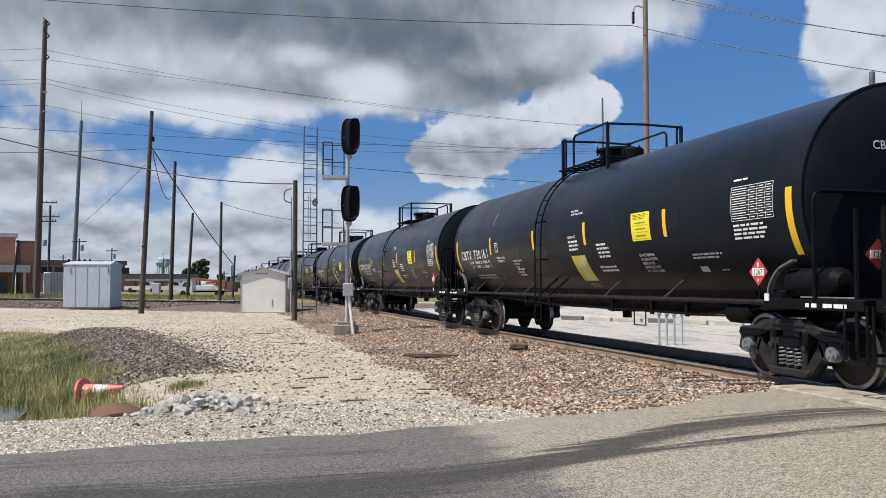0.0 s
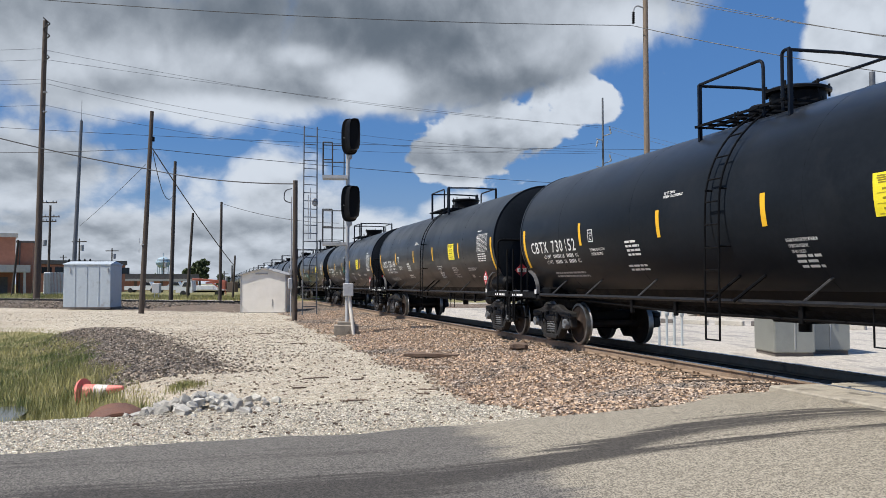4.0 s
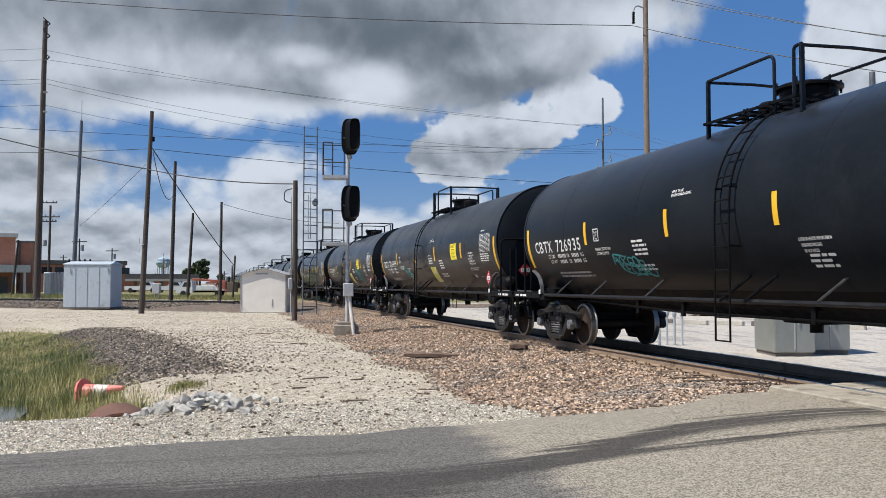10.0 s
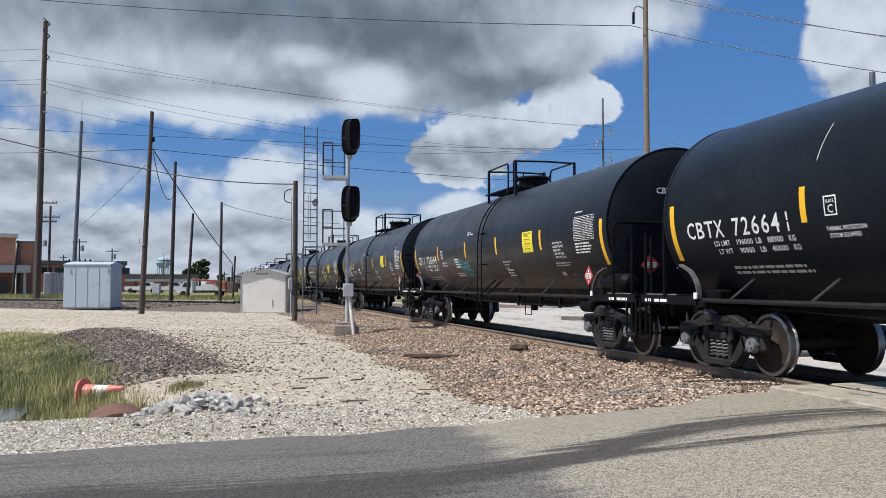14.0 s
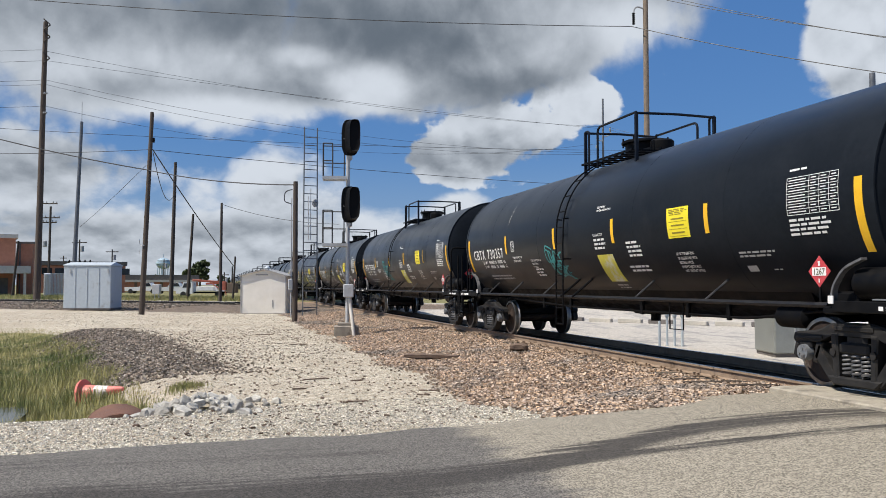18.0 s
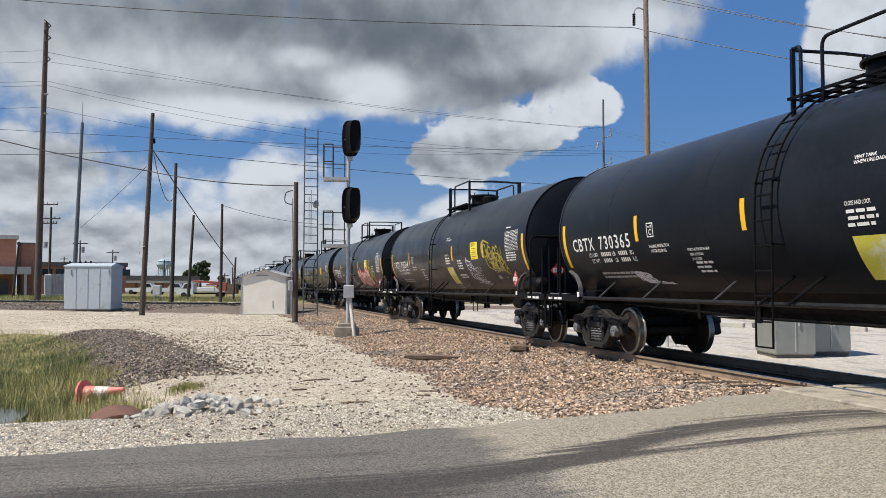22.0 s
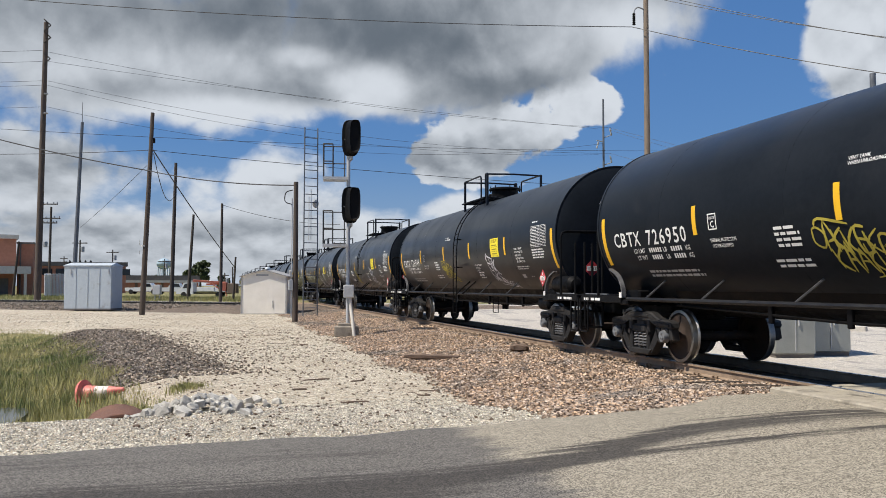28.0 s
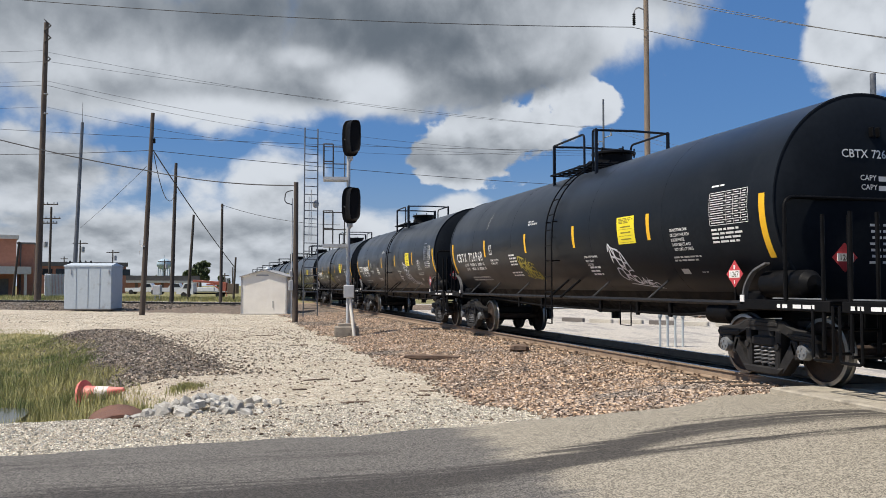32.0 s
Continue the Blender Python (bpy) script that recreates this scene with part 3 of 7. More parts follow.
def rounded(pts, r, n=4):
    """The polyline with its inner corners rounded."""
    pts = [Vector(p) for p in pts]
    out = [pts[0]]
    for a, b, c in zip(pts, pts[1:], pts[2:]):
        u, w = (a - b), (c - b)
        k = min(r, u.length * 0.45, w.length * 0.45)
        p, q = b + u.normalized() * k, b + w.normalized() * k
        for i in range(n + 1):
            t = i / n
            out.append(p * (1 - t) ** 2 + b * 2 * t * (1 - t) + q * t * t)
    return out + [pts[-1]]


FONT_CACHE = {}


def lettering(text, height):
    """The flat outline faces of a text in the built-in font: points (x, y) from its lower left corner, faces, width."""
    if text not in FONT_CACHE:
        cu = bpy.data.curves.new("type", "FONT")
        cu.body, cu.size, cu.resolution_u, cu.offset = text, 1.0, 2, 0.012
        ob = new("type", cu)
        me = bpy.data.meshes.new_from_object(ob.evaluated_get(bpy.context.evaluated_depsgraph_get()))
        pts = [(v.co.x, v.co.y) for v in me.vertices]
        faces = [tuple(p.vertices) for p in me.polygons]
        bpy.data.objects.remove(ob)
        bpy.data.curves.remove(cu)
        bpy.data.meshes.remove(me)
        FONT_CACHE[text] = pts, faces
    pts, faces = FONT_CACHE[text]
    k = height / 0.70
    return [(x * k, y * k) for x, y in pts], faces, max(x for x, _ in pts) * k


# ---------- ground ----------
def step(a, b, x):
    t = min(max((x - a) / (b - a), 0), 1)
    return t * t * (3 - 2 * t)


def pit_edge(x):
    """Where the grassy ditch begins, beside the gravel."""
    return float(np.interp(-x, (12, 14.7, 16.7, 22.7, 30, 36, 43, 52), (-9.6, -9.7, -10.2, -11.3, -12.7, -14.4, -16.0, -20.0)))


def pit(x, y):
    wob = 0.5 * noise.noise(Vector((x * 0.4, y * 0.4, 3)))
    return step(-11.6, -13.3, x + 0.4 * wob) * step(-43, -34, x) * step(pit_edge(x) + 1.1, pit_edge(x) - 1.9, y + wob)


def road_edge(y):
    wob = 0.12 * noise.noise(Vector((y * 1.3, 5, 0))) + 0.05 * noise.noise(Vector((y * 5, 9, 0)))
    return -9.15 - 0.55 * step(-3.6, -2.2, y) + 0.26 * step(-7.5, -12.0, y) + wob


def road_height(y):
    return -0.24 + 0.20 * step(-7.5, -2.0, y) if y < 0 else -0.24 + 0.20 * step(7.5, 2.0, y)


def height(x, y):
    bumps = 0.035 * noise.noise(Vector((x * 0.5, y * 0.5, 0))) + 0.018 * noise.noise(Vector((x * 2.1, y * 2.1, 4)))
    c = second_distance(x, y)
    z = -0.40 + 0.20 * step(-11.0, -4.0, c) + 0.16 * step(2.0, 6.0, c) + bumps * (1 if x > -60 else 0.5)
    d = abs(y) + 0.25 * noise.noise(Vector((x * 0.8, y * 0.8, 8)))
    bed = -0.20 - 0.20 * step(1.5, 4.8 if y < 0 else 3.2, d)
    z = max(z, bed + 0.5 * bumps) if abs(y) < 5.2 else z
    z -= 0.72 * pit(x, y)
    r = step(-12.2, -9.6, x + 0.55 * step(-3.6, -2.2, y) if y < 0 else x) if -70 < y < 70 else 0
    z = z * (1 - r) + (road_height(y) - 0.05) * r
    if y < 0:
        z += 0.03 * math.exp(-((x + 11.5) / 1.2) ** 2) * step(-7.5, -9.5, y)
    return z


def spaced(lo, hi, inner_lo, inner_hi, d):
    mid = list(np.arange(inner_lo, inner_hi + 1e-6, d))
    left, right, s = [], [], d
    x = inner_lo
    while x > lo:
        s *= 1.22
        x -= s
        left.append(max(x, lo))
    s, x = d, inner_hi
    while x < hi:
        s *= 1.22
        x += s
        right.append(min(x, hi))
    return left[::-1] + mid + right


def ballast_share(x, y):
    edge = 4.9 if y < 0 else 3.0
    wob = 0.7 * noise.noise(Vector((x * 0.35, y * 0.35, 2)))
    own = step(edge + 0.6, edge - 0.6, abs(y) + wob) if x < -9.05 else 0
    # the crossing railway beyond the gravel lot
    c = second_distance(x, y)
    return max(own, step(-12.5, -9.0, c + 2 * wob) * step(5.0, 3.6, c + wob) * (0.85 if x < -52 else 0))


SECOND_A, SECOND_B = Vector((-85.6, -27.6, 0)), Vector((-68.6, -7.7, 0))
SECOND_WAY = (SECOND_B - SECOND_A).normalized()


def second_distance(x, y):
    p = Vector((x, y, 0)) - SECOND_A
    return SECOND_WAY.x * p.y - SECOND_WAY.y * p.x


def build_ground():
    xs, ys = spaced(-3500, 3500, -62, 0, 0.26), spaced(-3500, 3500, -26, 12, 0.26)
    s, zone = Shape(), []
    for y in ys:
        for x in xs:
            s.v.append((x, y, height(x, y)))
            p = pit(x, y)
            c = second_distance(x, y)
            far_grass = step(2.5, 8.0, c) * (1 if x < -40 else 0)
            far_grass = max(far_grass, step(-40, -60, y) if x < -12 else 0)
            dark = step(2.3, 0.7, abs(y - pit_edge(x) - 0.7)) * step(-16.4, -19.5, x) * step(-38, -32, x)
            dark = max(dark, 0.60 * step(-13.5, -10.5, c) * step(5.0, 3.6, c) * step(-50, -53, x))
            zone += [ballast_share(x, y), dark, max(step(0.22, 0.5, p), far_grass), 1.0]
    nx = len(xs)
    s.f = [(j * nx + i, j * nx + i + 1, (j + 1) * nx + i + 1, (j + 1) * nx + i) for j in range(len(ys) - 1) for i in range(nx - 1)]
    s.m = [0] * len(s.f)
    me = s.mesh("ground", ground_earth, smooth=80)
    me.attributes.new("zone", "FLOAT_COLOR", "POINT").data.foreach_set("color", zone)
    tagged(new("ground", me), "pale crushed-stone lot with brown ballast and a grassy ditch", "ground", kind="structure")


def build_road():
    for sign, name in ((-1, "near"), (1, "far")):
        s = Shape()
        ys = [sign * v for v in np.concatenate([np.arange(1.62, 14, 0.2), np.arange(14, 90, 4)])]
        n = 26
        for y in ys:
            e = road_edge(y)
            for i in range(n + 1):
                u = i / n
                x = e + (2.2 - e) * u
                drop = 0.035 * step(0.06, 0.0, u)
                s.v.append((x, y, road_height(y) + 0.012 * noise.noise(Vector((x, y * 0.4, 1))) - drop))
        for j in range(len(ys) - 1):
            for i in range(n):
                q = (j * (n + 1) + i, j * (n + 1) + i + 1, (j + 1) * (n + 1) + i + 1, (j + 1) * (n + 1) + i)
                s.f.append(q if sign > 0 else q[::-1])
        s.m = [0] * len(s.f)
        tagged(new("road", s.mesh("road", worn_asphalt, smooth=60)), "worn grey asphalt road with dark tyre bands at the rails", "road", kind="structure")


# ---------- railway ----------
RAIL_PROFILE = [(-0.075, -0.175), (0.075, -0.175), (0.075, -0.160), (0.012, -0.140), (0.010, -0.048), (0.036, -0.036), (0.036, -0.006), (0.030, 0.0),
                (-0.030, 0.0), (-0.036, -0.006), (-0.036, -0.036), (-0.010, -0.048), (-0.012, -0.140), (-0.075, -0.160)]


def rail(start, end, name, parent=None, side_mat=None):
    a, b = Vector(start), Vector(end)
    d = (b - a)
    side = Vector((-d.y, d.x, 0)).normalized()
    s = Shape()
    n = len(RAIL_PROFILE)
    for p in (a, b):
        s.v += [tuple(p + side * x + Vector((0, 0, z))) for x, z in RAIL_PROFILE]
    for i in range(n):
        top = 6 <= i <= 8
        s.f.append((i, n + i, n + (i + 1) % n, (i + 1) % n))
        s.m.append(1 if top else 0)
    s.f += [tuple(range(n)), tuple(range(2 * n - 1, n - 1, -1))]
    s.m += [0, 0]
    return part(name, s, (side_mat or rail_side, rail_head), parent, smooth=0)


def build_track():
    track = thing("railway_track", "steel rails spiked to dark timber ties in brown ballast", "railway track", kind="structure")
    for y in (-0.7535, 0.7535):
        rail((-900, y, 0), (160, y, 0), "rail", track)
    tie = Shape().box((0, 0, -0.255), (0.23, 2.6, 0.15), bevel=0.012).mesh("tie", tie_wood)
    plate = Shape().box((0, 0, 0), (0.19, 0.36, 0.014), bevel=0.003).mesh("tie_plate", rail_side)
    spike = Shape().box((0, 0, 0.022), (0.03, 0.035, 0.045), bevel=0.006).box((0, 0.01, 0.045), (0.036, 0.05, 0.014), bevel=0.004).mesh("spike", rail_side)
    x, i = -9.95, 0
    while i < 150:
        t = part("tie", tie, tie_wood, track, at=pose(x + random.uniform(-0.03, 0.03), random.uniform(-0.06, 0.06), random.uniform(-0.012, 0.004), 0, 0, random.uniform(-1.2, 1.2)))
        if i < 60:
            part("tie_plate", plate, rail_side, track, at=pose(x, -0.7535, -0.178))
        if i < 40:
            for dx, dy in ((-0.06, -0.10), (0.06, -0.10)):
                part("spike", spike, rail_side, track, at=pose(x + dx, -0.7535 + dy, -0.172, random.uniform(-9, 9), random.uniform(-8, 8), random.uniform(-20, 20)))
        x -= 0.545
        i += 1
    rest = Shape()
    while x > -420:
        rest.box((x, 0, -0.255), (0.23, 2.6, 0.15))
        x -= 0.545
    tagged(part("far_ties", rest, tie_wood, track, smooth=0), kind="stuff")
    # the concrete panels of the crossing
    for y0, y1 in ((-1.62, -0.84), (-0.66, 0.66), (0.84, 1.62)):
        for i, (x0, x1) in enumerate(((-9.7, -7.3), (-7.28, -4.9), (-4.88, -2.5), (-2.48, -0.1), (-0.08, 2.3))):
            part("crossing_panel", Shape().box(((x0 + x1) / 2, (y0 + y1) / 2, -0.07), (x1 - x0, y1 - y0, 0.15), bevel=0.02), crossing_grey, track)


def build_second_track():
    track = thing("crossing_railway", "second railway line crossing beyond the gravel lot", "railway track", kind="structure")
    side = Vector((-SECOND_WAY.y, SECOND_WAY.x, 0))
    a, b = SECOND_A - SECOND_WAY * 260, SECOND_A + SECOND_WAY * 27
    for o in (0.0, 1.507):
        # dark iron instead of rail_side: the shade on these rail sides is in the colour
        rail(a + side * o, b + side * o, "rail", track, truck_iron)
    rest = Shape()
    for i in range(520):
        p = b - SECOND_WAY * (0.55 * i) + side * 0.75 + Vector((0, 0, -0.255))
        rest.box(p, (0.23, 2.6, 0.15), pose(0, 0, 0, 0, 0, math.degrees(math.atan2(SECOND_WAY.y, SECOND_WAY.x))))
    tagged(part("far_ties", rest, tie_wood, track, smooth=0), kind="stuff")


build_ground()
build_road()
build_track()
build_second_track()


# ---------- the train ----------
TANK_R, TANK_Z, TANK_HALF = 1.54, 2.48, 7.9
SPEED, GAIN, PITCH = 15.1069, 0.01415, 17.9295


def way_gone(t):
    """Metres that the train has moved, from its place at 15 s."""
    snatch = sum(0.53 * math.exp(-((t - at) / 0.035) ** 2) for at in (2.0, 9.0))          # the slack running in
    return SPEED * (t - 15) + GAIN / 2 * (t - 15) ** 2 - snatch


SLACK = {-1: 0.34, 0: 0.334, 1: 0.344, 2: 0.211, 3: 0.161, 4: 0.185, 5: 0.206, 6: 0.165, 7: 0.068, 8: 0.098, 9: 0.114, 10: 0.113, 11: 0.122, 12: 0.065, 13: 0.1, 14: 0.126,
         15: 0.1, 16: 0.1, 17: 0.077, 18: 0.036, 19: 0.058, 20: 0.102, 21: 0.081, 22: 0.07, 23: 0.066, 24: 0.043, 25: 0.043, 26: 0.006, 27: -0.018}          # couplings are not all drawn out alike


def car_x(number, t):
    return 207.667 - number * PITCH + way_gone(t) + SLACK.get(number, -0.03)


def skin(x, s, lift=0.004):
    """The point of the tank's camera side at x along the car and s metres up its curve from the middle height."""
    a = s / TANK_R
    return (x, -(TANK_R + lift) * math.cos(a), TANK_Z + (TANK_R + lift) * math.sin(a))


def deg(a):
    """The place s up the tank's curve at the height that lies a degrees round a 1.5 m drum 2.50 m up."""
    return TANK_R * math.asin((2.50 + 1.5 * math.sin(radians(a)) - TANK_Z) / TANK_R)


def patch(shape, corners, n=5, lift=0.004):
    """A four-cornered sheet laid on the tank; corners (x, s) anticlockwise from lower left."""
    (ax, a), (bx, b), (cx, c), (dx, d) = corners
    pts = []
    for j in range(n + 1):
        v = j / n
        for u in (0, 1):
            lo, hi = ((ax, a), (dx, d)) if u == 0 else ((bx, b), (cx, c))
            pts.append(skin(lo[0] + (hi[0] - lo[0]) * v, lo[1] + (hi[1] - lo[1]) * v, lift))
    return shape.add(pts, [(2 * j, 2 * j + 1, 2 * j + 3, 2 * j + 2) for j in range(n)])


def oblong(shape, x0, x1, s0, s1, lift=0.004, n=5):
    return patch(shape, [(x0, s0), (x1, s0), (x1, s1), (x0, s1)], n, lift)


def words(shape, text, x, s, size, width=None, lift=0.005):
    pts, faces, w = lettering(text, size)
    k = width / w if width else 1
    return shape.add([skin(x + px * k, s + py, lift) for px, py in pts], faces)


def bars(x0, x1, s_top, s_bottom, rows, seed, lift=0.005):
    """Writing too small to read: short strips with word gaps."""
    rnd, s = random.Random(seed), Shape()
    for i in range(rows):
        top = s_top + (s_bottom - s_top) * i / rows
        low = top + (s_bottom - s_top) / rows * 0.52
        x, end = x0 + rnd.uniform(0, 0.04), x1 - rnd.uniform(0, 0.25) * (x1 - x0)
        while x < end - 0.03:
            w = min(rnd.uniform(0.07, 0.22), end - x)
            oblong(s, x, x + w, low, top, lift, 1)
            x += w + 0.03
    return s


def ribbon(shape, pts, width, lift):
    """A sprayed stroke over the tank through the points (x, s)."""
    pts = [Vector(p) for p in pts]
    out = []
    for i, p in enumerate(pts):
        d = pts[min(i + 1, len(pts) - 1)] - pts[max(i - 1, 0)]
        d = d.normalized() if d.length else Vector((1, 0))
        w = Vector((-d.y, d.x)) * width / 2 * (0.55 if i in (0, len(pts) - 1) else 1)
        out += [skin(*(p - w), lift), skin(*(p + w), lift)]
    return shape.add(out, [(2 * i, 2 * i + 1, 2 * i + 3, 2 * i + 2) for i in range(len(pts) - 1)])


def smooth(pts, n=5):
    """A rounded line through the points."""
    out = []
    for i in range(len(pts) - 1):
        p0, p1, p2, p3 = (Vector(pts[min(max(i + k, 0), len(pts) - 1)]) for k in (-1, 0, 1, 2))
        for j in range(n):
            t = j / n
            out.append(tuple(0.5 * (2 * p1 + (p2 - p0) * t + (2 * p0 - 5 * p1 + 4 * p2 - p3) * t * t + (3 * p1 - p0 - 3 * p2 + p3) * t ** 3)))
    return out + [tuple(pts[-1])]


FORMS = (((0.0, 1.0), (0.12, 0.0)), ((0.95, 1.05), (0.12, 0.5), (0.85, -0.05))), (((0.1, 0.9), (0.0, 0.2), (0.6, 0.0), (0.95, 0.7), (0.5, 1.0), (0.05, 0.85)),), \
    (((0.0, 0.0), (0.12, 1.0), (0.85, 0.85), (0.75, 0.5), (0.1, 0.5), (0.95, -0.1)),), (((0.95, 0.9), (0.3, 1.0), (0.1, 0.6), (0.85, 0.4), (0.7, 0.0), (0.0, 0.05)),), \
    (((0.95, 1.0), (0.1, 0.92), (0.1, 0.05), (0.95, 0.0)), ((0.1, 0.5), (0.75, 0.52))), (((0.0, 0.0), (0.4, 1.05), (0.95, -0.1)), ((0.2, 0.4), (0.8, 0.45))), \
    (((0.0, 1.0), (0.2, 0.0), (0.5, 0.7), (0.7, 0.0), (1.0, 1.1)),)


def scrawl(seed, x0, x1, top, bottom, strokes, width, drift=0.5):
    """A sprayed tag: two crowded rows of jagged forms that sink to the right, with a hat and a tail."""
    rnd, s = random.Random(seed), Shape()
    high, wide, lay = top - bottom, x1 - x0, 0
    n = max(strokes // 2, 4) + 2

    def stroke(line, w):
        nonlocal lay
        ribbon(s, smooth(line, 3), w, 0.006 + 0.0004 * lay)
        lay += 1

    for row in (0, 1):
        for i in range(n):
            u = i / (n - 1)
            cx = x0 + wide * (0.80 * u * (n - 1) / n + 0.16 * row)
            cw, ch = wide * 0.80 / n * rnd.uniform(1.0, 1.3), high * rnd.uniform(0.34, 0.46)
            low = top - high * (0.42 + 0.36 * row) - drift * 0.42 * high * u
            for line in rnd.choice(FORMS):
                stroke([(cx + cw * (px + 0.25 * (1 - pz) + rnd.uniform(-0.1, 0.1)), low + ch * (pz + rnd.uniform(-0.1, 0.1))) for px, pz in line], width * rnd.uniform(0.75, 1.2))
    stroke([(x0 + 0.05 * wide, top - 0.05 * high), (x0 + 0.1 * wide, top + 0.06 * high), (x0 + 0.38 * wide, top - 0.06 * high)], width)
    stroke([(x0 + 0.45 * wide, bottom + 0.06 * high), (x0 + 0.75 * wide, bottom + 0.14 * high), (x1, bottom - 0.02 * high)], width * 0.8)
    return s


def tailed_scrawl(seed, x0, x1, top, bottom, width):
    """A sprayed tag under a peaked hat: two short crowded rows, and small letters that run out down to the right."""
    rnd, s = random.Random(seed), Shape()
    high, wide, lay = top - bottom, x1 - x0, 0

    def stroke(line, w):
        nonlocal lay
        ribbon(s, smooth(line, 3), w, 0.006 + 0.0004 * lay)
        lay += 1

    def form(x, z, w, h, thick):
        for line in rnd.choice(FORMS):
            stroke([(x + w * (px + 0.3 * (1 - pz) + rnd.uniform(-0.1, 0.1)), z + h * (pz - 0.12 * px + rnd.uniform(-0.08, 0.08))) for px, pz in line], thick * rnd.uniform(0.75, 1.15))

    for i in range(3):
        form(x0 + wide * (0.02 + 0.16 * i), top - high * (0.44 + 0.05 * i), wide * 0.22, high * 0.36, width)
    for i in range(3):
        form(x0 + wide * (0.10 + 0.17 * i), top - high * (0.80 + 0.04 * i), wide * 0.20, high * 0.30, width)
    for i in range(5):
        form(x0 + wide * (0.50 + 0.13 * i), bottom + high * (0.10 - 0.035 * i), wide * 0.13, high * rnd.uniform(0.13, 0.19), width * 0.7)
    stroke([(x0 + 0.03 * wide, top - 0.18 * high), (x0 + 0.09 * wide, top - 0.02 * high), (x0 + 0.16 * wide, top - 0.10 * high), (x0 + 0.40 * wide, top - 0.16 * high)], width)
    stroke([(x0 + 0.28 * wide, bottom + 0.08 * high), (x0 + 0.70 * wide, bottom + 0.02 * high), (x1 + 0.22 * wide, bottom - 0.06 * high)], width * 0.6)
    return s


HEAD = 0.17


def tank_mesh():
    s = Shape()
    heads = [(HEAD * (1 - math.cos(a)), math.sin(a)) for a in (0.0, 0.22, 0.45, 0.7, 0.95, 1.2, 1.4, math.pi / 2)]
    left = [(-TANK_HALF - HEAD + d, 1e-5 + (TANK_R - 0.012) * r) for d, r in heads]
    lip = [(-TANK_HALF - 0.035, TANK_R - 0.006), (-TANK_HALF - 0.03, TANK_R + 0.012), (-TANK_HALF + 0.03, TANK_R + 0.012), (-TANK_HALF + 0.035, TANK_R)]
    half = left[:-1] + lip
    body = [(x, TANK_R) for x in (-4.5, -1.4, 1.4, 4.5)]
    prof = half + body + [(-x, r) for x, r in half[::-1]]
    return s.lathe(prof, (0, 0, TANK_Z), (1, 0, 0), 96).mesh("tank", tank_paint, smooth=25)


def wheelset_mesh():
    s = Shape()
    r = 0.4575
    for side in (-1, 1):
        y = side * 0.7535
        prof = [(-0.067, r - 0.05), (-0.060, r + 0.002), (0.030, r - 0.002), (0.045, r + 0.018), (0.062, r + 0.024), (0.072, r + 0.010), (0.072, r - 0.05),
                (0.03, r - 0.07), (0.005, 0.25), (0.05, 0.12), (0.08, 0.09)]
        prof = [(-0.09, 0.09), (-0.06, 0.12), (-0.035, 0.25), (-0.045, r - 0.075)] + prof
        # flange towards the middle of the track
        s.lathe([(-side * d if side < 0 else -d, q) for d, q in prof] if side > 0 else prof, (0, y, 0), (0, 1, 0), 36,
                [0, 0, 0, 0, 1, 1, 1, 1, 1, 0, 0, 0, 0, 0, 0][:len(prof) - 1])
        s.slot = 0
    s.tube([(0, -1.04, 0), (0, 1.04, 0)], 0.08, 12)
    for i in range(3):          # cap bolts show that it turns
        a = i * 2 * math.pi / 3
        for side in (-1, 1):
            s.slot = 2
            s.tube([(0.05 * math.cos(a), side * 1.16, 0.05 * math.sin(a)), (0.05 * math.cos(a), side * 1.185, 0.05 * math.sin(a))], 0.017, 6)
    s.slot = 2
    for side in (-1, 1):
        s.lathe([(0, 0.0001), (0, 0.10), (0.09, 0.115), (0.10, 0.115)] if side < 0 else [(0, 0.115), (0.01, 0.115), (0.10, 0.10), (0.10, 0.0001)],
                (0, side * 1.12 - 0.05, 0), (0, 1, 0), 20)
    return s.mesh("wheelset", wheel_rust, tread_steel, cap_blue)


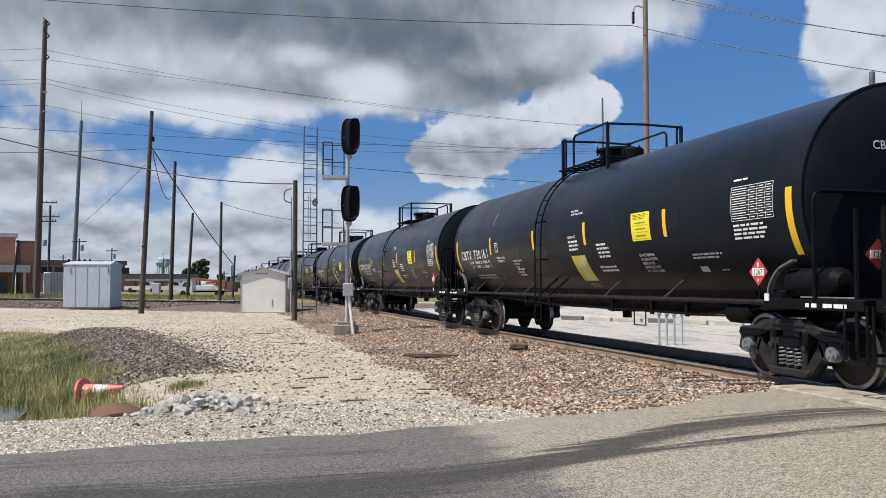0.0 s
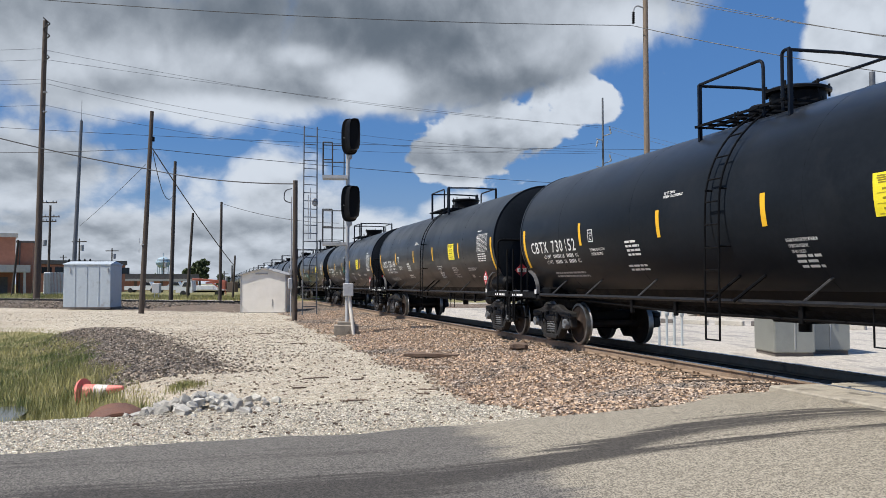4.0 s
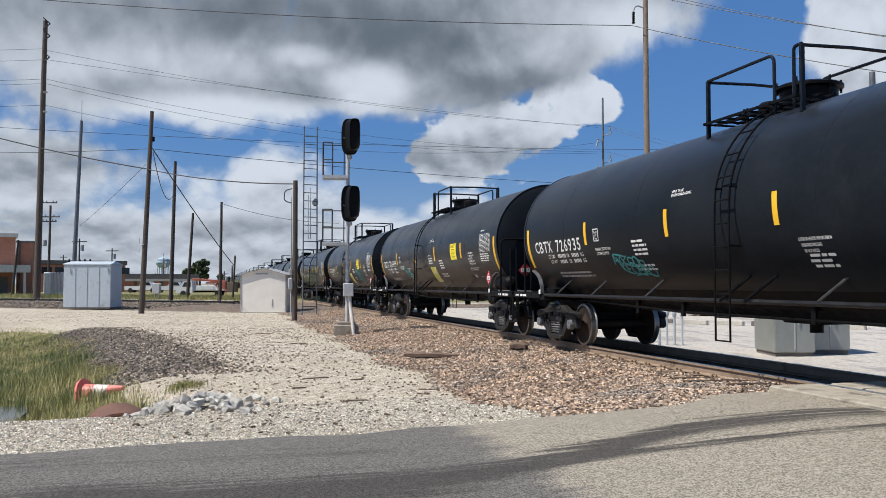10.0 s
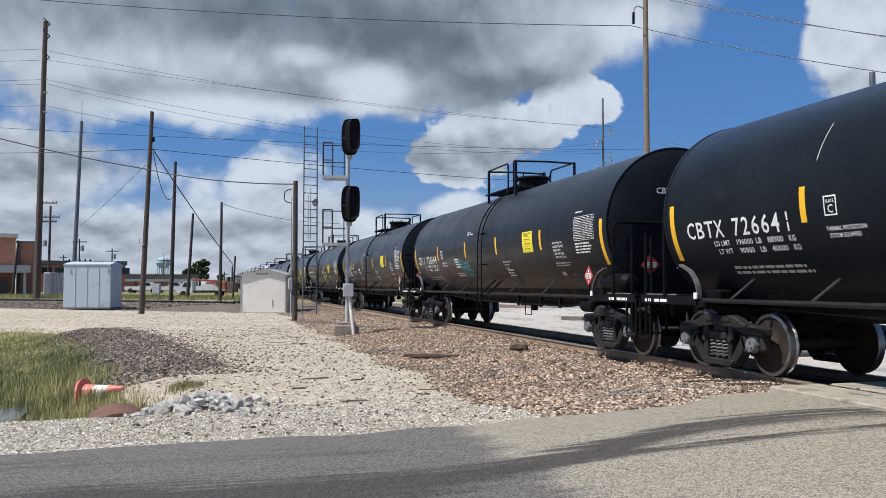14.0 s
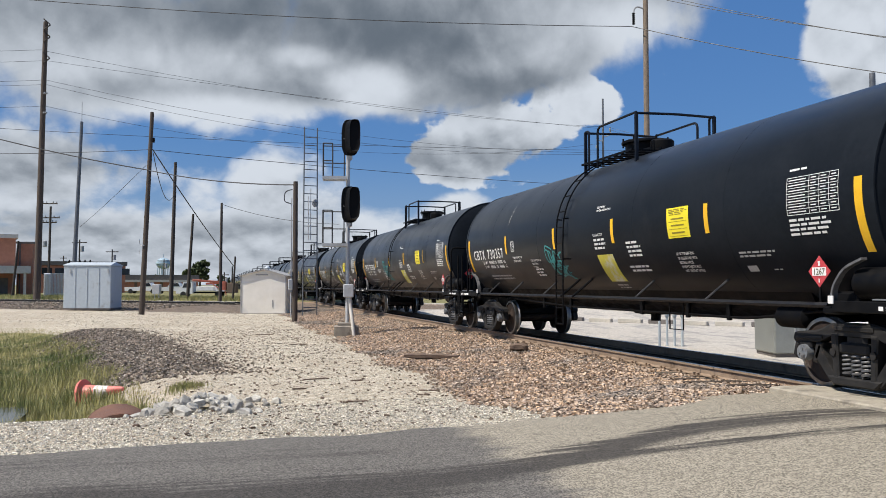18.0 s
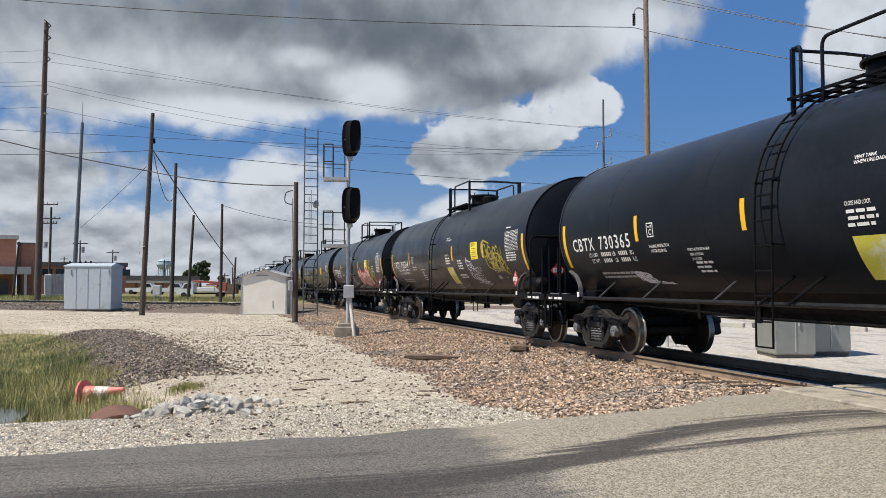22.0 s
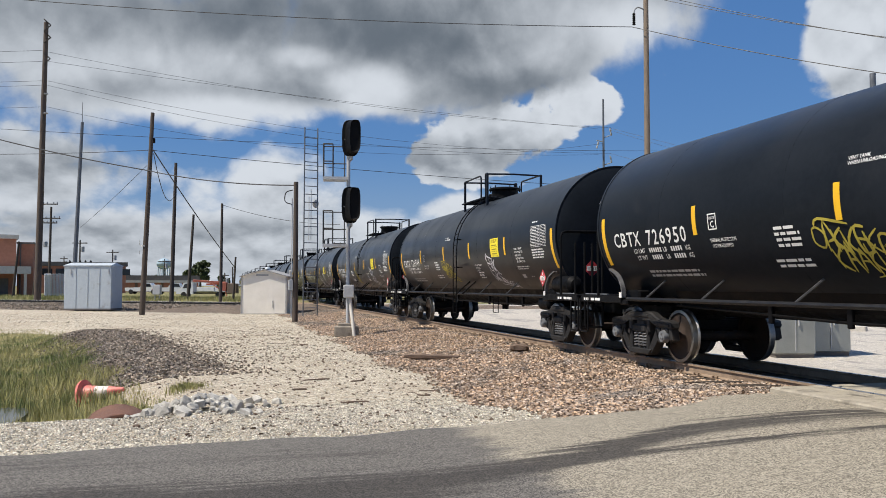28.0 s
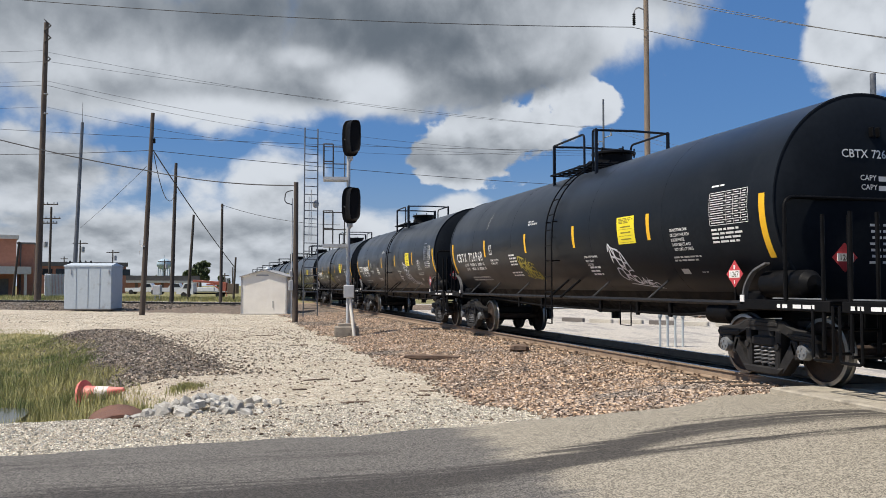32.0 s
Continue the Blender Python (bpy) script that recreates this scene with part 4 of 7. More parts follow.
def side_frame_mesh(side):
    """The cast frame over both bearings, with its two windows beside the springs."""
    m = Matrix.Translation((0, side * 1.03, 0))
    top = [(-1.14, 0.62), (-1.11, 0.69), (-1.04, 0.73), (-0.72, 0.755), (-0.58, 0.79), (-0.45, 0.85), (-0.32, 0.875), (0.32, 0.875), (0.45, 0.85), (0.58, 0.79), (0.72, 0.755), (1.04, 0.73), (1.11, 0.69), (1.14, 0.62)]
    s = Shape()
    # upper chord
    s.prism(top + [(1.10, 0.58), (0.62, 0.60), (0.40, 0.73), (-0.40, 0.73), (-0.62, 0.60), (-1.10, 0.58)], 0.17, m, 0.022)
    # jaws over the bearings
    for k in (-1, 1):
        s.prism([(k * 1.10, 0.60), (k * 1.14, 0.40), (k * 1.05, 0.36), (k * 1.02, 0.58)][::k], 0.17, m, 0.022)
        s.prism([(k * 0.70, 0.60), (k * 0.76, 0.34), (k * 0.66, 0.32), (k * 0.56, 0.60)][::k], 0.17, m, 0.022)
        # slanting tension member down to the spring seat
        s.prism([(k * 0.72, 0.44), (k * 0.42, 0.12), (k * 0.28, 0.14), (k * 0.64, 0.60)][::k], 0.17, m, 0.02)
        # column beside the spring nest
        s.prism([(k * 0.40, 0.74), (k * 0.36, 0.16), (k * 0.26, 0.16), (k * 0.28, 0.74)][::k], 0.20, m, 0.02)
    s.prism([(-0.45, 0.20), (-0.36, 0.09), (0.36, 0.09), (0.45, 0.20)], 0.22, m, 0.02)
    for k in (-1, 1):            # bosses and the cast rib
        s.tube([(k * 0.34, side * 1.10, 0.50), (k * 0.34, side * 1.15, 0.50)], 0.05, 10)
        s.box((k * 0.80, side * 1.12, 0.66), (0.5, 0.03, 0.05), pose(0, 0, 0, 0, k * 3, 0), bevel=0.01)
    s.box((0, side * 1.12, 0.80), (0.66, 0.03, 0.06), bevel=0.01)
    s.box((0, side * 1.06, 0.56), (0.50, 0.16, 0.15), bevel=0.03)
    return s.mesh("side_frame", truck_iron)


def spring_mesh(side):
    s = Shape()
    for x in (-0.16, 0.0, 0.16):
        pts = [(x + 0.062 * math.cos(a), side * 1.06 + 0.062 * math.sin(a), 0.21 + a * 0.0085) for a in np.linspace(0, 10.4 * math.pi, 66)]
        s.tube(pts, 0.017, 5)
    return s.mesh("spring_nest", spring_iron)


def build_truck(car, x):
    truck = part("truck", Shape().box((0, 0, 0.62), (0.34, 2.2, 0.24), bevel=0.04).box((0, 0, 0.78), (0.5, 0.7, 0.16), bevel=0.03), truck_iron, car, "black cast-steel truck with sprung wheels", pose(x, 0, 0))
    for side in (-1, 1):
        part("side_frame", MESH["frame%+d" % side], truck_iron, truck)
        part("spring_nest", MESH["spring%+d" % side], spring_iron, truck)
        for dx in (-0.885, 0.885):
            part("bearing_adapter", Shape().box((dx, side * 1.03, 0.56), (0.24, 0.18, 0.10), bevel=0.02), truck_iron, truck)
        part("brake_beam", Shape().tube([(side * 0.36, -0.72, 0.36), (side * 0.36, 0.72, 0.36)], 0.045, 8).box((side * 0.40, -0.75, 0.40), (0.06, 0.09, 0.30), bevel=0.01).box((side * 0.40, 0.75, 0.40), (0.06, 0.09, 0.30), bevel=0.01), frame_black, truck)
    for dx in (-0.885, 0.885):
        w = part("wheelset", MESH["wheelset"], wheel_rust, truck)
        w.matrix_parent_inverse = Matrix.Translation((dx, 0, 0.4575))
    return truck


def build_end(car, k):
    """Deck, sill, coupler, rails and fittings of one end; k is +1 for the leading end."""
    def X(v):
        return k * v

    deck = part("end_deck", Shape().box((X(8.44), 0, 1.14), (0.72, 2.9, 0.05), bevel=0.01), frame_black, car)
    part("deck_channel", Shape().box((X(8.0), -1.44, 1.09), (1.75, 0.06, 0.14), bevel=0.01), frame_black, car)
    part("deck_channel", Shape().box((X(8.0), 1.44, 1.09), (1.75, 0.06, 0.14), bevel=0.01), frame_black, car)
    mark = Shape()
    for x0, w in ((X(8.30) - 0.42, 0.07), (X(8.30) - 0.31, 0.10), (X(8.30) - 0.10, 0.16), (X(8.30) + 0.09, 0.22)):
        mark.add([(x0, -1.474, 1.055), (x0 + w, -1.474, 1.055), (x0 + w, -1.474, 1.105), (x0, -1.474, 1.105)], [(0, 1, 2, 3)])
    part("deck_marking", mark, letter_white, deck, "small white stencilled marking")
    part("edge_angle", Shape().box((X(8.25), -1.42, 1.18), (1.0, 0.05, 0.02), bevel=0.004), cap_blue, deck, "bare worn grey deck edge")
    part("stub_sill", Shape().box((X(7.6), 0, 0.90), (2.6, 0.42, 0.34), bevel=0.02), frame_black, car)
    coupler = Shape().box((X(8.72), 0, 0.85), (0.55, 0.16, 0.20), bevel=0.03).box((X(8.98), 0.05, 0.85), (0.22, 0.30, 0.30), bevel=0.06)
    part("coupler", coupler, truck_iron, car)
    hose = Shape().tube(rounded([(X(8.75), -0.35, 0.85), (X(8.85), -0.33, 0.45), (X(9.06), -0.25, 0.38)], 0.2), 0.025, 8)
    part("air_hose", hose, rubber, car)
    # the hoop across the end
    hoop = Shape().tube(rounded([(X(8.06), -1.47, 1.14), (X(8.06), -1.47, 2.53), (X(8.06), 1.47, 2.53), (X(8.06), 1.47, 1.14)], 0.16), 0.028, 8)
    part("end_hoop", hoop, frame_black, car)
    for y in (-1.44, -1.05):
        part("corner_post", Shape().tube([(X(8.74), y, 0.55), (X(8.74), y, 2.24)], 0.026, 8), frame_black, car)
    for y in (0.55, 0.95):
        part("corner_post", Shape().tube([(X(8.74), y, 0.95), (X(8.74), y, 2.24)], 0.026, 8), frame_black, car)
    steps = Shape()
    for z in (0.50, 0.82):
        steps.tube([(X(8.74), -1.44, z), (X(8.74), -1.05, z)], 0.02, 6)
    steps.tube(rounded([(X(8.56), -1.46, 1.1), (X(8.56), -1.46, 0.42), (X(8.92), -1.46, 0.42), (X(8.92), -1.46, 1.1)], 0.05), 0.02, 6)
    part("corner_step", steps, frame_black, car)
    # saddle that carries the tank
    for side in (-1, 1):
        band = rounded([(X(7.10), side * 1.42, 1.12), (X(7.12), side * 1.42, 1.32), (X(7.30), side * 1.42, 1.55), (X(7.62), side * 1.42, 1.66)], 0.2, 4)
        saddle = Shape().sweep(band, 0.08, 0.03)
        part("saddle_strap", saddle, spring_iron, car, "dull grey curved saddle strap")
    part("saddle", Shape().box((X(7.08), 0, 1.16), (0.5, 2.5, 0.22), bevel=0.03).box((X(7.08), 0, 1.04), (0.3, 2.9, 0.10), bevel=0.02), frame_black, car)
    jack = Shape().box((X(7.12), -1.475, 1.17), (0.09, 0.02, 0.10), bevel=0.004)
    part("jacking_pad", jack, letter_white, car, "white-marked jacking pad")


def build_platform(car, gap):
    """The top platform with its manway; gap: the end (+1 or -1) where the near rail leaves room for the ladder."""
    deck = Shape()
    for y in np.linspace(-0.95, 0.95, 10):
        deck.box((0, y, 3.98 + (0.05 if abs(y) < 0.6 else 0)), (2.3, 0.03, 0.04))
    for x in np.linspace(-1.12, 1.12, 9):
        deck.box((x, 0, 3.975), (0.025, 1.95, 0.03))
    part("platform", deck, frame_black, car, "open steel grating walkway", smooth=0)
    z0, z1, w, e = 3.74, 4.71, 0.86, 1.15
    for x in (-e, e):
        for y in (-w, w):
            part("rail_post", Shape().box((x, y, (z0 + z1) / 2), (0.05, 0.07, z1 - z0), bevel=0.008), rail_blue, car)
        part("end_rail", Shape().tube(rounded([(x, -w, z1 - 0.02), (x, 0, z1), (x, w, z1 - 0.02)], 0.05), 0.026, 8), rail_blue, car)
    for side in (-1, 1):
        g = gap if side < 0 else -gap
        long = rounded([(-g * e, side * w, z1), (g * 0.55, side * w, z1), (g * 0.55, side * w, z0 + 0.1)], 0.14)
        part("side_rail", Shape().tube(long, 0.026, 8), rail_blue, car)
        short = rounded([(g * e, side * w, z1), (g * 0.98, side * w, z1), (g * 0.98, side * w, z0 + 0.1)], 0.08)
        part("side_rail", Shape().tube(short, 0.026, 8), rail_blue, car)
    man = Shape().lathe([(0, 0.42), (0.34, 0.42), (0.36, 0.50), (0.40, 0.50), (0.43, 0.44), (0.44, 0.0001)], (0.15 * gap, 0.05, 3.97), (0, 0, 1), 32)
    manway = part("manway", man, frame_black, car, "black flanged manway dome")
    for i in range(6):
        a = i * math.pi / 3
        part("eye_bolt", Shape().tube([(0.15 * gap + 0.46 * math.cos(a), 0.05 + 0.46 * math.sin(a), 4.26), (0.15 * gap + 0.46 * math.cos(a), 0.05 + 0.46 * math.sin(a), 4.46)], 0.018, 6), frame_black, manway)
    part("valve_housing", Shape().lathe([(0, 0.24), (0.22, 0.24), (0.26, 0.20), (0.27, 0.0001)], (-0.62 * gap, 0.0, 4.03), (0, 0, 1), 20), frame_black, car)
    for x in (-0.9, -0.82):
        part("vent_pipe", Shape().tube([(x * gap, -0.35, 3.95), (x * gap, -0.35, 4.22)], 0.022, 6), frame_black, car)


def build_ladder(car, x, bend):
    z_feet = 0.52
    curve = [skin(0, radians(a) * TANK_R, 0.10)[1:] for a in np.linspace(66, 2, 14)] + [(-1.65, 2.2), (-1.65, 1.2), (-1.65, z_feet)]
    s = Shape()
    s.tube([(x - 0.18, y, z) for y, z in curve], 0.016, 6)
    ladder = part("ladder", s, frame_black, car, "black steel side ladder")
    part("stile", Shape().tube([(x + 0.18, y, z) for y, z in curve], 0.016, 6), frame_black, ladder)
    for i in range(10):
        z = z_feet + 0.01 + i * 0.34
        if z > TANK_Z:
            a = math.asin(min((z - TANK_Z) / (TANK_R + 0.1), 0.999))
            y = -(TANK_R + 0.1) * math.cos(a)
        else:
            y = -1.65
        part("rung", Shape().tube([(x - 0.18, y, z), (x + 0.18, y, z)], 0.013, 6), frame_black, ladder)
    for dx in (-0.3, 0.3):
        part("ladder_stay", Shape().tube([(x + dx, -1.5, 1.10), (x + dx + 0.32, -1.12, 1.52)], 0.024, 6), frame_black, ladder)
    for z in (1.9, 2.75):
        for dx in (-0.18, 0.18):
            part("ladder_bracket", Shape().tube([(x + dx, -1.64, z), (x + dx, -1.46, z)], 0.015, 6), frame_black, ladder)


def end_words(shape, text, y, z, size):
    """White words on the leading head, read from the camera side."""
    pts, faces, w = lettering(text, size)

    def head_x(py, pz):
        r = min(math.hypot(py, pz - TANK_Z) / (TANK_R - 0.012), 1)
        return TANK_HALF + HEAD * math.sqrt(max(1 - r * r, 0)) + 0.008

    return shape.add([(head_x(y + px, z + pz), y + px, z + pz) for px, pz in pts], faces)


MESH = {}


def build_car(kind):
    """One tank car with its middle at the origin. kind: 'patched' has the ladder behind the middle and a yellow patch; 'plain' has it ahead."""
    car = thing("tank_car", "glossy black tank car with yellow reflector strips", "tank car", group="tank cars of the train")
    tank = part("tank", MESH["tank"], tank_paint, car)
    for x in (-4.54, -1.41, 1.41, 4.54):
        part("reflector", oblong(Shape(), x - 0.055, x + 0.055, deg(-14), deg(3.5)), reflective, tank, "amber reflector strip")
    for x in (-7.68, 7.68):
        part("reflector", oblong(Shape(), x - 0.065, x + 0.065, deg(-30.6), deg(4.5), n=10), reflective, tank, "long amber reflector strip")
    label = part("yellow_sign", oblong(Shape(), 3.40, 4.06, deg(-15), deg(4)), sign_yellow, tank, "yellow notice square")
    s = bars(3.46, 4.02, deg(3), deg(-1), 4, 3, 0.007)
    for a in (-2.6, -6.6, -11.2):
        s = oblong(s, 3.54, 3.92, deg(a - 0.85), deg(a), 0.007, 1)
    for a in (-4.6, -9.2, -13.7):
        oblong(s, 3.46, 4.0, deg(a - 0.22), deg(a), 0.007, 1)
    part("notice_print", s, sign_ink, label)
    # the test table
    t = Shape()
    x0, x1, hi, lo = 6.42, 7.36, deg(9), deg(-9.5)
    for i in range(8):
        a = lo + (hi - lo) * i / 7
        oblong(t, x0, x1, a - 0.004, a + 0.004, 0.005, 1)
    for x in (x0, x0 + 0.42, x0 + 0.60, x0 + 0.78, x1):
        oblong(t, x - 0.004, x + 0.004, lo, hi, 0.006, 5)
    for i in range(7):
        a = lo + (hi - lo) * (i + 0.5) / 7
        for c0, c1 in ((0.03, 0.38), (0.45, 0.57), (0.63, 0.75), (0.81, 0.92)):
            oblong(t, x0 + c0, x0 + c1 - 0.02, a - 0.007, a + 0.007, 0.005, 1)
    part("test_table", t, letter_white, tank, "white stencilled table")
    part("stencil", bars(6.42, 6.85, deg(13.5), deg(11.5), 1, 5), letter_white, tank)
    part("stencil", bars(6.40, 7.30, deg(-11.5), deg(-21), 4, 6), letter_white, tank)
    part("stencil", bars(5.15, 6.0, deg(-26.5), deg(-31), 2, 7), letter_grey, tank)
    part("tag_plate", oblong(Shape(), 5.20, 5.42, deg(-39.5), deg(-35.5)), letter_grey, tank)
    part("stencil", bars(5.75, 6.0, deg(-38), deg(-39.5), 1, 8), letter_grey, tank)
    box = Shape()
    for a, b, c, d in ((-4.16, -3.94, -12, -11.3), (-4.16, -3.94, -3.2, -2.5), (-4.16, -4.14, -12, -2.5), (-3.96, -3.94, -12, -2.5)):
        oblong(box, a, b, deg(c), deg(d), 0.005, 2)
    words(box, "C", -4.10, deg(-10.6), 0.10)
    words(box, "PLATE", -4.13, deg(-5.9), 0.04, 0.15)
    part("plate_mark", box, letter_white, tank)
    s = Shape()
    for r, (a, line) in enumerate(((-22.6, "LD LMT"), (-27.6, "LT WT"))):
        words(s, line, -6.62 + 0.06 * r, deg(a), 0.082, 0.40 - 0.05 * r)
        words(s, "LB", -5.62 + 0.04 * r, deg(a), 0.082, 0.13)
        words(s, "KG", -4.92 + 0.04 * r, deg(a), 0.082, 0.14)
    part("stencil", s, letter_white, tank)
    s = Shape()
    words(s, "THERMAL PROTECTION", -4.18, deg(-19.2), 0.055, 0.66)
    words(s, "SYSTEM EQUIPPED", -4.15, deg(-22.6), 0.055, 0.52)
    part("stencil", s, letter_white, tank)
    part("stencil", bars(-6.4, -4.5, deg(-36), deg(-43), 2, 12), letter_grey, tank)
    vent = Shape()
    vx = 0.72 if kind == "patched" else -1.25
    words(vent, "VENT TANK", vx, deg(13), 0.045)
    words(vent, "WHEN UNLOADING", vx, deg(10.6), 0.045)
    part("stencil", vent, letter_white, tank)
    shift = 0 if kind == "patched" else -4.55
    part("stencil", bars(1.88 + shift, 2.42 + shift, deg(-14), deg(-26.5), 4, 13), letter_white, tank)
    part("stencil", bars(1.72 + shift, 2.60 + shift, deg(-32), deg(-38.5), 2, 14), letter_white, tank)
    bx = -3.0 if kind == "patched" else 1.75
    s = bars(bx + 0.06, bx + 0.56, deg(-30.5), deg(-40), 3, 15)
    for i, line in enumerate(("EXTERIOR HEATER PIPES MAXIMUM", "OPERATING PRESSURE", "DO NOT EXCEED")):
        words(s, line, bx + 0.02 * i, deg(-23.2 - 3.2 * i), 0.046, 0.021 * len(line))
    part("stencil", s, letter_white, tank)
    if kind == "patched":
        s = bars(0.58, 1.12, deg(-9.6), deg(-19), 3, 16)
        words(s, "CLOSE AND LOCK", 0.58, deg(-7.6), 0.05, 0.42)
        part("stencil", s, letter_white, tank)
        part("yellow_patch", patch(Shape(), [(0.60, deg(-46)), (1.26, deg(-46)), (1.26, deg(-22)), (0.60, deg(-22))], 8), faded_yellow, tank, "worn yellow notice patch")
        part("stencil", bars(0.70, 1.25, deg(-49), deg(-55), 2, 17), letter_grey, tank)
    # the hazard diamond: side and leading end
    px, pz, py, r = 6.84, 1.52, -1.40, 0.20
    dia = Shape().prism([(0, -r), (r, 0), (0, r), (-r, 0)], 0.006, pose(px, py, pz))
    placard = part("hazard_placard", dia, placard_red, car, "red diamond placard with a white number panel", smooth=0)
    part("number_panel", Shape().box((px, py - 0.006, pz), (0.25, 0.004, 0.105)), letter_white, placard, smooth=0)
    pts, faces, w = lettering("1267", 0.078)
    part("placard_number", Shape().add([(px - 0.105 + q * 0.21 / w, py - 0.0095, pz - 0.039 + z) for q, z in pts], faces), ink, placard, smooth=0)
    part("placard_mark", Shape().box((px, py - 0.006, pz + 0.10), (0.035, 0.004, 0.06)).box((px, py - 0.006, pz - 0.115), (0.02, 0.004, 0.05)), letter_white, placard, smooth=0)
    part("placard_holder", Shape().tube([(px, py + 0.01, 1.1), (px, py + 0.01, 1.5)], 0.014, 6), frame_black, car)
    part("end_placard", Shape().add([(8.60, y, z) for y, z in ((-0.99, 1.52), (-0.80, 1.71), (-0.99, 1.90), (-1.18, 1.71))], [(0, 1, 2, 3)])
         .add([(8.59, y, z) for y, z in ((-0.99, 1.52), (-0.80, 1.71), (-0.99, 1.90), (-1.18, 1.71))], [(3, 2, 1, 0)]), placard_red, car, "red diamond placard on the end")
    part("end_number_panel", Shape().box((8.607, -0.99, 1.71), (0.008, 0.24, 0.10)), letter_white, car, smooth=0)
    pts, faces, w = lettering("1267", 0.075)
    part("end_number", Shape().add([(8.616, -0.99 - 0.1 + px * 0.2 / w, 1.672 + pz) for px, pz in pts], faces), ink, car, smooth=0)
    s = Shape()
    end_words(s, "CAPY", -0.26, 2.79, 0.075)
    end_words(s, "CAPY", -0.25, 2.66, 0.075)
    for z in (2.78, 2.65):
        for y0, w in ((0.04, 0.30), (0.38, 0.16)):
            q = [(y0, z), (y0 + w, z), (y0 + w, z + 0.07), (y0, z + 0.07)]
            s.add([(TANK_HALF + HEAD * math.sqrt(1 - (a * a + (b - TANK_Z) ** 2) / TANK_R ** 2) + 0.008, a, b) for a, b in q], [(0, 1, 2, 3)])
    for i in range(7):
        z = 2.16 - 0.085 * i
        for y0, w in ((-0.12 + 0.02 * (i % 3), 0.16), (0.10, 0.24), (0.40, 0.20 - 0.03 * (i % 2))):
            q = [(y0, z), (y0 + w, z), (y0 + w, z + 0.035), (y0, z + 0.035)]
            s.add([(TANK_HALF + HEAD * math.sqrt(1 - (a * a + (b - TANK_Z) ** 2) / TANK_R ** 2) + 0.008, a, b) for a, b in q], [(0, 1, 2, 3)])
    part("end_stencil", s, letter_white, tank, smooth=0)
    for y in (-0.05, 0.06):
        part("lifting_lug", Shape().box((8.03, y, 3.46), (0.14, 0.03, 0.14), bevel=0.005), frame_black, tank)
    # jacket seams, faintly proud
    for x in (-5.6, -2.4, 2.2, 5.0):
        ring = Shape()
        pts = [skin(x, radians(a) * TANK_R, -0.002) for a in range(-62, 92, 7)]
        part("jacket_seam", ring.tube(pts, 0.007, 4), tank_paint, tank)
    # sills, stays and underside
    for y in (-1.40, 1.40):
        part("side_sill", Shape().tube([(-7.0, y, 1.10), (7.0, y, 1.10)], 0.036, 8), sill_black, car)
    for x in (-6.3, -4.55, -2.35, 2.05, 4.3):
        part("sill_stay", Shape().tube([(x - 0.05, -1.40, 1.10), (x + 0.22, -1.10, 1.46)], 0.020, 6), stay_grey, car)
    belly = [(-0.95, 1.30), (-0.80, 0.98), (-0.50, 0.84), (0.50, 0.84), (0.80, 0.98), (0.95, 1.30)]
    shell = Shape().add([(x, y, z) for x in (-6.1, 6.1) for y, z in belly], [(i, i + 1, i + 7, i + 6) for i in range(5)] + [(5, 4, 3, 2, 1, 0), (6, 7, 8, 9, 10, 11)])
    part("belly_jacket", shell, frame_black, car, "black jacket over the heater pipes")
    part("bottom_skid", Shape().prism([(-0.70, 1.00), (-0.42, 0.76), (0.42, 0.76), (0.70, 1.00)], 0.5, Matrix.Translation((0.3, 0, 0))), frame_black, car)
    part("outlet_valve", Shape().lathe([(0, 0.0001), (0, 0.10), (0.14, 0.10), (0.16, 0.15), (0.22, 0.15), (0.30, 0.10)], (0.3, 0, 0.62), (0, 0, 1), 16), frame_black, car)
    part("brake_pipe", Shape().tube(rounded([(-6.2, -0.85, 1.0), (-2.0, -0.85, 0.86), (4.6, -0.85, 0.84), (6.3, -0.85, 1.0)], 0.3), 0.022, 6), frame_black, car)
    hang = Shape().box((0, 0, 0), (0.09, 0.06, 0.28), bevel=0.01).mesh("pipe_hanger", frame_black)
    for x in (-3.6, -2.0, 1.3, 2.9, 4.1):
        part("pipe_hanger", hang, frame_black, car, at=pose(x, -0.85, 0.93))
    part("brake_cylinder", Shape().lathe([(0, 0.0001), (0, 0.16), (0.55, 0.16), (0.6, 0.10), (0.62, 0.0001)], (5.3, -0.75, 0.90), (1, 0, 0), 20), frame_black, car)
    part("air_reservoir", Shape().lathe([(0, 0.0001), (0.03, 0.12), (0.12, 0.19), (0.95, 0.19), (1.04, 0.12), (1.07, 0.0001)], (7.30, -1.24, 1.37), (1, 0, 0), 22), frame_black, car)
    for side in (-1, 1):
        part("step_hanger", Shape().tube([(3.2, side * 1.38, 1.08), (3.2, side * 1.38, 0.62), (3.62, side * 1.38, 0.62), (3.62, side * 1.38, 1.08)], 0.013, 6), frame_black, car)
    for k in (-1, 1):
        build_end(car, k)
        build_truck(car, 7.08 * k)
    build_platform(car, -1 if kind == "patched" else 1)
    build_ladder(car, -0.80 if kind == "patched" else 0.36, 0)
    return car


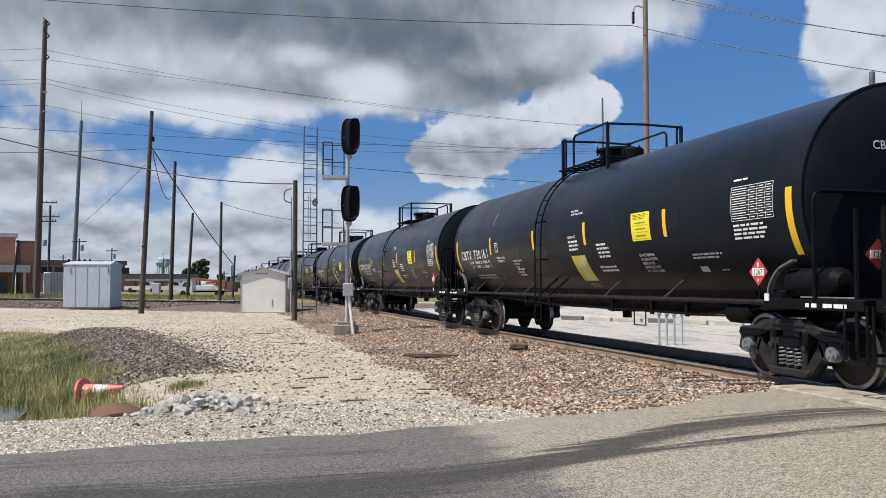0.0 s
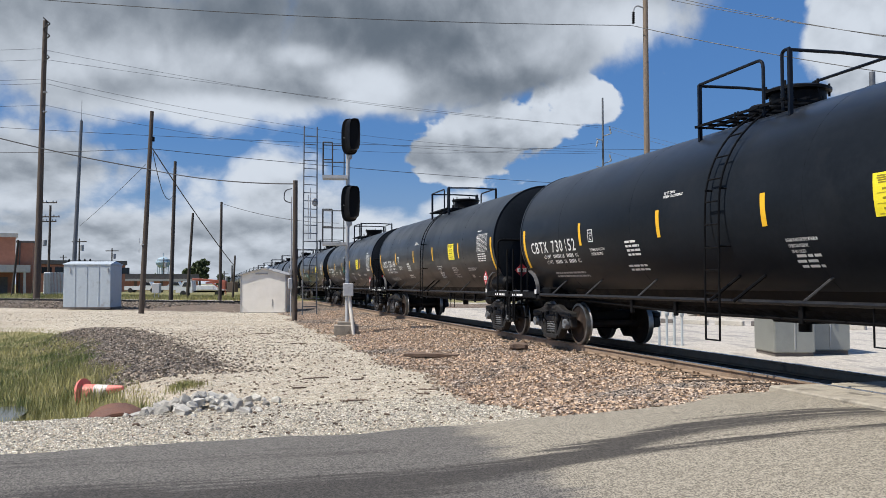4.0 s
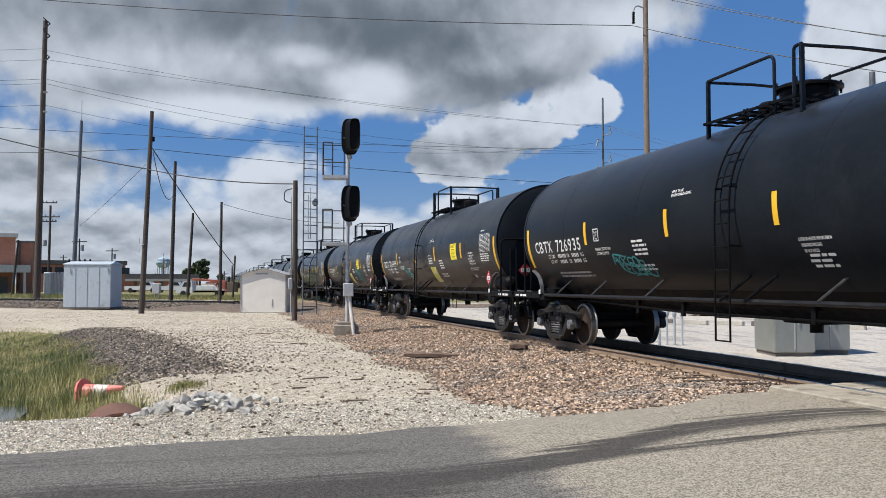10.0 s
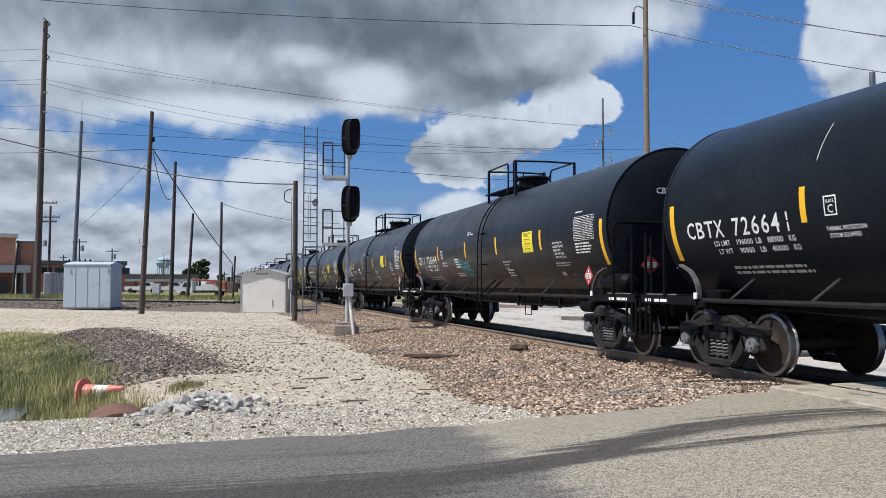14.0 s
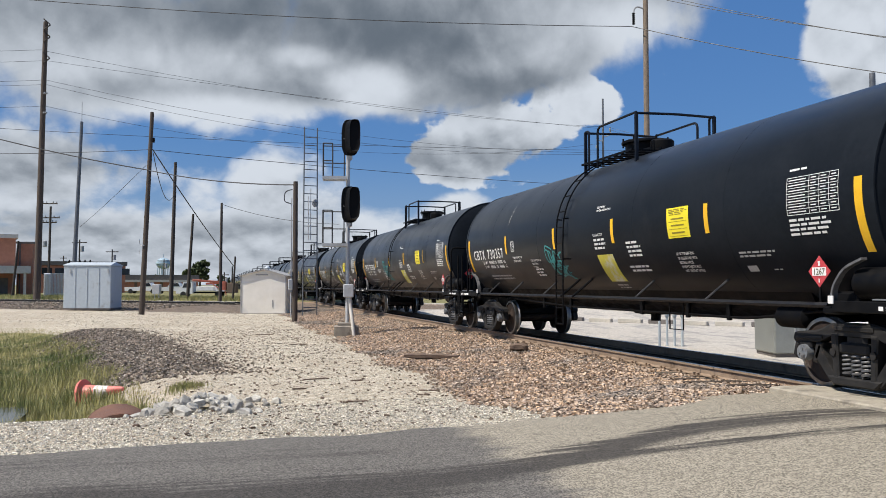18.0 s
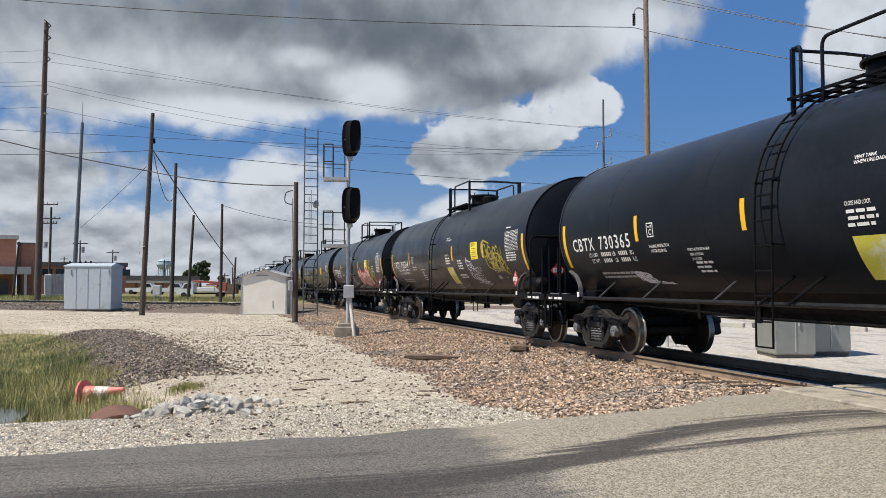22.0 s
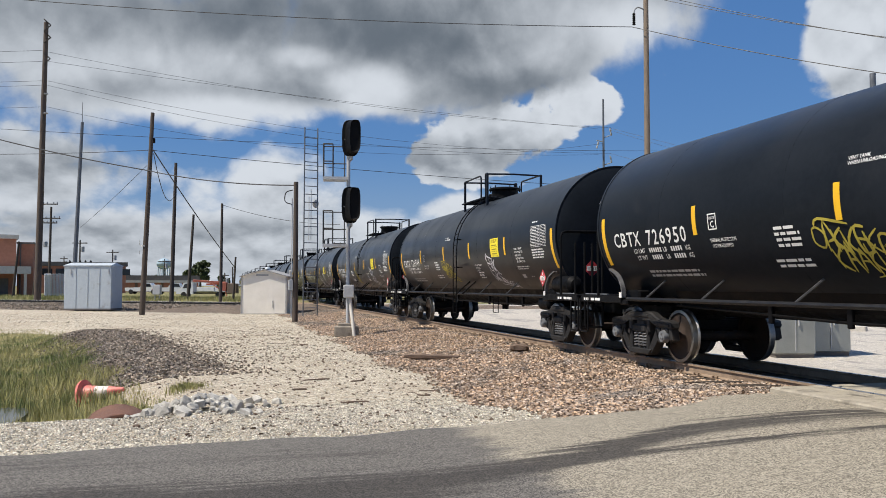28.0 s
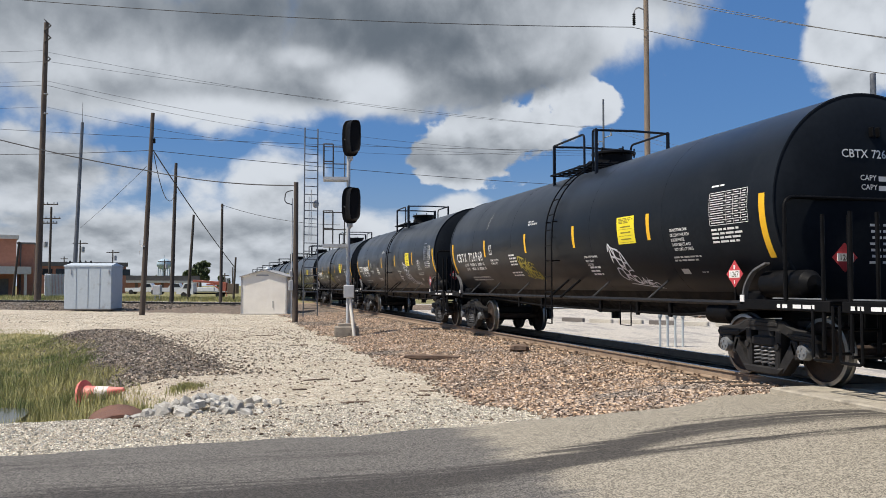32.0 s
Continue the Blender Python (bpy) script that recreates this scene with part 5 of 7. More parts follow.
# number, kind, running number, sprayed marks: (colour, seed, x0, x1, top, bottom, strokes)
T, W, G = "teal", "white", "gold"
CARS = {
    -1: ("patched", "", ()), 0: ("patched", "730161", ()), 1: ("patched", "730158", ()), 2: ("patched", "730174", ()), 3: ("plain", "730152", ()),
    4: ("plain", "730148", ()), 5: ("plain", "730140", ((T, 1, -1.3, 0.1, -8, -36, 9),)), 6: ("plain", "730139", ((T, 2, -3.1, -1.3, -12, -42, 8),)),
    7: ("plain", "730141", ((T, 3, -3.9, -2.3, -24, -46, 9),)), 8: ("plain", "726935", ((T, 38, -3.6, -2.2, -24, -42, 9),)), 9: ("patched", "726939", ((T, 4, -3.6, -2.4, -20, -36, 8),)),
    10: ("patched", "726942", ((T, 5, 2.9, 4.4, -13, -48, 13),)), 11: ("plain", "726641", ((T, 6, -1.1, 0.2, -14, -44, 9),)), 12: ("plain", "726644", ((T, 7, -2.3, -1.0, -16, -38, 7),)),
    13: ("plain", "726671", ()), 14: ("patched", "730359", ((T, 8, -3.75, -2.6, -22, -42, 9),)), 15: ("patched", "730357", ((T, 9, -2.0, -0.9, -12, -42, 9),)),
    16: ("patched", "730325", ((T, 10, -2.8, -1.5, -6, -40, 10),)), 17: ("patched", "730358", ((W, 11, -1.6, -0.2, -4, -44, 12), (W, 12, 2.6, 4.1, 0, -44, 12), (W, 13, 4.3, 6.2, -8, -40, 13))),
    18: ("patched", "730365", ((W, 14, 2.4, 3.8, -2, -44, 11), (W, 15, 4.0, 5.6, -9, -38, 11), (W, 16, -5.1, -4.1, -36, -47, 7))),
    19: ("patched", "730364", ((W, 17, 2.75, 4.0, -12, -46, 11), (G, 18, 4.4, 6.4, 2, -34, 12))),
    20: ("plain", "726955", ((W, 19, -1.2, 0.0, -16, -48, 10), ("piece", 20, 1.15, 4.45, -15, -49, 22), (G, 21, 4.35, 5.55, -8, -38, 11))),
    21: ("plain", "726943", ((G, 22, 2.8, 3.8, -18, -42, 9), (W, 23, 4.35, 5.5, -14, -48, 10))), 22: ("plain", "", ((W, 24, 2.6, 4.4, -8, -48, 10), (G, 25, -1.0, 0.4, -14, -40, 9))),
    23: ("plain", "726950", ((G, 26, -1.95, -0.2, -14, -46, 12), (W, 27, 3.0, 4.4, -2, -46, 12), (W, 28, 4.5, 6.0, -16, -40, 9))),
    24: ("plain", "726949", ((G, 29, -1.85, -0.45, -15, -43, 11), (W, 30, 2.85, 4.2, -10, -50, 12))), 25: ("plain", "726966", ((G, 31, -1.39, -0.54, -17, -44, 9), (W, 32, 2.75, 4.3, -10, -50, 12))),
    26: ("plain", "726963", ((G, 33, -1.95, -0.9, -14, -46, 11), (W, 34, 0.95, 2.1, -8, -52, 10), (W, 35, 2.85, 4.2, -9, -50, 11))),
    27: ("plain", "726968", ((G, 36, -2.1, -0.9, -18, -42, 10), (W, 37, 2.85, 4.0, -13, -50, 11))),
}
for n in range(28, 37):
    CARS[n] = ("plain", "", ((G, 40 + n, -1.2, 0.2, -12, -42, 9),) if n % 2 else ((W, 40 + n, 2.8, 4.5, -8, -46, 10),))
# load limit and light weight where they can be read: pounds, kilograms
LOADS = {1: ("195900", "88800", "90100", "40900"), 16: ("195900", "88800", "90100", "40900"), 11: ("196000", "88900", "90000", "40600"), 6: ("196100", "88931", "89900", "40769")}
TRAIN = {}


def build_train():
    MESH["tank"], MESH["wheelset"] = tank_mesh(), wheelset_mesh()
    for side in (-1, 1):
        MESH["frame%+d" % side], MESH["spring%+d" % side] = side_frame_mesh(side), spring_mesh(side)
    first = {kind: build_car(kind) for kind in ("patched", "plain")}
    used = set()
    spray = {T: spray_teal, W: spray_white, G: spray_gold}
    sprayed = {T: "teal", W: "white", G: "mustard yellow"}
    for n, (kind, number, marks) in CARS.items():
        if kind in used:
            TRAIN[n] = copy_thing(first[kind], pose(car_x(n, 0), 0, 0))
        else:
            used.add(kind)
            TRAIN[n] = first[kind]
            first[kind].matrix_basis = pose(car_x(n, 0), 0, 0)
    for n, (kind, number, marks) in CARS.items():
        car = TRAIN[n]
        tank = [o for o in car.children if o.name.startswith("tank")][0]
        e = Shape()
        for i, letter in enumerate("CBTX"):
            part("letter", words(Shape(), letter, -7.28 + 0.25 * i, deg(-17.2), 0.255, 0.225), letter_white, tank)
        end_words(e, "CBTX", -0.54, 3.10, 0.115)
        if number:
            for i, figure in enumerate(number):
                part("figure", words(Shape(), figure, -6.08 + 0.219 * i + (0.045 if figure == "1" else 0), deg(-17.2), 0.255, 0.085 if figure == "1" else 0.172), letter_white, tank)
            end_words(e, number, -0.06, 3.10, 0.115)
        else:
            for i in range(6):
                part("figure", oblong(Shape(), -6.08 + 0.219 * i, -5.92 + 0.219 * i, deg(-17.6), deg(-9), 0.005, 2), letter_white, tank)
        part("end_number_lettering", e, letter_white, tank, smooth=0)
        weights = Shape()
        for r, a in enumerate((-22.6, -27.6)):
            for c, (x, count) in enumerate(((-6.08, 6 - r), (-5.36, 5))):
                if n in LOADS:
                    words(weights, LOADS[n][2 * r + c], x + 0.04 * r + 0.072 * (6 - r - count) * (c == 0), deg(a), 0.082, 0.066 * count)
                else:
                    for i in range(count):
                        oblong(weights, x + 0.04 * r + 0.072 * i, x + 0.04 * r + 0.072 * i + 0.048, deg(a), deg(a) + 0.082, 0.005, 1)
        part("stencil", weights, letter_white, tank)
        if n % 5 != 3:
            x = -4.42 + 0.05 * (n % 3)
            scrape = ribbon(Shape(), smooth([(x, 0.42), (x + 0.02, 0.62), (x + 0.05, 0.80 + 0.05 * (n % 4))], 4), 0.014, 0.006)
            part("scraped_seam", scrape, letter_grey, tank, "pale scrape on the weld seam")
        low = number.startswith("730")
        notice = Shape()
        for i, line in enumerate(("DO NOT STEAM TANK", "OR CLEAN TANK WITH", "BOILING WATER", "SHARP OBJECTS MUST", "NOT CONTACT LINING")):
            words(notice, line, (3.48 if low else 5.24) + (0.03 if i == 4 else 0), deg((-26.2 if low else -10.3) - 3.1 * i), 0.050, 0.031 * len(line))
        part("stencil", notice, letter_white, tank)
        said = []
        for colour, seed, x0, x1, top, bottom, strokes in marks:
            if colour == "piece":
                hi, lo, w = deg(top), deg(bottom), (x1 - x0) / 6.2
                glow, rim, fill = Shape(), Shape(), Shape()
                for i in range(6):
                    cx = x0 + 0.10 + w * i * 1.0
                    rise = 0.16 * (hi - lo) * math.sin(i * 1.9)
                    for j, form in enumerate(FORMS[(i * 3 + 2) % 7]):
                        pts = smooth([(cx + w * (0.95 * px + 0.25 * (1 - pz)), lo + (hi - lo) * (0.14 + 0.72 * pz) + rise * pz) for px, pz in form], 3)
                        n = 3 * i + j
                        ribbon(glow, pts, 0.52, 0.0055 + 0.0001 * n)
                        ribbon(rim, pts, 0.40, 0.0080 + 0.0004 * n)
                        ribbon(fill, pts, 0.27, 0.0082 + 0.0004 * n)
                part("sprayed_mark", glow, spray_shade, tank, "dull red overspray")
                part("sprayed_mark", rim, spray_red, tank, "red sprayed outline")
                part("sprayed_mark", fill, spray_pink, tank, "sprayed pink letter forms")
                said.append("pink")
            else:
                tag = tailed_scrawl(seed, x0, x1, deg(top), deg(bottom), 0.036) if colour == W else scrawl(seed, x0, x1, deg(top), deg(bottom), strokes, 0.036)
                part("sprayed_mark", tag, spray[colour], tank, sprayed[colour] + " sprayed scrawl")
                said.append(sprayed[colour])
        if said:
            tagged(car, "glossy black tank car with " + " and ".join(dict.fromkeys(said)) + " scrawls")


build_train()


# ---------- signals, cabinets, poles ----------
def pole(name, x, y, z0, tall, r0, r1, mat, label, lean=(0, 0)):
    p = thing(name, label, "utility pole", pose(x, y, z0))
    pts = [(lean[0] * u, lean[1] * u, -0.4 + (tall + 0.4) * u) for u in np.linspace(0, 1, 9)]
    part("shaft", Shape().tube(pts, r0, 14, r1), mat, p)
    return p


def build_signal():
    sig = thing("rail_signal", "grey mast with two black hooded signal heads and railed platforms", "rail signal", pose(-28.83, -4.31, -0.40))
    way = Vector((-28.83, 4.37, 0)).normalized()          # away from the road
    right = Vector((-way.y, way.x, 0)) * -1
    m = Matrix(((right.x, way.x, 0, 0), (right.y, way.y, 0, 0), (0, 0, 1, 0), (0, 0, 0, 1)))
    frame_of = Matrix.Translation((-28.83, -4.31, -0.40)) @ m
    sig.matrix_basis = frame_of
    # along x: to the right as seen from the road; y: away
    part("base", Shape().box((0, 0, 0.18), (0.84, 0.70, 0.36), bevel=0.03).box((0, 0, 0.40), (0.60, 0.50, 0.12), bevel=0.02), stained_concrete, sig, "weathered concrete base")
    part("mast", Shape().tube([(0.03, 0, 0.4), (0.03, 0, 6.9)], 0.065, 16), mast_grey, sig)
    part("cable_conduit", Shape().tube(rounded([(0.26, -0.46, -0.05), (0.20, -0.36, 0.5), (0.13, -0.14, 1.0), (0.10, -0.12, 1.5)], 0.3), 0.062, 12), trim_pale, sig, "pale plastic cable conduit")
    part("junction_box", Shape().box((0.06, -0.12, 1.55), (0.36, 0.22, 0.44), bevel=0.02), mast_grey, sig, "grey steel junction box")
    for z in (4.42, 6.74):
        outline, narrow = [], []
        for a in range(0, 360, 15):
            c, s_ = math.cos(radians(a)), math.sin(radians(a))
            outline.append((0.30 * math.copysign(abs(c) ** 0.55, c), 0.63 * math.copysign(abs(s_) ** 0.72, s_)))
            narrow.append((0.21 * math.copysign(abs(c) ** 0.5, c), 0.58 * math.copysign(abs(s_) ** 0.6, s_)))
        hd = part("signal_head", Shape().prism(outline, 0.05, Matrix.Translation((0.10, -0.10, z + 0.10)), bevel=0.012), signal_black, sig, "black oval signal backing plate")
        part("lamp_case", Shape().box((0.12, 0.02, z + 0.10), (0.34, 0.22, 0.86), bevel=0.05), signal_black, hd)
        # one tall hood, cut away obliquely, turned towards the road's right
        n = len(narrow)
        back = [Vector((0.12 + x, -0.13, z + 0.10 + q)) for x, q in narrow]
        front = [Vector((0.26 + x * 0.86, -0.50 - 0.05 * q, z + 0.12 + q * 0.94)) for x, q in narrow]
        inner = [Vector((0.24 + x * 0.76, -0.44, z + 0.12 + q * 0.86)) for x, q in narrow]
        hood = Shape().add(back + front + inner, [(i, n + i, n + (i + 1) % n, (i + 1) % n) for i in range(n)] + [(n + i, 2 * n + i, 2 * n + (i + 1) % n, n + (i + 1) % n) for i in range(n)] + [tuple(range(2 * n, 3 * n))])
        part("hood", hood, signal_black, hd)
        part("latch", Shape().box((-0.10, -0.30, z + 0.02), (0.02, 0.16, 0.03), pose(0, 0, 0, 12, 0, 18)), wire_dark, hd, smooth=0)
        part("bracket", Shape().tube(rounded([(0.03, 0, z - 0.72), (0.10, -0.03, z - 0.60), (0.14, -0.02, z - 0.30)], 0.1), 0.06, 10).box((0.10, -0.02, z - 0.55), (0.16, 0.16, 0.22), bevel=0.03), mast_grey, sig)
    for z in (3.12, 5.42):
        plat = part("service_platform", Shape().box((-0.42, -0.3, z), (0.84, 0.04, 0.10)), mast_grey, sig, smooth=0)
        part("platform_beam", Shape().box((-0.42, 0.3, z), (0.84, 0.04, 0.10)), mast_grey, plat, smooth=0)
        for i in range(9):
            part("grating_bar", Shape().box((-0.80 + 0.095 * i, 0, z), (0.035, 0.58, 0.06)), mast_grey, plat, smooth=0)
        for x, y in ((-0.82, -0.3), (-0.82, 0.3), (-0.50, -0.3), (-0.50, 0.3), (-0.10, 0.3)):
            part("guard_post", Shape().tube([(x, y, z), (x, y, z + 1.18)], 0.020, 6), wire_dark, sig)
        for dz in (0.58, 1.18):
            part("guard_rail", Shape().tube(rounded([(-0.50, -0.3, z + dz), (-0.82, -0.3, z + dz), (-0.82, 0.3, z + dz), (-0.04, 0.3, z + dz)], 0.04), 0.020, 6), wire_dark, sig)


def build_lattice():
    """The tall open ladder beside the hut."""
    x, y = -46.3, -3.63
    lad = thing("ladder_mast", "tall open steel ladder mast with a disc", "ladder mast", pose(x, y, -0.38, 0, 0, -79))
    for dx in (-0.40, 0.40):
        part("stile", Shape().tube([(dx, 0, 0), (dx * 0.92, 0, 10.4)], 0.034, 6), pole_metal, lad)
    for i in range(22):
        part("rung", Shape().tube([(-0.39, 0, 0.5 + i * 0.445), (0.39, 0, 0.5 + i * 0.445)], 0.025, 6), pole_metal, lad)
    part("antenna", Shape().tube([(0.0, 0.05, 4.2), (0.0, 0.05, 7.0)], 0.02, 6).tube([(0.12, 0.05, 4.2), (0.12, 0.05, 6.6)], 0.02, 6), mast_grey, lad)
    part("dish", Shape().lathe([(0, 0.0001), (0.03, 0.2), (0.08, 0.24)], (-0.36, -0.12, 6.25), (0.5, -1, 0), 16), mast_grey, lad)


def build_shed():
    a, b = Vector((-52.23, -7.13, -0.4)), Vector((-51.5, -4.47, -0.4))
    d = (b - a).normalized()
    w = (b - a).length
    hut = thing("signal_hut", "small pale metal hut with a low gabled roof", "equipment hut")
    hut.matrix_basis = Matrix.Translation((a + b) / 2) @ pose(0, 0, 0, 0, 0, math.degrees(math.atan2(d.y, d.x)))
    # x: along the gable, y: away behind it
    deep = 3.4
    part("wall", Shape().prism([(-w / 2, 0.04), (w / 2, 0.04), (w / 2, 2.28), (0, 2.66), (-w / 2, 2.28)], deep, Matrix.Translation((0, deep / 2, 0))), shed_paint, hut)
    for k in (-1, 1):
        part("roof_sheet", Shape().prism([(0, 2.67), (k * (w / 2 + 0.09), 2.25), (k * (w / 2 + 0.09), 2.31), (0, 2.73)][::-k], deep + 0.25, Matrix.Translation((0, deep / 2, 0))), roof_metal, hut)
        part("corner_trim", Shape().box((k * (w / 2 - 0.03), -0.012, 1.16), (0.08, 0.03, 2.24)), roof_metal, hut)
    part("gable_vent", Shape().box((-0.1, -0.02, 2.37), (0.75, 0.03, 0.09), bevel=0.01), roof_metal, hut)
    part("roof_vent", Shape().lathe([(0, 0.10), (0.12, 0.10), (0.14, 0.19), (0.24, 0.14), (0.28, 0.0001)], (0.1, 0.6, 2.62), (0, 0, 1), 16), galvanised, hut, "round galvanised roof ventilator")
    part("ledge", Shape().box((0, deep / 2, 0.03), (w + 0.1, deep + 0.1, 0.08), bevel=0.01), concrete, hut)
    part("stain_plate", Shape().box((0.55, -0.016, 0.62), (0.05, 0.02, 0.42)), roof_metal, hut)


def build_cabinet():
    a, b = Vector((-62.05, -18.55, -0.3)), Vector((-61.20, -15.45, -0.3))
    d = (b - a).normalized()
    w = (b - a).length
    cab = thing("signal_cabinet", "large blue-grey metal equipment cabinet on the gravel", "equipment cabinet")
    cab.matrix_basis = Matrix.Translation((a + b) / 2) @ pose(0, 0, 0, 0, 0, math.degrees(math.atan2(d.y, d.x)))
    deep = 2.0
    part("body", Shape().box((0, deep / 2, 1.50), (w, deep, 2.9), bevel=0.03), galvanised, cab)
    part("roof", Shape().prism([(-w / 2 - 0.04, 2.94), (w / 2 + 0.04, 2.94), (w / 2 + 0.04, 3.02), (-w / 2 - 0.04, 3.02)], deep + 0.08, Matrix.Translation((0, deep / 2, 0)))
         .add([(-w / 2 - 0.04, -0.04, 3.02), (w / 2 + 0.04, -0.04, 3.02), (w / 2 - 0.05, deep / 2, 3.22), (-w / 2 + 0.05, deep / 2, 3.22), (w / 2 + 0.04, deep + 0.04, 3.02), (-w / 2 - 0.04, deep + 0.04, 3.02)],
              [(0, 1, 2, 3), (3, 2, 4, 5), (1, 4, 2), (0, 3, 5)]), galvanised, cab)
    for i in range(1, 4):
        part("door_seam", Shape().box((-w / 2 + w * i / 4, -0.012, 1.5), (0.03, 0.03, 2.7)), galvanised, cab)
    for x in (-w / 2 + 0.45, w / 2 - 0.18):
        part("hinge", Shape().box((x, -0.03, 2.6), (0.08, 0.05, 0.3)), mast_grey, cab)
    part("skirt", Shape().box((0, deep / 2, 0.03), (w + 0.06, deep + 0.06, 0.10)), roof_dark, cab)


def at_bearing(px, dist):
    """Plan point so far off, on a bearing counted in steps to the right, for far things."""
    a = math.pi - TURN - math.atan((px - 784) / 1488.0)
    return EYE.x + dist * math.cos(a), EYE.y + dist * math.sin(a)


build_signal()
build_lattice()
build_shed()
build_cabinet()
POLES = {}
# name, column, distance, base height, pole height, radii, material, lean, label
for key, px, dist, z0, h, r0, r1, mat, lean, label in (
        ("A", 66, 90, -0.05, 29.9, 0.33, 0.21, pole_worn, (0, 0.3), "very tall weathered wooden power pole"),
        ("B", 251, 52.9, -0.40, 12.75, 0.17, 0.11, pole_worn, (0, 0.45), "weathered wooden utility pole on the gravel lot"),
        ("P", 303, 73, -0.10, 12.1, 0.18, 0.12, pole_dark, (0, 0.22), "dark wooden utility pole beside the far track"),
        ("Q", 332, 85, -0.05, 8.5, 0.17, 0.11, pole_dark, (0, 0.45), "leaning dark wooden utility pole"),
        ("S1", 390, 75, -0.1, 8.7, 0.15, 0.10, pole_dark, (0, 0.05), "dark wooden utility pole behind the hut"),
        ("S2", 412, 78, -0.1, 4.0, 0.11, 0.08, pole_dark, (0, 0.2), "short dark wooden pole"),
        ("C", 522, 40.8, -0.38, 6.75, 0.14, 0.11, pole_worn, (0, 0.0), "short wooden pole beside the hut"),
        ("M", 129, 88, -0.05, 18.6, 0.22, 0.14, pole_metal, (0, 0.55), "grey leaning steel pole by the buildings"),
        ("X", 86, 118, 0.0, 12.3, 0.17, 0.13, pole_dark, (0, 0.1), "dark pole with two crossarms"),
        ("R", 1147, 50, -0.3, 20.5, 0.20, 0.14, pole_tan, (0, 0.0), "new tan wooden power pole beyond the train"),
        ("F", 1069, 105, -0.1, 24.7, 0.19, 0.11, pole_metal, (0, 0.0), "grey power pole with angled insulators"),
        ("E", 1551, 46, -0.3, 13.5, 0.16, 0.14, pole_metal, (0, 0.0), "weathered pole top beyond the train")):
    x, y = at_bearing(px, dist)
    h = (h - 0.06 + 3.7 * dist / 1488.0) * math.cos(math.atan((px - 784) / 1488.0))
    POLES[key] = (pole("utility_pole", x, y, z0, h, r0, r1, mat, label, lean), Vector((x, y, z0)))


# ---------- pole fittings and wires ----------
def sight(px, py, dist):
    """A point so far off in plan, on the bearing px and the rise py, counted in steps from the upper left."""
    x, y = at_bearing(px, dist)
    return Vector((x, y, EYE.z + (HORIZON - py) * dist * math.cos(math.atan((px - 784) / 1488.0)) / 1488.0))


def wire(a, b, sag, r=0.015, name="overhead_wire", label="thin dark overhead power wire"):
    pts = []
    for i in range(25):
        u = i / 24
        p = a.lerp(b, u)
        p.z -= sag * 4 * u * (1 - u)
        pts.append(p)
    ob = part(name, Shape().tube(pts, r, 5), wire_dark, None)
    tagged(ob, label, "wire", "overhead wires")
    return ob


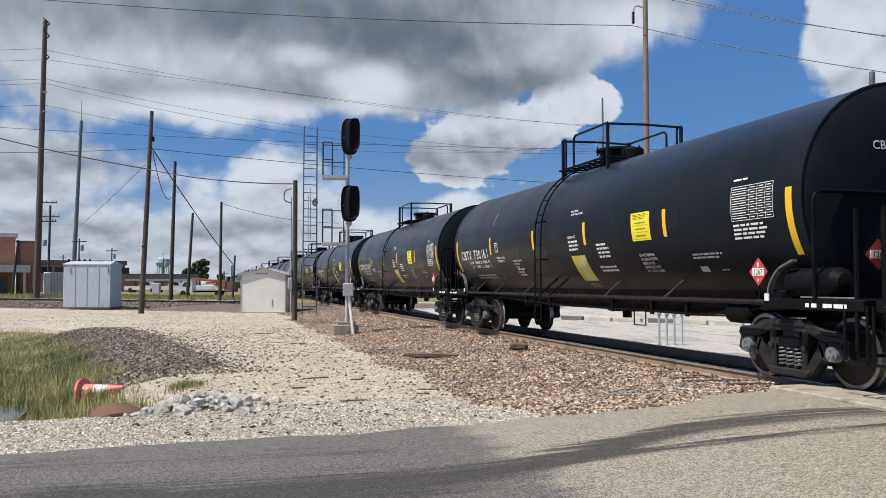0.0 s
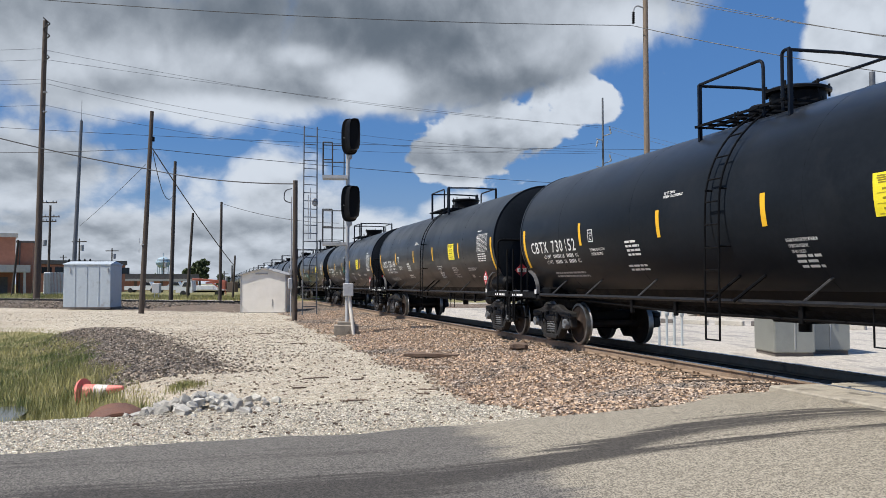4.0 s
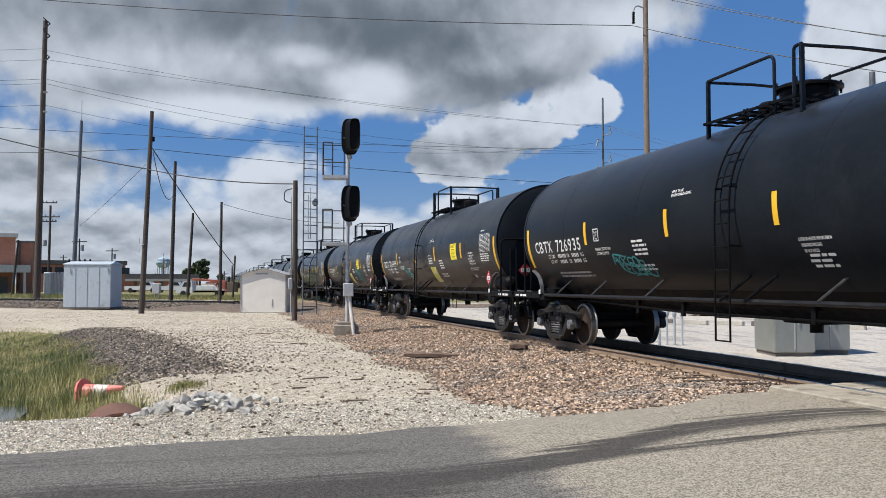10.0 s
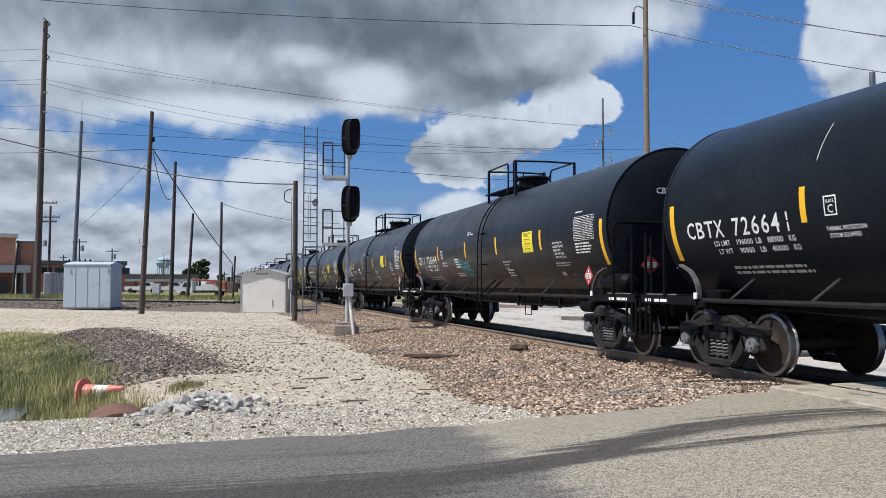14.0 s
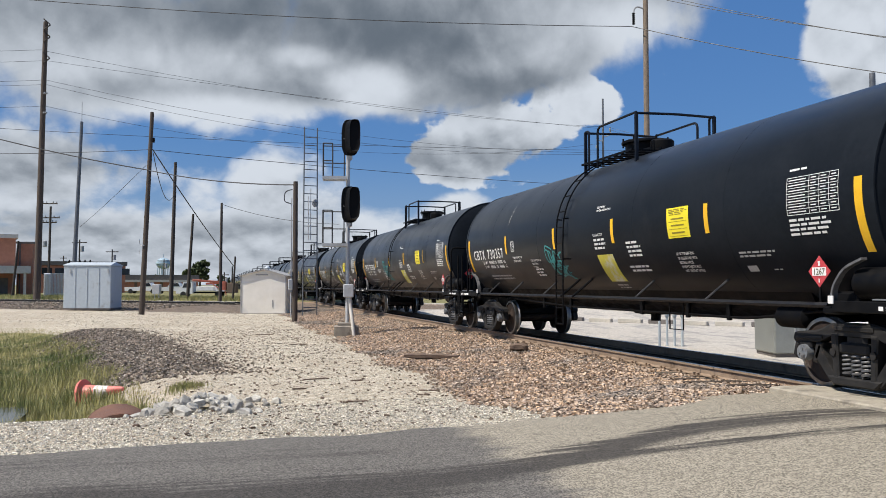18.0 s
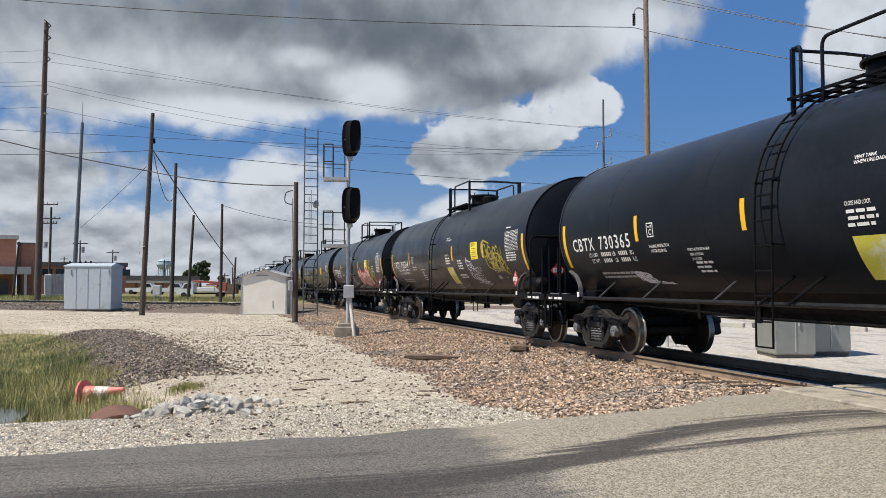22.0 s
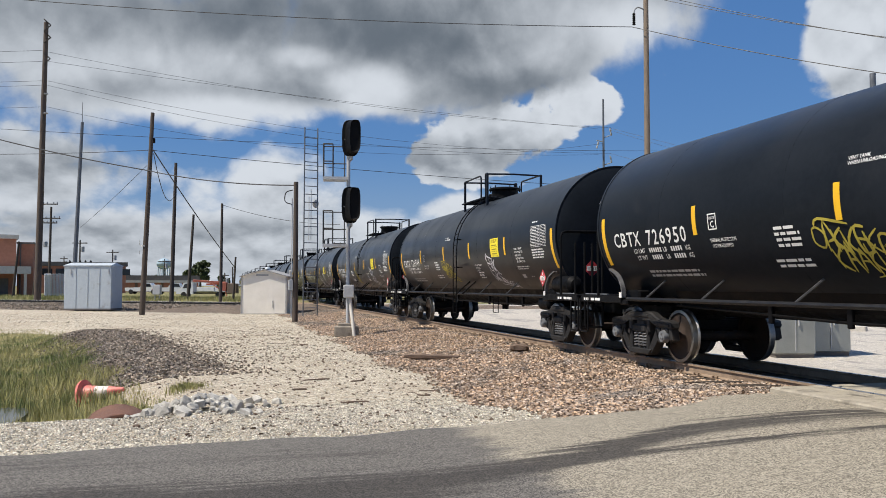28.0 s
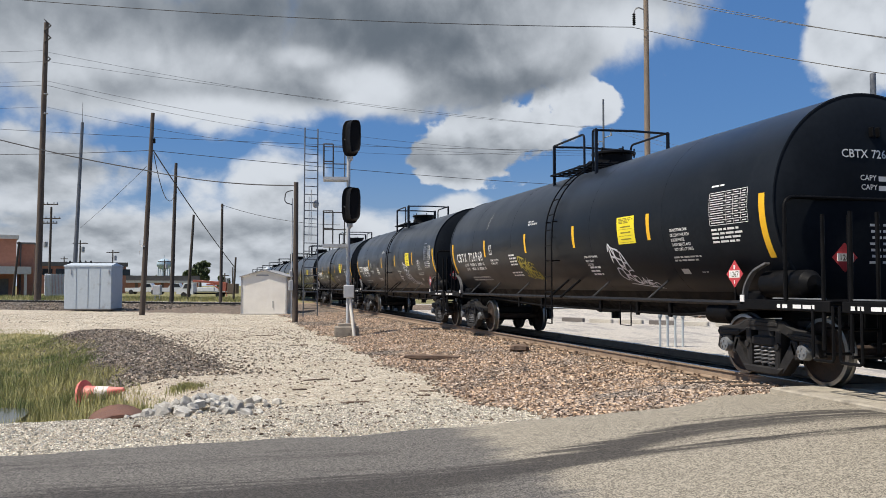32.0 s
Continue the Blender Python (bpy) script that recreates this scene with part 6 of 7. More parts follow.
def fit_poles():
    a, at = POLES["A"]
    for z in (26.8, 25.6, 23.5):
        s = Shape().tube(rounded([(0.28, 0.15, z + 0.5), (0.1, 0.75, z), (0.28, 0.15, z - 0.6)], 0.1), 0.06, 6)
        part("insulator_bracket", s, pole_dark, a)
    for z in (20.0, 18.1):
        part("insulator", Shape().lathe([(0, 0.05), (0.12, 0.12), (0.2, 0.05), (0.3, 0.11), (0.4, 0.05)], (0.2, 0.25, z), (0.2, 1, 0), 10), insulator, a)
    x, at = POLES["X"]
    for z, w in ((11.7, 1.9), (9.9, 2.6), (9.3, 1.8)):
        part("crossarm", Shape().box((0, 0, z), (0.14, w, 0.14), pose(0, 0, 0, 0, 0, -15), bevel=0.02), pole_dark, x)
        for k in (-0.42, -0.2, 0.2, 0.42):
            part("insulator", Shape().lathe([(0, 0.06), (0.15, 0.08), (0.22, 0.04)], (0, k * w, z + 0.07), (0, 0, 1), 8), insulator, x)
    part("transformer", Shape().lathe([(0, 0.22), (0.05, 0.26), (0.7, 0.26), (0.8, 0.1)], (0, -0.5, 6.2), (0, 0, 1), 14), insulator, x)
    r, at = POLES["R"]
    arm = Shape().tube(rounded([(0, 0, 17.74), (0, -0.50, 17.89), (0, -0.72, 17.76), (0, -0.78, 17.49)], 0.15), 0.045, 8)
    part("bracket_arm", arm, insulator, r, "curved grey steel arm")
    ins = Shape()
    prof = []
    for i in range(6):
        prof += [(i * 0.12, 0.035), (i * 0.12 + 0.04, 0.10), (i * 0.12 + 0.07, 0.10)]
    part("insulator_string", ins.lathe(prof, (0, -0.78, 16.79), (0, 0, 1), 12), signal_black, r, "dark disc insulator string")
    f, at = POLES["F"]
    for z in (19.66, 16.26):
        for k in (-1, 1):
            s = Shape().tube([(0, 0, z - 0.5 * (k < 0)), (0.2, k * 1.0, z + 0.35 - 0.75 * (k < 0))], 0.06, 8)
            part("insulator_arm", s, insulator, f)
            part("insulator", Shape().lathe([(0, 0.07), (0.2, 0.13), (0.4, 0.06), (0.6, 0.13), (0.9, 0.06)], (0.2, k * 1.0, z + (0.3 if k > 0 else -1.4)), (0, 0.25 * -k, 1), 10), insulator, f)
    b, at = POLES["B"]
    part("pole_band", Shape().tube([(0, 0.05, 4.05), (0, 0.06, 4.12)], 0.165, 14), letter_grey, b)
    part("bracket", Shape().box((0, 0.5, 10.4), (0.12, 0.25, 0.3), bevel=0.03), signal_black, b)
    part("warning_tag", Shape().box((-0.02, -0.165, 4.3), (0.20, 0.02, 0.28)).box((0.0, -0.165, 3.7), (0.18, 0.02, 0.2)), letter_grey, b)
    c, at = POLES["C"]
    part("meter_box", Shape().box((0.05, -0.22, 1.75), (0.2, 0.2, 0.5), bevel=0.02).box((0.05, -0.22, 2.3), (0.14, 0.14, 0.3), bevel=0.02), mast_grey, c)
    part("conduit", Shape().tube([(0.0, -0.18, 0.2), (0.0, -0.18, 5.9)], 0.03, 6), mast_grey, c)
    part("service_loop", Shape().tube(rounded([(0, -0.15, 6.3), (0, -0.5, 6.2), (0, -0.55, 5.7), (0, -0.15, 5.6)], 0.2), 0.025, 6), wire_dark, c)
    m, at = POLES["M"]
    part("aerial", Shape().tube([(0, 0.55, 16.7), (0, 0.55, 19.1)], 0.02, 6), wire_dark, m)


def string_wires():
    A, F, R = 90, 105, 50
    wire(sight(75, 85, A), sight(1083, 222, F), 1.2)
    wire(sight(75, 102, A), sight(1060, 224, F), 0.4)
    wire(sight(75, 137, A), sight(1083, 268, F), 1.7)
    wire(sight(75, 145, A), sight(1060, 270, F), 2.1)
    wire(sight(75, 184, A), sight(1069, 250, F), 2.8)
    for y in (80, 100, 135, 143, 182):
        wire(sight(-420, y - 3, A), sight(71, y + 2, A), 0.3)
    for a, b in ((222, 275), (226, 300), (268, 318)):
        wire(sight(1080, a, F), sight(1700, b + 70, 95), 0.7)
    wire(sight(-300, -40, 60), sight(1122, 40, R), 0.55, 0.022)
    wire(sight(1122, 40, R), sight(1760, 150, 44), 0.25, 0.022)
    wire(sight(1130, -20, 60), sight(1800, 85, 52), 0.35, 0.02)
    wire(sight(1150, -22, 60), sight(1800, 92, 52), 0.30, 0.02)
    # lines on the near poles
    wire(sight(-300, 263, 70), sight(262, 262, 52.9), 0.25, 0.018)
    wire(sight(262, 262, 52.9), sight(1400, 340, 80), 0.5, 0.018)
    wire(sight(-300, 205, 80), sight(1400, 262, 95), 0.9, 0.018)
    wire(sight(-260, 170, 62), sight(256, 298, 52.9), 0.35, 0.035, "service_cable", "thick black service cable between poles")
    wire(sight(256, 298, 52.9), sight(520, 325, 40.8), 0.22, 0.03, "service_cable", "thick black service cable between poles")
    wire(sight(267, 262, 52.9), sight(414, 470, 77), 0.2, 0.035, "service_cable", "thick black service cable between poles")
    wire(sight(268, 268, 52.9), sight(305, 345, 73), 1.3, 0.025, "service_cable", "slack black cable loop between poles")
    wire(sight(392, 360, 75), sight(600, 395, 70), 0.4, 0.02)
    wire(sight(256, 290, 52.9), sight(140, 400, 88), 0.1, 0.015, "guy_wire", "thin guy wire down to a steel pole")


# ---------- the distance ----------
def block(px0, px1, dist, top, base=None, deep=12.0, turn=0.0):
    """A box-shaped building's plan: its frame matrix, width, depth and height, front edge between two bearings."""
    a, b = sight(px0, HORIZON, dist), sight(px1, HORIZON, dist)
    d = (b - a)
    w = d.length
    m = Matrix.Translation(((a.x + b.x) / 2, (a.y + b.y) / 2, -0.08)) @ pose(0, 0, 0, 0, 0, math.degrees(math.atan2(d.y, d.x)) + turn)
    return m, w, deep, (HORIZON - top) * dist / 1488.0 + EYE.z + 0.08


def build_brick_building():
    m, w, deep, h = block(-190, 27, 118, 428)
    b = thing("brick_building", "red brick building with a pale canopy and flat roof", "building", m)
    part("wall", Shape().box((0, 7, h / 2), (w, 14, h)), brick, b, smooth=0)
    part("roof", Shape().box((0, 7, h + 0.15), (w + 0.5, 14.5, 0.5)), trim_pale, b, "pale roof edge", smooth=0)
    part("canopy", Shape().box((w / 2 - 6, -1.6, 3.3), (15, 3.4, 0.9)), trim_pale, b, "pale entrance canopy", smooth=0)
    for x in (w / 2 + 0.9, w / 2 - 5):
        part("canopy_post", Shape().box((x, -3.0, 1.5), (0.3, 0.3, 3.0)), trim_pale, b, smooth=0)
    for x in (w / 2 - 4.2, w / 2 - 7.4, w / 2 - 10.5):
        win = part("window", Shape().box((x, -0.03, 1.6), (1.5, 0.12, 2.2)), glass_dark, b, smooth=0)
        part("window_frame", Shape().box((x, -0.08, 2.75), (1.7, 0.1, 0.12)).box((x, -0.08, 0.48), (1.7, 0.1, 0.12)), trim_pale, win, smooth=0)
    part("door", Shape().box((w / 2 - 1.4, -0.04, 1.15), (1.2, 0.12, 2.3)), roof_dark, b, smooth=0)
    m2, w2, d2, h2 = block(29, 58, 119, 437, turn=-8)
    c = thing("brick_annex", "shaded red brick wing beside the pole", "building", m2)
    part("wall", Shape().box((0, 2.5, h2 / 2), (w2, 5, h2)), brick, c, smooth=0)
    part("roof", Shape().box((0, 2.5, h2 + 0.1), (w2 + 0.2, 5.2, 0.25)), roof_dark, c, smooth=0)
    part("downpipe", Shape().box((-w2 * 0.3, -0.08, h2 / 2), (0.15, 0.15, h2)), roof_dark, c, smooth=0)


def build_far():
    m, w, deep, h = block(60, 222, 160, 466)
    b = thing("low_brick_building", "long low brown brick building with a dark roof band", "building", m)
    part("wall", Shape().box((0, 6, h / 2 - 0.3), (w, 12, h - 0.6)), brick, b, smooth=0)
    part("roof", Shape().box((0, 6, h - 0.2), (w + 0.6, 12.6, 0.7)), roof_dark, b, smooth=0)
    for i in range(7):
        part("window", Shape().box((-w / 2 + 2 + i * w / 7, -0.05, h - 1.6), (1.6, 0.12, 1.1)), glass_dark, b, smooth=0)
    m, w, deep, h = block(214, 350, 190, 486)
    b = thing("tan_warehouse", "long tan brick warehouse with a dark flat roof", "building", m)
    part("wall", Shape().box((0, 7, h / 2 - 0.5), (w, 14, h - 1.0)), brick_tan, b, smooth=0)
    part("roof", Shape().box((0, 7, h - 0.5), (w + 0.6, 14.6, 1.0)), roof_dark, b, smooth=0)
    part("fascia", Shape().box((0, -0.4, h - 1.3), (w + 0.4, 0.3, 0.5)), trim_pale, b, smooth=0)
    for i in range(6):
        part("loading_door", Shape().box((-w / 2 + 1.7 + i * w / 6, -0.05, 1.2), (2.0, 0.12, 2.4)), brick, b, smooth=0)
    # container and screen
    m, w, deep, h = block(78, 90, 106, 484)
    c = thing("white_container", "white steel storage container", "container", m)
    part("body", Shape().box((0, 1.2, h / 2), (w, 2.4, h), bevel=0.04), car_white, c)
    for i in range(5):
        part("rib", Shape().box((-w / 2 + w * (i + 0.5) / 5, -0.03, h / 2), (0.06, 0.06, h * 0.9)), trim_pale, c, smooth=0)
    m, w, deep, h = block(90, 113, 106.5, 484)
    c = thing("grey_screen", "grey slatted screen fence", "fence", m)
    for i in range(9):
        part("panel", Shape().box((-w / 2 + w * (i + 0.5) / 9, 0, h / 2), (w / 9 - 0.03, 0.08, h), bevel=0.01), mast_grey, c)
    # scrub and trees against the skyline
    for px, dist, top, wide, seed in ((354, 210, 456, 42, 1), (334, 220, 474, 24, 2), (205, 240, 482, 30, 3), (230, 240, 484, 24, 4), (268, 230, 484, 20, 9), (160, 250, 480, 30, 6),
                                      (395, 260, 486, 24, 5), (120, 250, 478, 20, 7), (-40, 260, 478, 60, 8)):
        tree(px, dist, top, wide, seed)
    # water tower
    m, w, deep, h = block(276, 302, 420, 456)
    t = thing("water_tower", "pale blue water tower on slender legs", "water tower", m)
    r = w / 2
    part("tank", Shape().lathe([(0, 0.01), (0.15 * r, 0.6 * r), (0.5 * r, 0.95 * r), (0.9 * r, r), (1.3 * r, 0.85 * r), (1.6 * r, 0.4 * r), (1.65 * r, 0.05)], (0, 0, h - 1.75 * r), (0, 0, 1), 24), tower_blue, t)
    part("finial", Shape().tube([(0, 0, h - 0.2 * r), (0, 0, h + 0.4 * r)], 0.15, 6), tower_blue, t)
    for i in range(6):
        a = i * math.pi / 3 + 0.2
        part("leg", Shape().tube([(0.9 * r * math.cos(a), 0.9 * r * math.sin(a), 0), (0.75 * r * math.cos(a), 0.75 * r * math.sin(a), h - 1.2 * r)], 0.22, 6), tower_blue, t)
    part("riser", Shape().tube([(0, 0, 0), (0, 0, h - 1.6 * r)], 0.5, 10), tower_blue, t)
    part("balcony", Shape().lathe([(0, 0.98 * r), (0, 1.12 * r), (0.15 * r, 1.12 * r)], (0, 0, h - 1.0 * r), (0, 0, 1), 24), tower_blue, t)
    # small far poles
    for px, dist, top, arm in ((198, 170, 443, 2.4), (290, 200, 458, 3.0), (140, 150, 428, 2.4), (112, 200, 455, 1.5), (397, 160, 480, 1.6), (172, 180, 470, 1.2), (58, 112, 440, 0), (22, 105, 432, 0), (411, 150, 470, 0)):
        p = sight(px, HORIZON, dist)
        h = (HORIZON - top) * dist / 1488 + EYE.z
        ob = thing("utility_pole", "small distant dark utility pole on the skyline", "utility pole", pose(p.x, p.y, -0.1, 0, 0, -15))
        part("shaft", Shape().tube([(0, 0, -0.3), (0, 0.0 if px not in (22, 58) else 0.6, h)], 0.16, 8, 0.11), pole_dark, ob)
        if arm:
            part("crossarm", Shape().box((0, 0, h - 0.5), (0.15, arm, 0.16)), pole_dark, ob, smooth=0)
            part("transformer", Shape().lathe([(0, 0.28), (0.9, 0.28), (1.0, 0.1)], (0, 0.45, h - 2.0), (0, 0, 1), 10), insulator, ob)
    sub = thing("substation_rack", "small dark substation rack with bushings", "electrical equipment", pose(*sight(141, HORIZON, 140)[:2], -0.1, 0, 0, -15))
    for i in range(5):
        part("post", Shape().tube([(0, -1.6 + 0.8 * i, 0), (0, -1.6 + 0.8 * i, 4.6)], 0.1, 6), pole_dark, sub)
        part("bushing", Shape().lathe([(0, 0.14), (0.5, 0.16), (0.7, 0.05)], (0, -1.6 + 0.8 * i, 4.6), (0, 0, 1), 8), signal_black, sub)
    part("beam", Shape().box((0, 0, 4.3), (0.2, 4.2, 0.2)), pole_dark, sub, smooth=0)


def tree(px, dist, top, wide, seed):
    rnd = random.Random(seed)
    p = sight(px, HORIZON, dist)
    h, r = (HORIZON - top) * dist / 1488 + EYE.z, wide * dist / 1488 / 2
    t = thing("tree", "dark green broad-leaved tree on the skyline", "tree", pose(p.x, p.y, -0.1))
    part("trunk", Shape().tube([(0, 0, -0.2), (0.05, 0, h * 0.3), (0, 0.1, h * 0.6)], 0.35, 8, 0.12), bark, t)
    limbs = Shape()
    for i in range(6):
        a = rnd.uniform(0, 6.28)
        limbs.tube([(0, 0, h * rnd.uniform(0.2, 0.4)), (r * 0.3 * math.cos(a), r * 0.3 * math.sin(a), h * 0.55), (r * 0.6 * math.cos(a), r * 0.6 * math.sin(a), h * 0.75)], 0.13, 5, 0.03)
    part("limb", limbs, bark, t)
    crown = Shape()
    clumps = [(rnd.uniform(-0.75, 0.75) * r, rnd.uniform(-0.6, 0.6) * r, h * rnd.uniform(0.35, 0.86), r * rnd.uniform(0.22, 0.42)) for _ in range(18)]
    for cx, cy, cz, cr in clumps:
        for _ in range(110):
            d = Vector((rnd.gauss(0, 1), rnd.gauss(0, 1), rnd.gauss(0, 1))).normalized() * cr * rnd.uniform(0.6, 1.05)
            c = Vector((cx, cy, cz)) + Vector((d.x, d.y, d.z * 0.75))
            u = Vector((rnd.gauss(0, 1), rnd.gauss(0, 1), rnd.gauss(0, 1))).normalized()
            v = u.orthogonal().normalized()
            s = rnd.uniform(0.25, 0.5)
            crown.add([c - u * s, c + v * s * 0.6, c + u * s, c - v * s * 0.6], [(0, 1, 2, 3)])
    part("crown", crown, leaf_green, t, smooth=0)


def wheel(parent, x, y, r, w, name="wheel"):
    s = Shape().lathe([(-w / 2, r * 0.55), (-w / 2, r * 0.92), (-w * 0.3, r), (w * 0.3, r), (w / 2, r * 0.92), (w / 2, r * 0.55)], (x, y, r), (0, 1, 0), 20)
    t = part(name, s, rubber, parent)
    part("rim", Shape().lathe([(-w * 0.42, 0.01), (-w * 0.42, r * 0.3), (-w * 0.30, r * 0.56), (w * 0.30, r * 0.56), (w * 0.42, r * 0.3), (w * 0.42, 0.01)], (x, y, r), (0, 1, 0), 16), car_grey, t)
    return t


def pickup(px, dist, turn, mat, name, label):
    p = sight(px, HORIZON, dist)
    v = thing(name, label, "pickup truck", pose(p.x, p.y, -0.06, 0, 0, turn))
    body = [(-2.7, 0.45), (-2.75, 1.05), (-0.55, 1.08), (-0.35, 1.12), (0.15, 1.78), (1.35, 1.80), (1.75, 1.15), (2.65, 1.05), (2.8, 0.8), (2.75, 0.42)]
    part("body", Shape().prism(body, 1.85, Matrix.Identity(4)), mat, v)
    for y in (-0.935, 0.935):
        part("side_window", Shape().prism([(0.0, 1.18), (0.28, 1.68), (1.28, 1.70), (1.58, 1.18)], 0.02, Matrix.Translation((0, y, 0))), glass_dark, v, smooth=0)
        for x in (-1.75, 1.85):
            wheel(v, x, y * 0.93, 0.38, 0.26)
    part("bumper", Shape().box((2.82, 0, 0.58), (0.14, 1.8, 0.2), bevel=0.03), car_grey, v)
    part("tail_lamp", Shape().box((-2.76, -0.8, 0.9), (0.04, 0.14, 0.3)), placard_red, v, smooth=0)


def crane_truck():
    p = sight(366, HORIZON, 98)
    v = thing("crane_truck", "white flatbed truck with a folded red crane", "truck", pose(p.x, p.y, -0.06, 0, 0, 76) @ Matrix.Scale(0.74, 4))
    part("chassis", Shape().box((0.2, 0, 0.75), (7.4, 0.9, 0.22), bevel=0.03), frame_black, v)
    part("bed", Shape().box((0.9, 0, 1.0), (4.4, 2.3, 0.16), bevel=0.03), car_grey, v)
    for y in (-1.12, 1.12):
        part("side_locker", Shape().box((0.1, y, 1.35), (2.6, 0.35, 0.65), bevel=0.03), car_white, v)
        for x in (-3.2, 2.0):
            wheel(v, x, y * 0.85, 0.48, 0.3)
    part("cab", Shape().prism([(-4.3, 0.6), (-4.35, 1.3), (-3.6, 1.45), (-3.25, 2.3), (-1.9, 2.35), (-1.8, 0.6)], 2.2, Matrix.Identity(4)), car_white, v)
    for y in (-1.11, 1.11):
        part("cab_window", Shape().prism([(-3.35, 1.5), (-3.05, 2.15), (-2.1, 2.2), (-2.1, 1.5)], 0.02, Matrix.Translation((0, y, 0))), glass_dark, v, smooth=0)
    part("crane_base", Shape().box((2.6, 0, 1.7), (0.8, 1.0, 1.3), bevel=0.05), crane_red, v)
    part("crane_boom", Shape().box((0.4, -0.1, 2.45), (5.0, 0.34, 0.34), pose(0, 0, 0, 0, 4, 0), bevel=0.04), crane_red, v)
    part("crane_jib", Shape().box((1.4, 0.35, 2.15), (3.2, 0.26, 0.28), pose(0, 0, 0, 0, -3, 0), bevel=0.03), crane_red, v)
    part("hydraulic_ram", Shape().tube([(2.2, -0.4, 1.2), (0.6, -0.3, 2.3)], 0.09, 10), crane_red, v)
    part("tool_box", Shape().box((3.9, 0.1, 1.45), (1.3, 1.9, 1.5), bevel=0.04), brick_tan, v, "dull tan tool box")
    part("outrigger", Shape().tube([(2.9, -1.2, 1.6), (3.3, -1.3, 0.3)], 0.07, 8), crane_red, v)


# ---------- beyond the train ----------
def utility_box(x, y, w, d, h, turn, label):
    b = thing("utility_box", label, "utility box", pose(x, y, height(x, y) - 0.02, 0, 0, turn))
    part("plinth", Shape().box((0, 0, 0.05), (w - 0.08, d - 0.08, 0.14)), roof_dark, b, smooth=0)
    part("case", Shape().box((0, 0, h / 2 + 0.1), (w, d, h), bevel=0.03), silver_box, b)
    part("lid", Shape().box((0, 0, h + 0.13), (w + 0.08, d + 0.08, 0.07), bevel=0.02), silver_box, b)
    part("door_seam", Shape().box((0, -d / 2 - 0.006, h / 2 + 0.1), (0.02, 0.02, h * 0.9)), mast_grey, b, smooth=0)
    part("handle", Shape().box((0.08, -d / 2 - 0.02, h / 2 + 0.1), (0.03, 0.04, 0.18), bevel=0.01), mast_grey, b)


def build_far_lot():
    utility_box(-18.05, 5.0, 1.0, 1.3, 1.55, 75, "tall silver metal utility box on the white gravel")
    utility_box(-18.3, 6.16, 1.05, 1.3, 1.5, 80, "wide greenish-grey metal utility box on the white gravel")
    for i in range(4):
        x, y = -21.7 + 0.09 * i, 3.62 + 0.19 * i
        b = thing("pipe_bollard", "thin galvanised pipe post in the gravel", "post", pose(x, y, height(x, y)), "pipe posts beyond the train")
        part("pipe", Shape().tube([(0, 0, -0.1), (0, 0, 0.85)], 0.035, 8), galvanised, b)
        part("meter_head", Shape().lathe([(0, 0.04), (0.03, 0.06), (0.16, 0.065), (0.2, 0.04)], (0, 0, 0.82), (0, 0, 1), 12), galvanised, b)
    for i in range(9):
        x, y = -38.0 + 1.35 * i, 8.2 + 1.35 * i * 0.62
        ob = part("kerb_block", Shape().box((0, 0, 0.09), (1.25, 0.22, 0.22), bevel=0.03), concrete if i % 3 else roof_dark, None, at=pose(x, y, height(x, y), 0, 0, 31))
        tagged(ob, "low concrete kerb block edging the far lot", "kerb", "kerb blocks beyond the train")
    for i, (x, y, w, h, mat, lab) in enumerate(((-45, 16.5, 5, 1.5, car_grey, "stack of grey sheeted building material"), (-38, 17, 4, 1.2, roof_dark, "stack of dark timber pallets"),
                                                (-31, 17.5, 4.5, 1.3, car_white, "white sheeted pallet stack"), (-52, 15, 5, 1.6, galvanised, "pale metal bin in the far lot"))):
        b = thing("material_stack", lab, "material stack", pose(x, y, height(x, y), 0, 0, 25 + 7 * i))
        for j in range(3):
            part("layer", Shape().box((0.05 * j, 0.06 * (j % 2), h * (j + 0.5) / 3), (w - 0.1 * j, 1.6, h / 3 - 0.03), bevel=0.02), mat, b)
        part("skid", Shape().box((-w / 3, 0, -0.02), (0.15, 1.7, 0.1)).box((w / 3, 0, -0.02), (0.15, 1.7, 0.1)), old_wood, b, smooth=0)
    m, w, deep, h = block(1090, 1560, 150, 470)
    b = thing("far_shed", "long pale metal shed beyond the train", "building", m)
    part("wall", Shape().box((0, 6, h / 2), (w, 12, h)), trim_pale, b, smooth=0)
    part("roof", Shape().box((0, 6, h + 0.2), (w + 0.6, 12.6, 0.4)), roof_dark, b, smooth=0)
    for i in range(8):
        part("bay_door", Shape().box((-w / 2 + w * (i + 0.5) / 8, -0.05, 1.3), (2.6, 0.12, 2.6)), mast_grey, b, smooth=0)


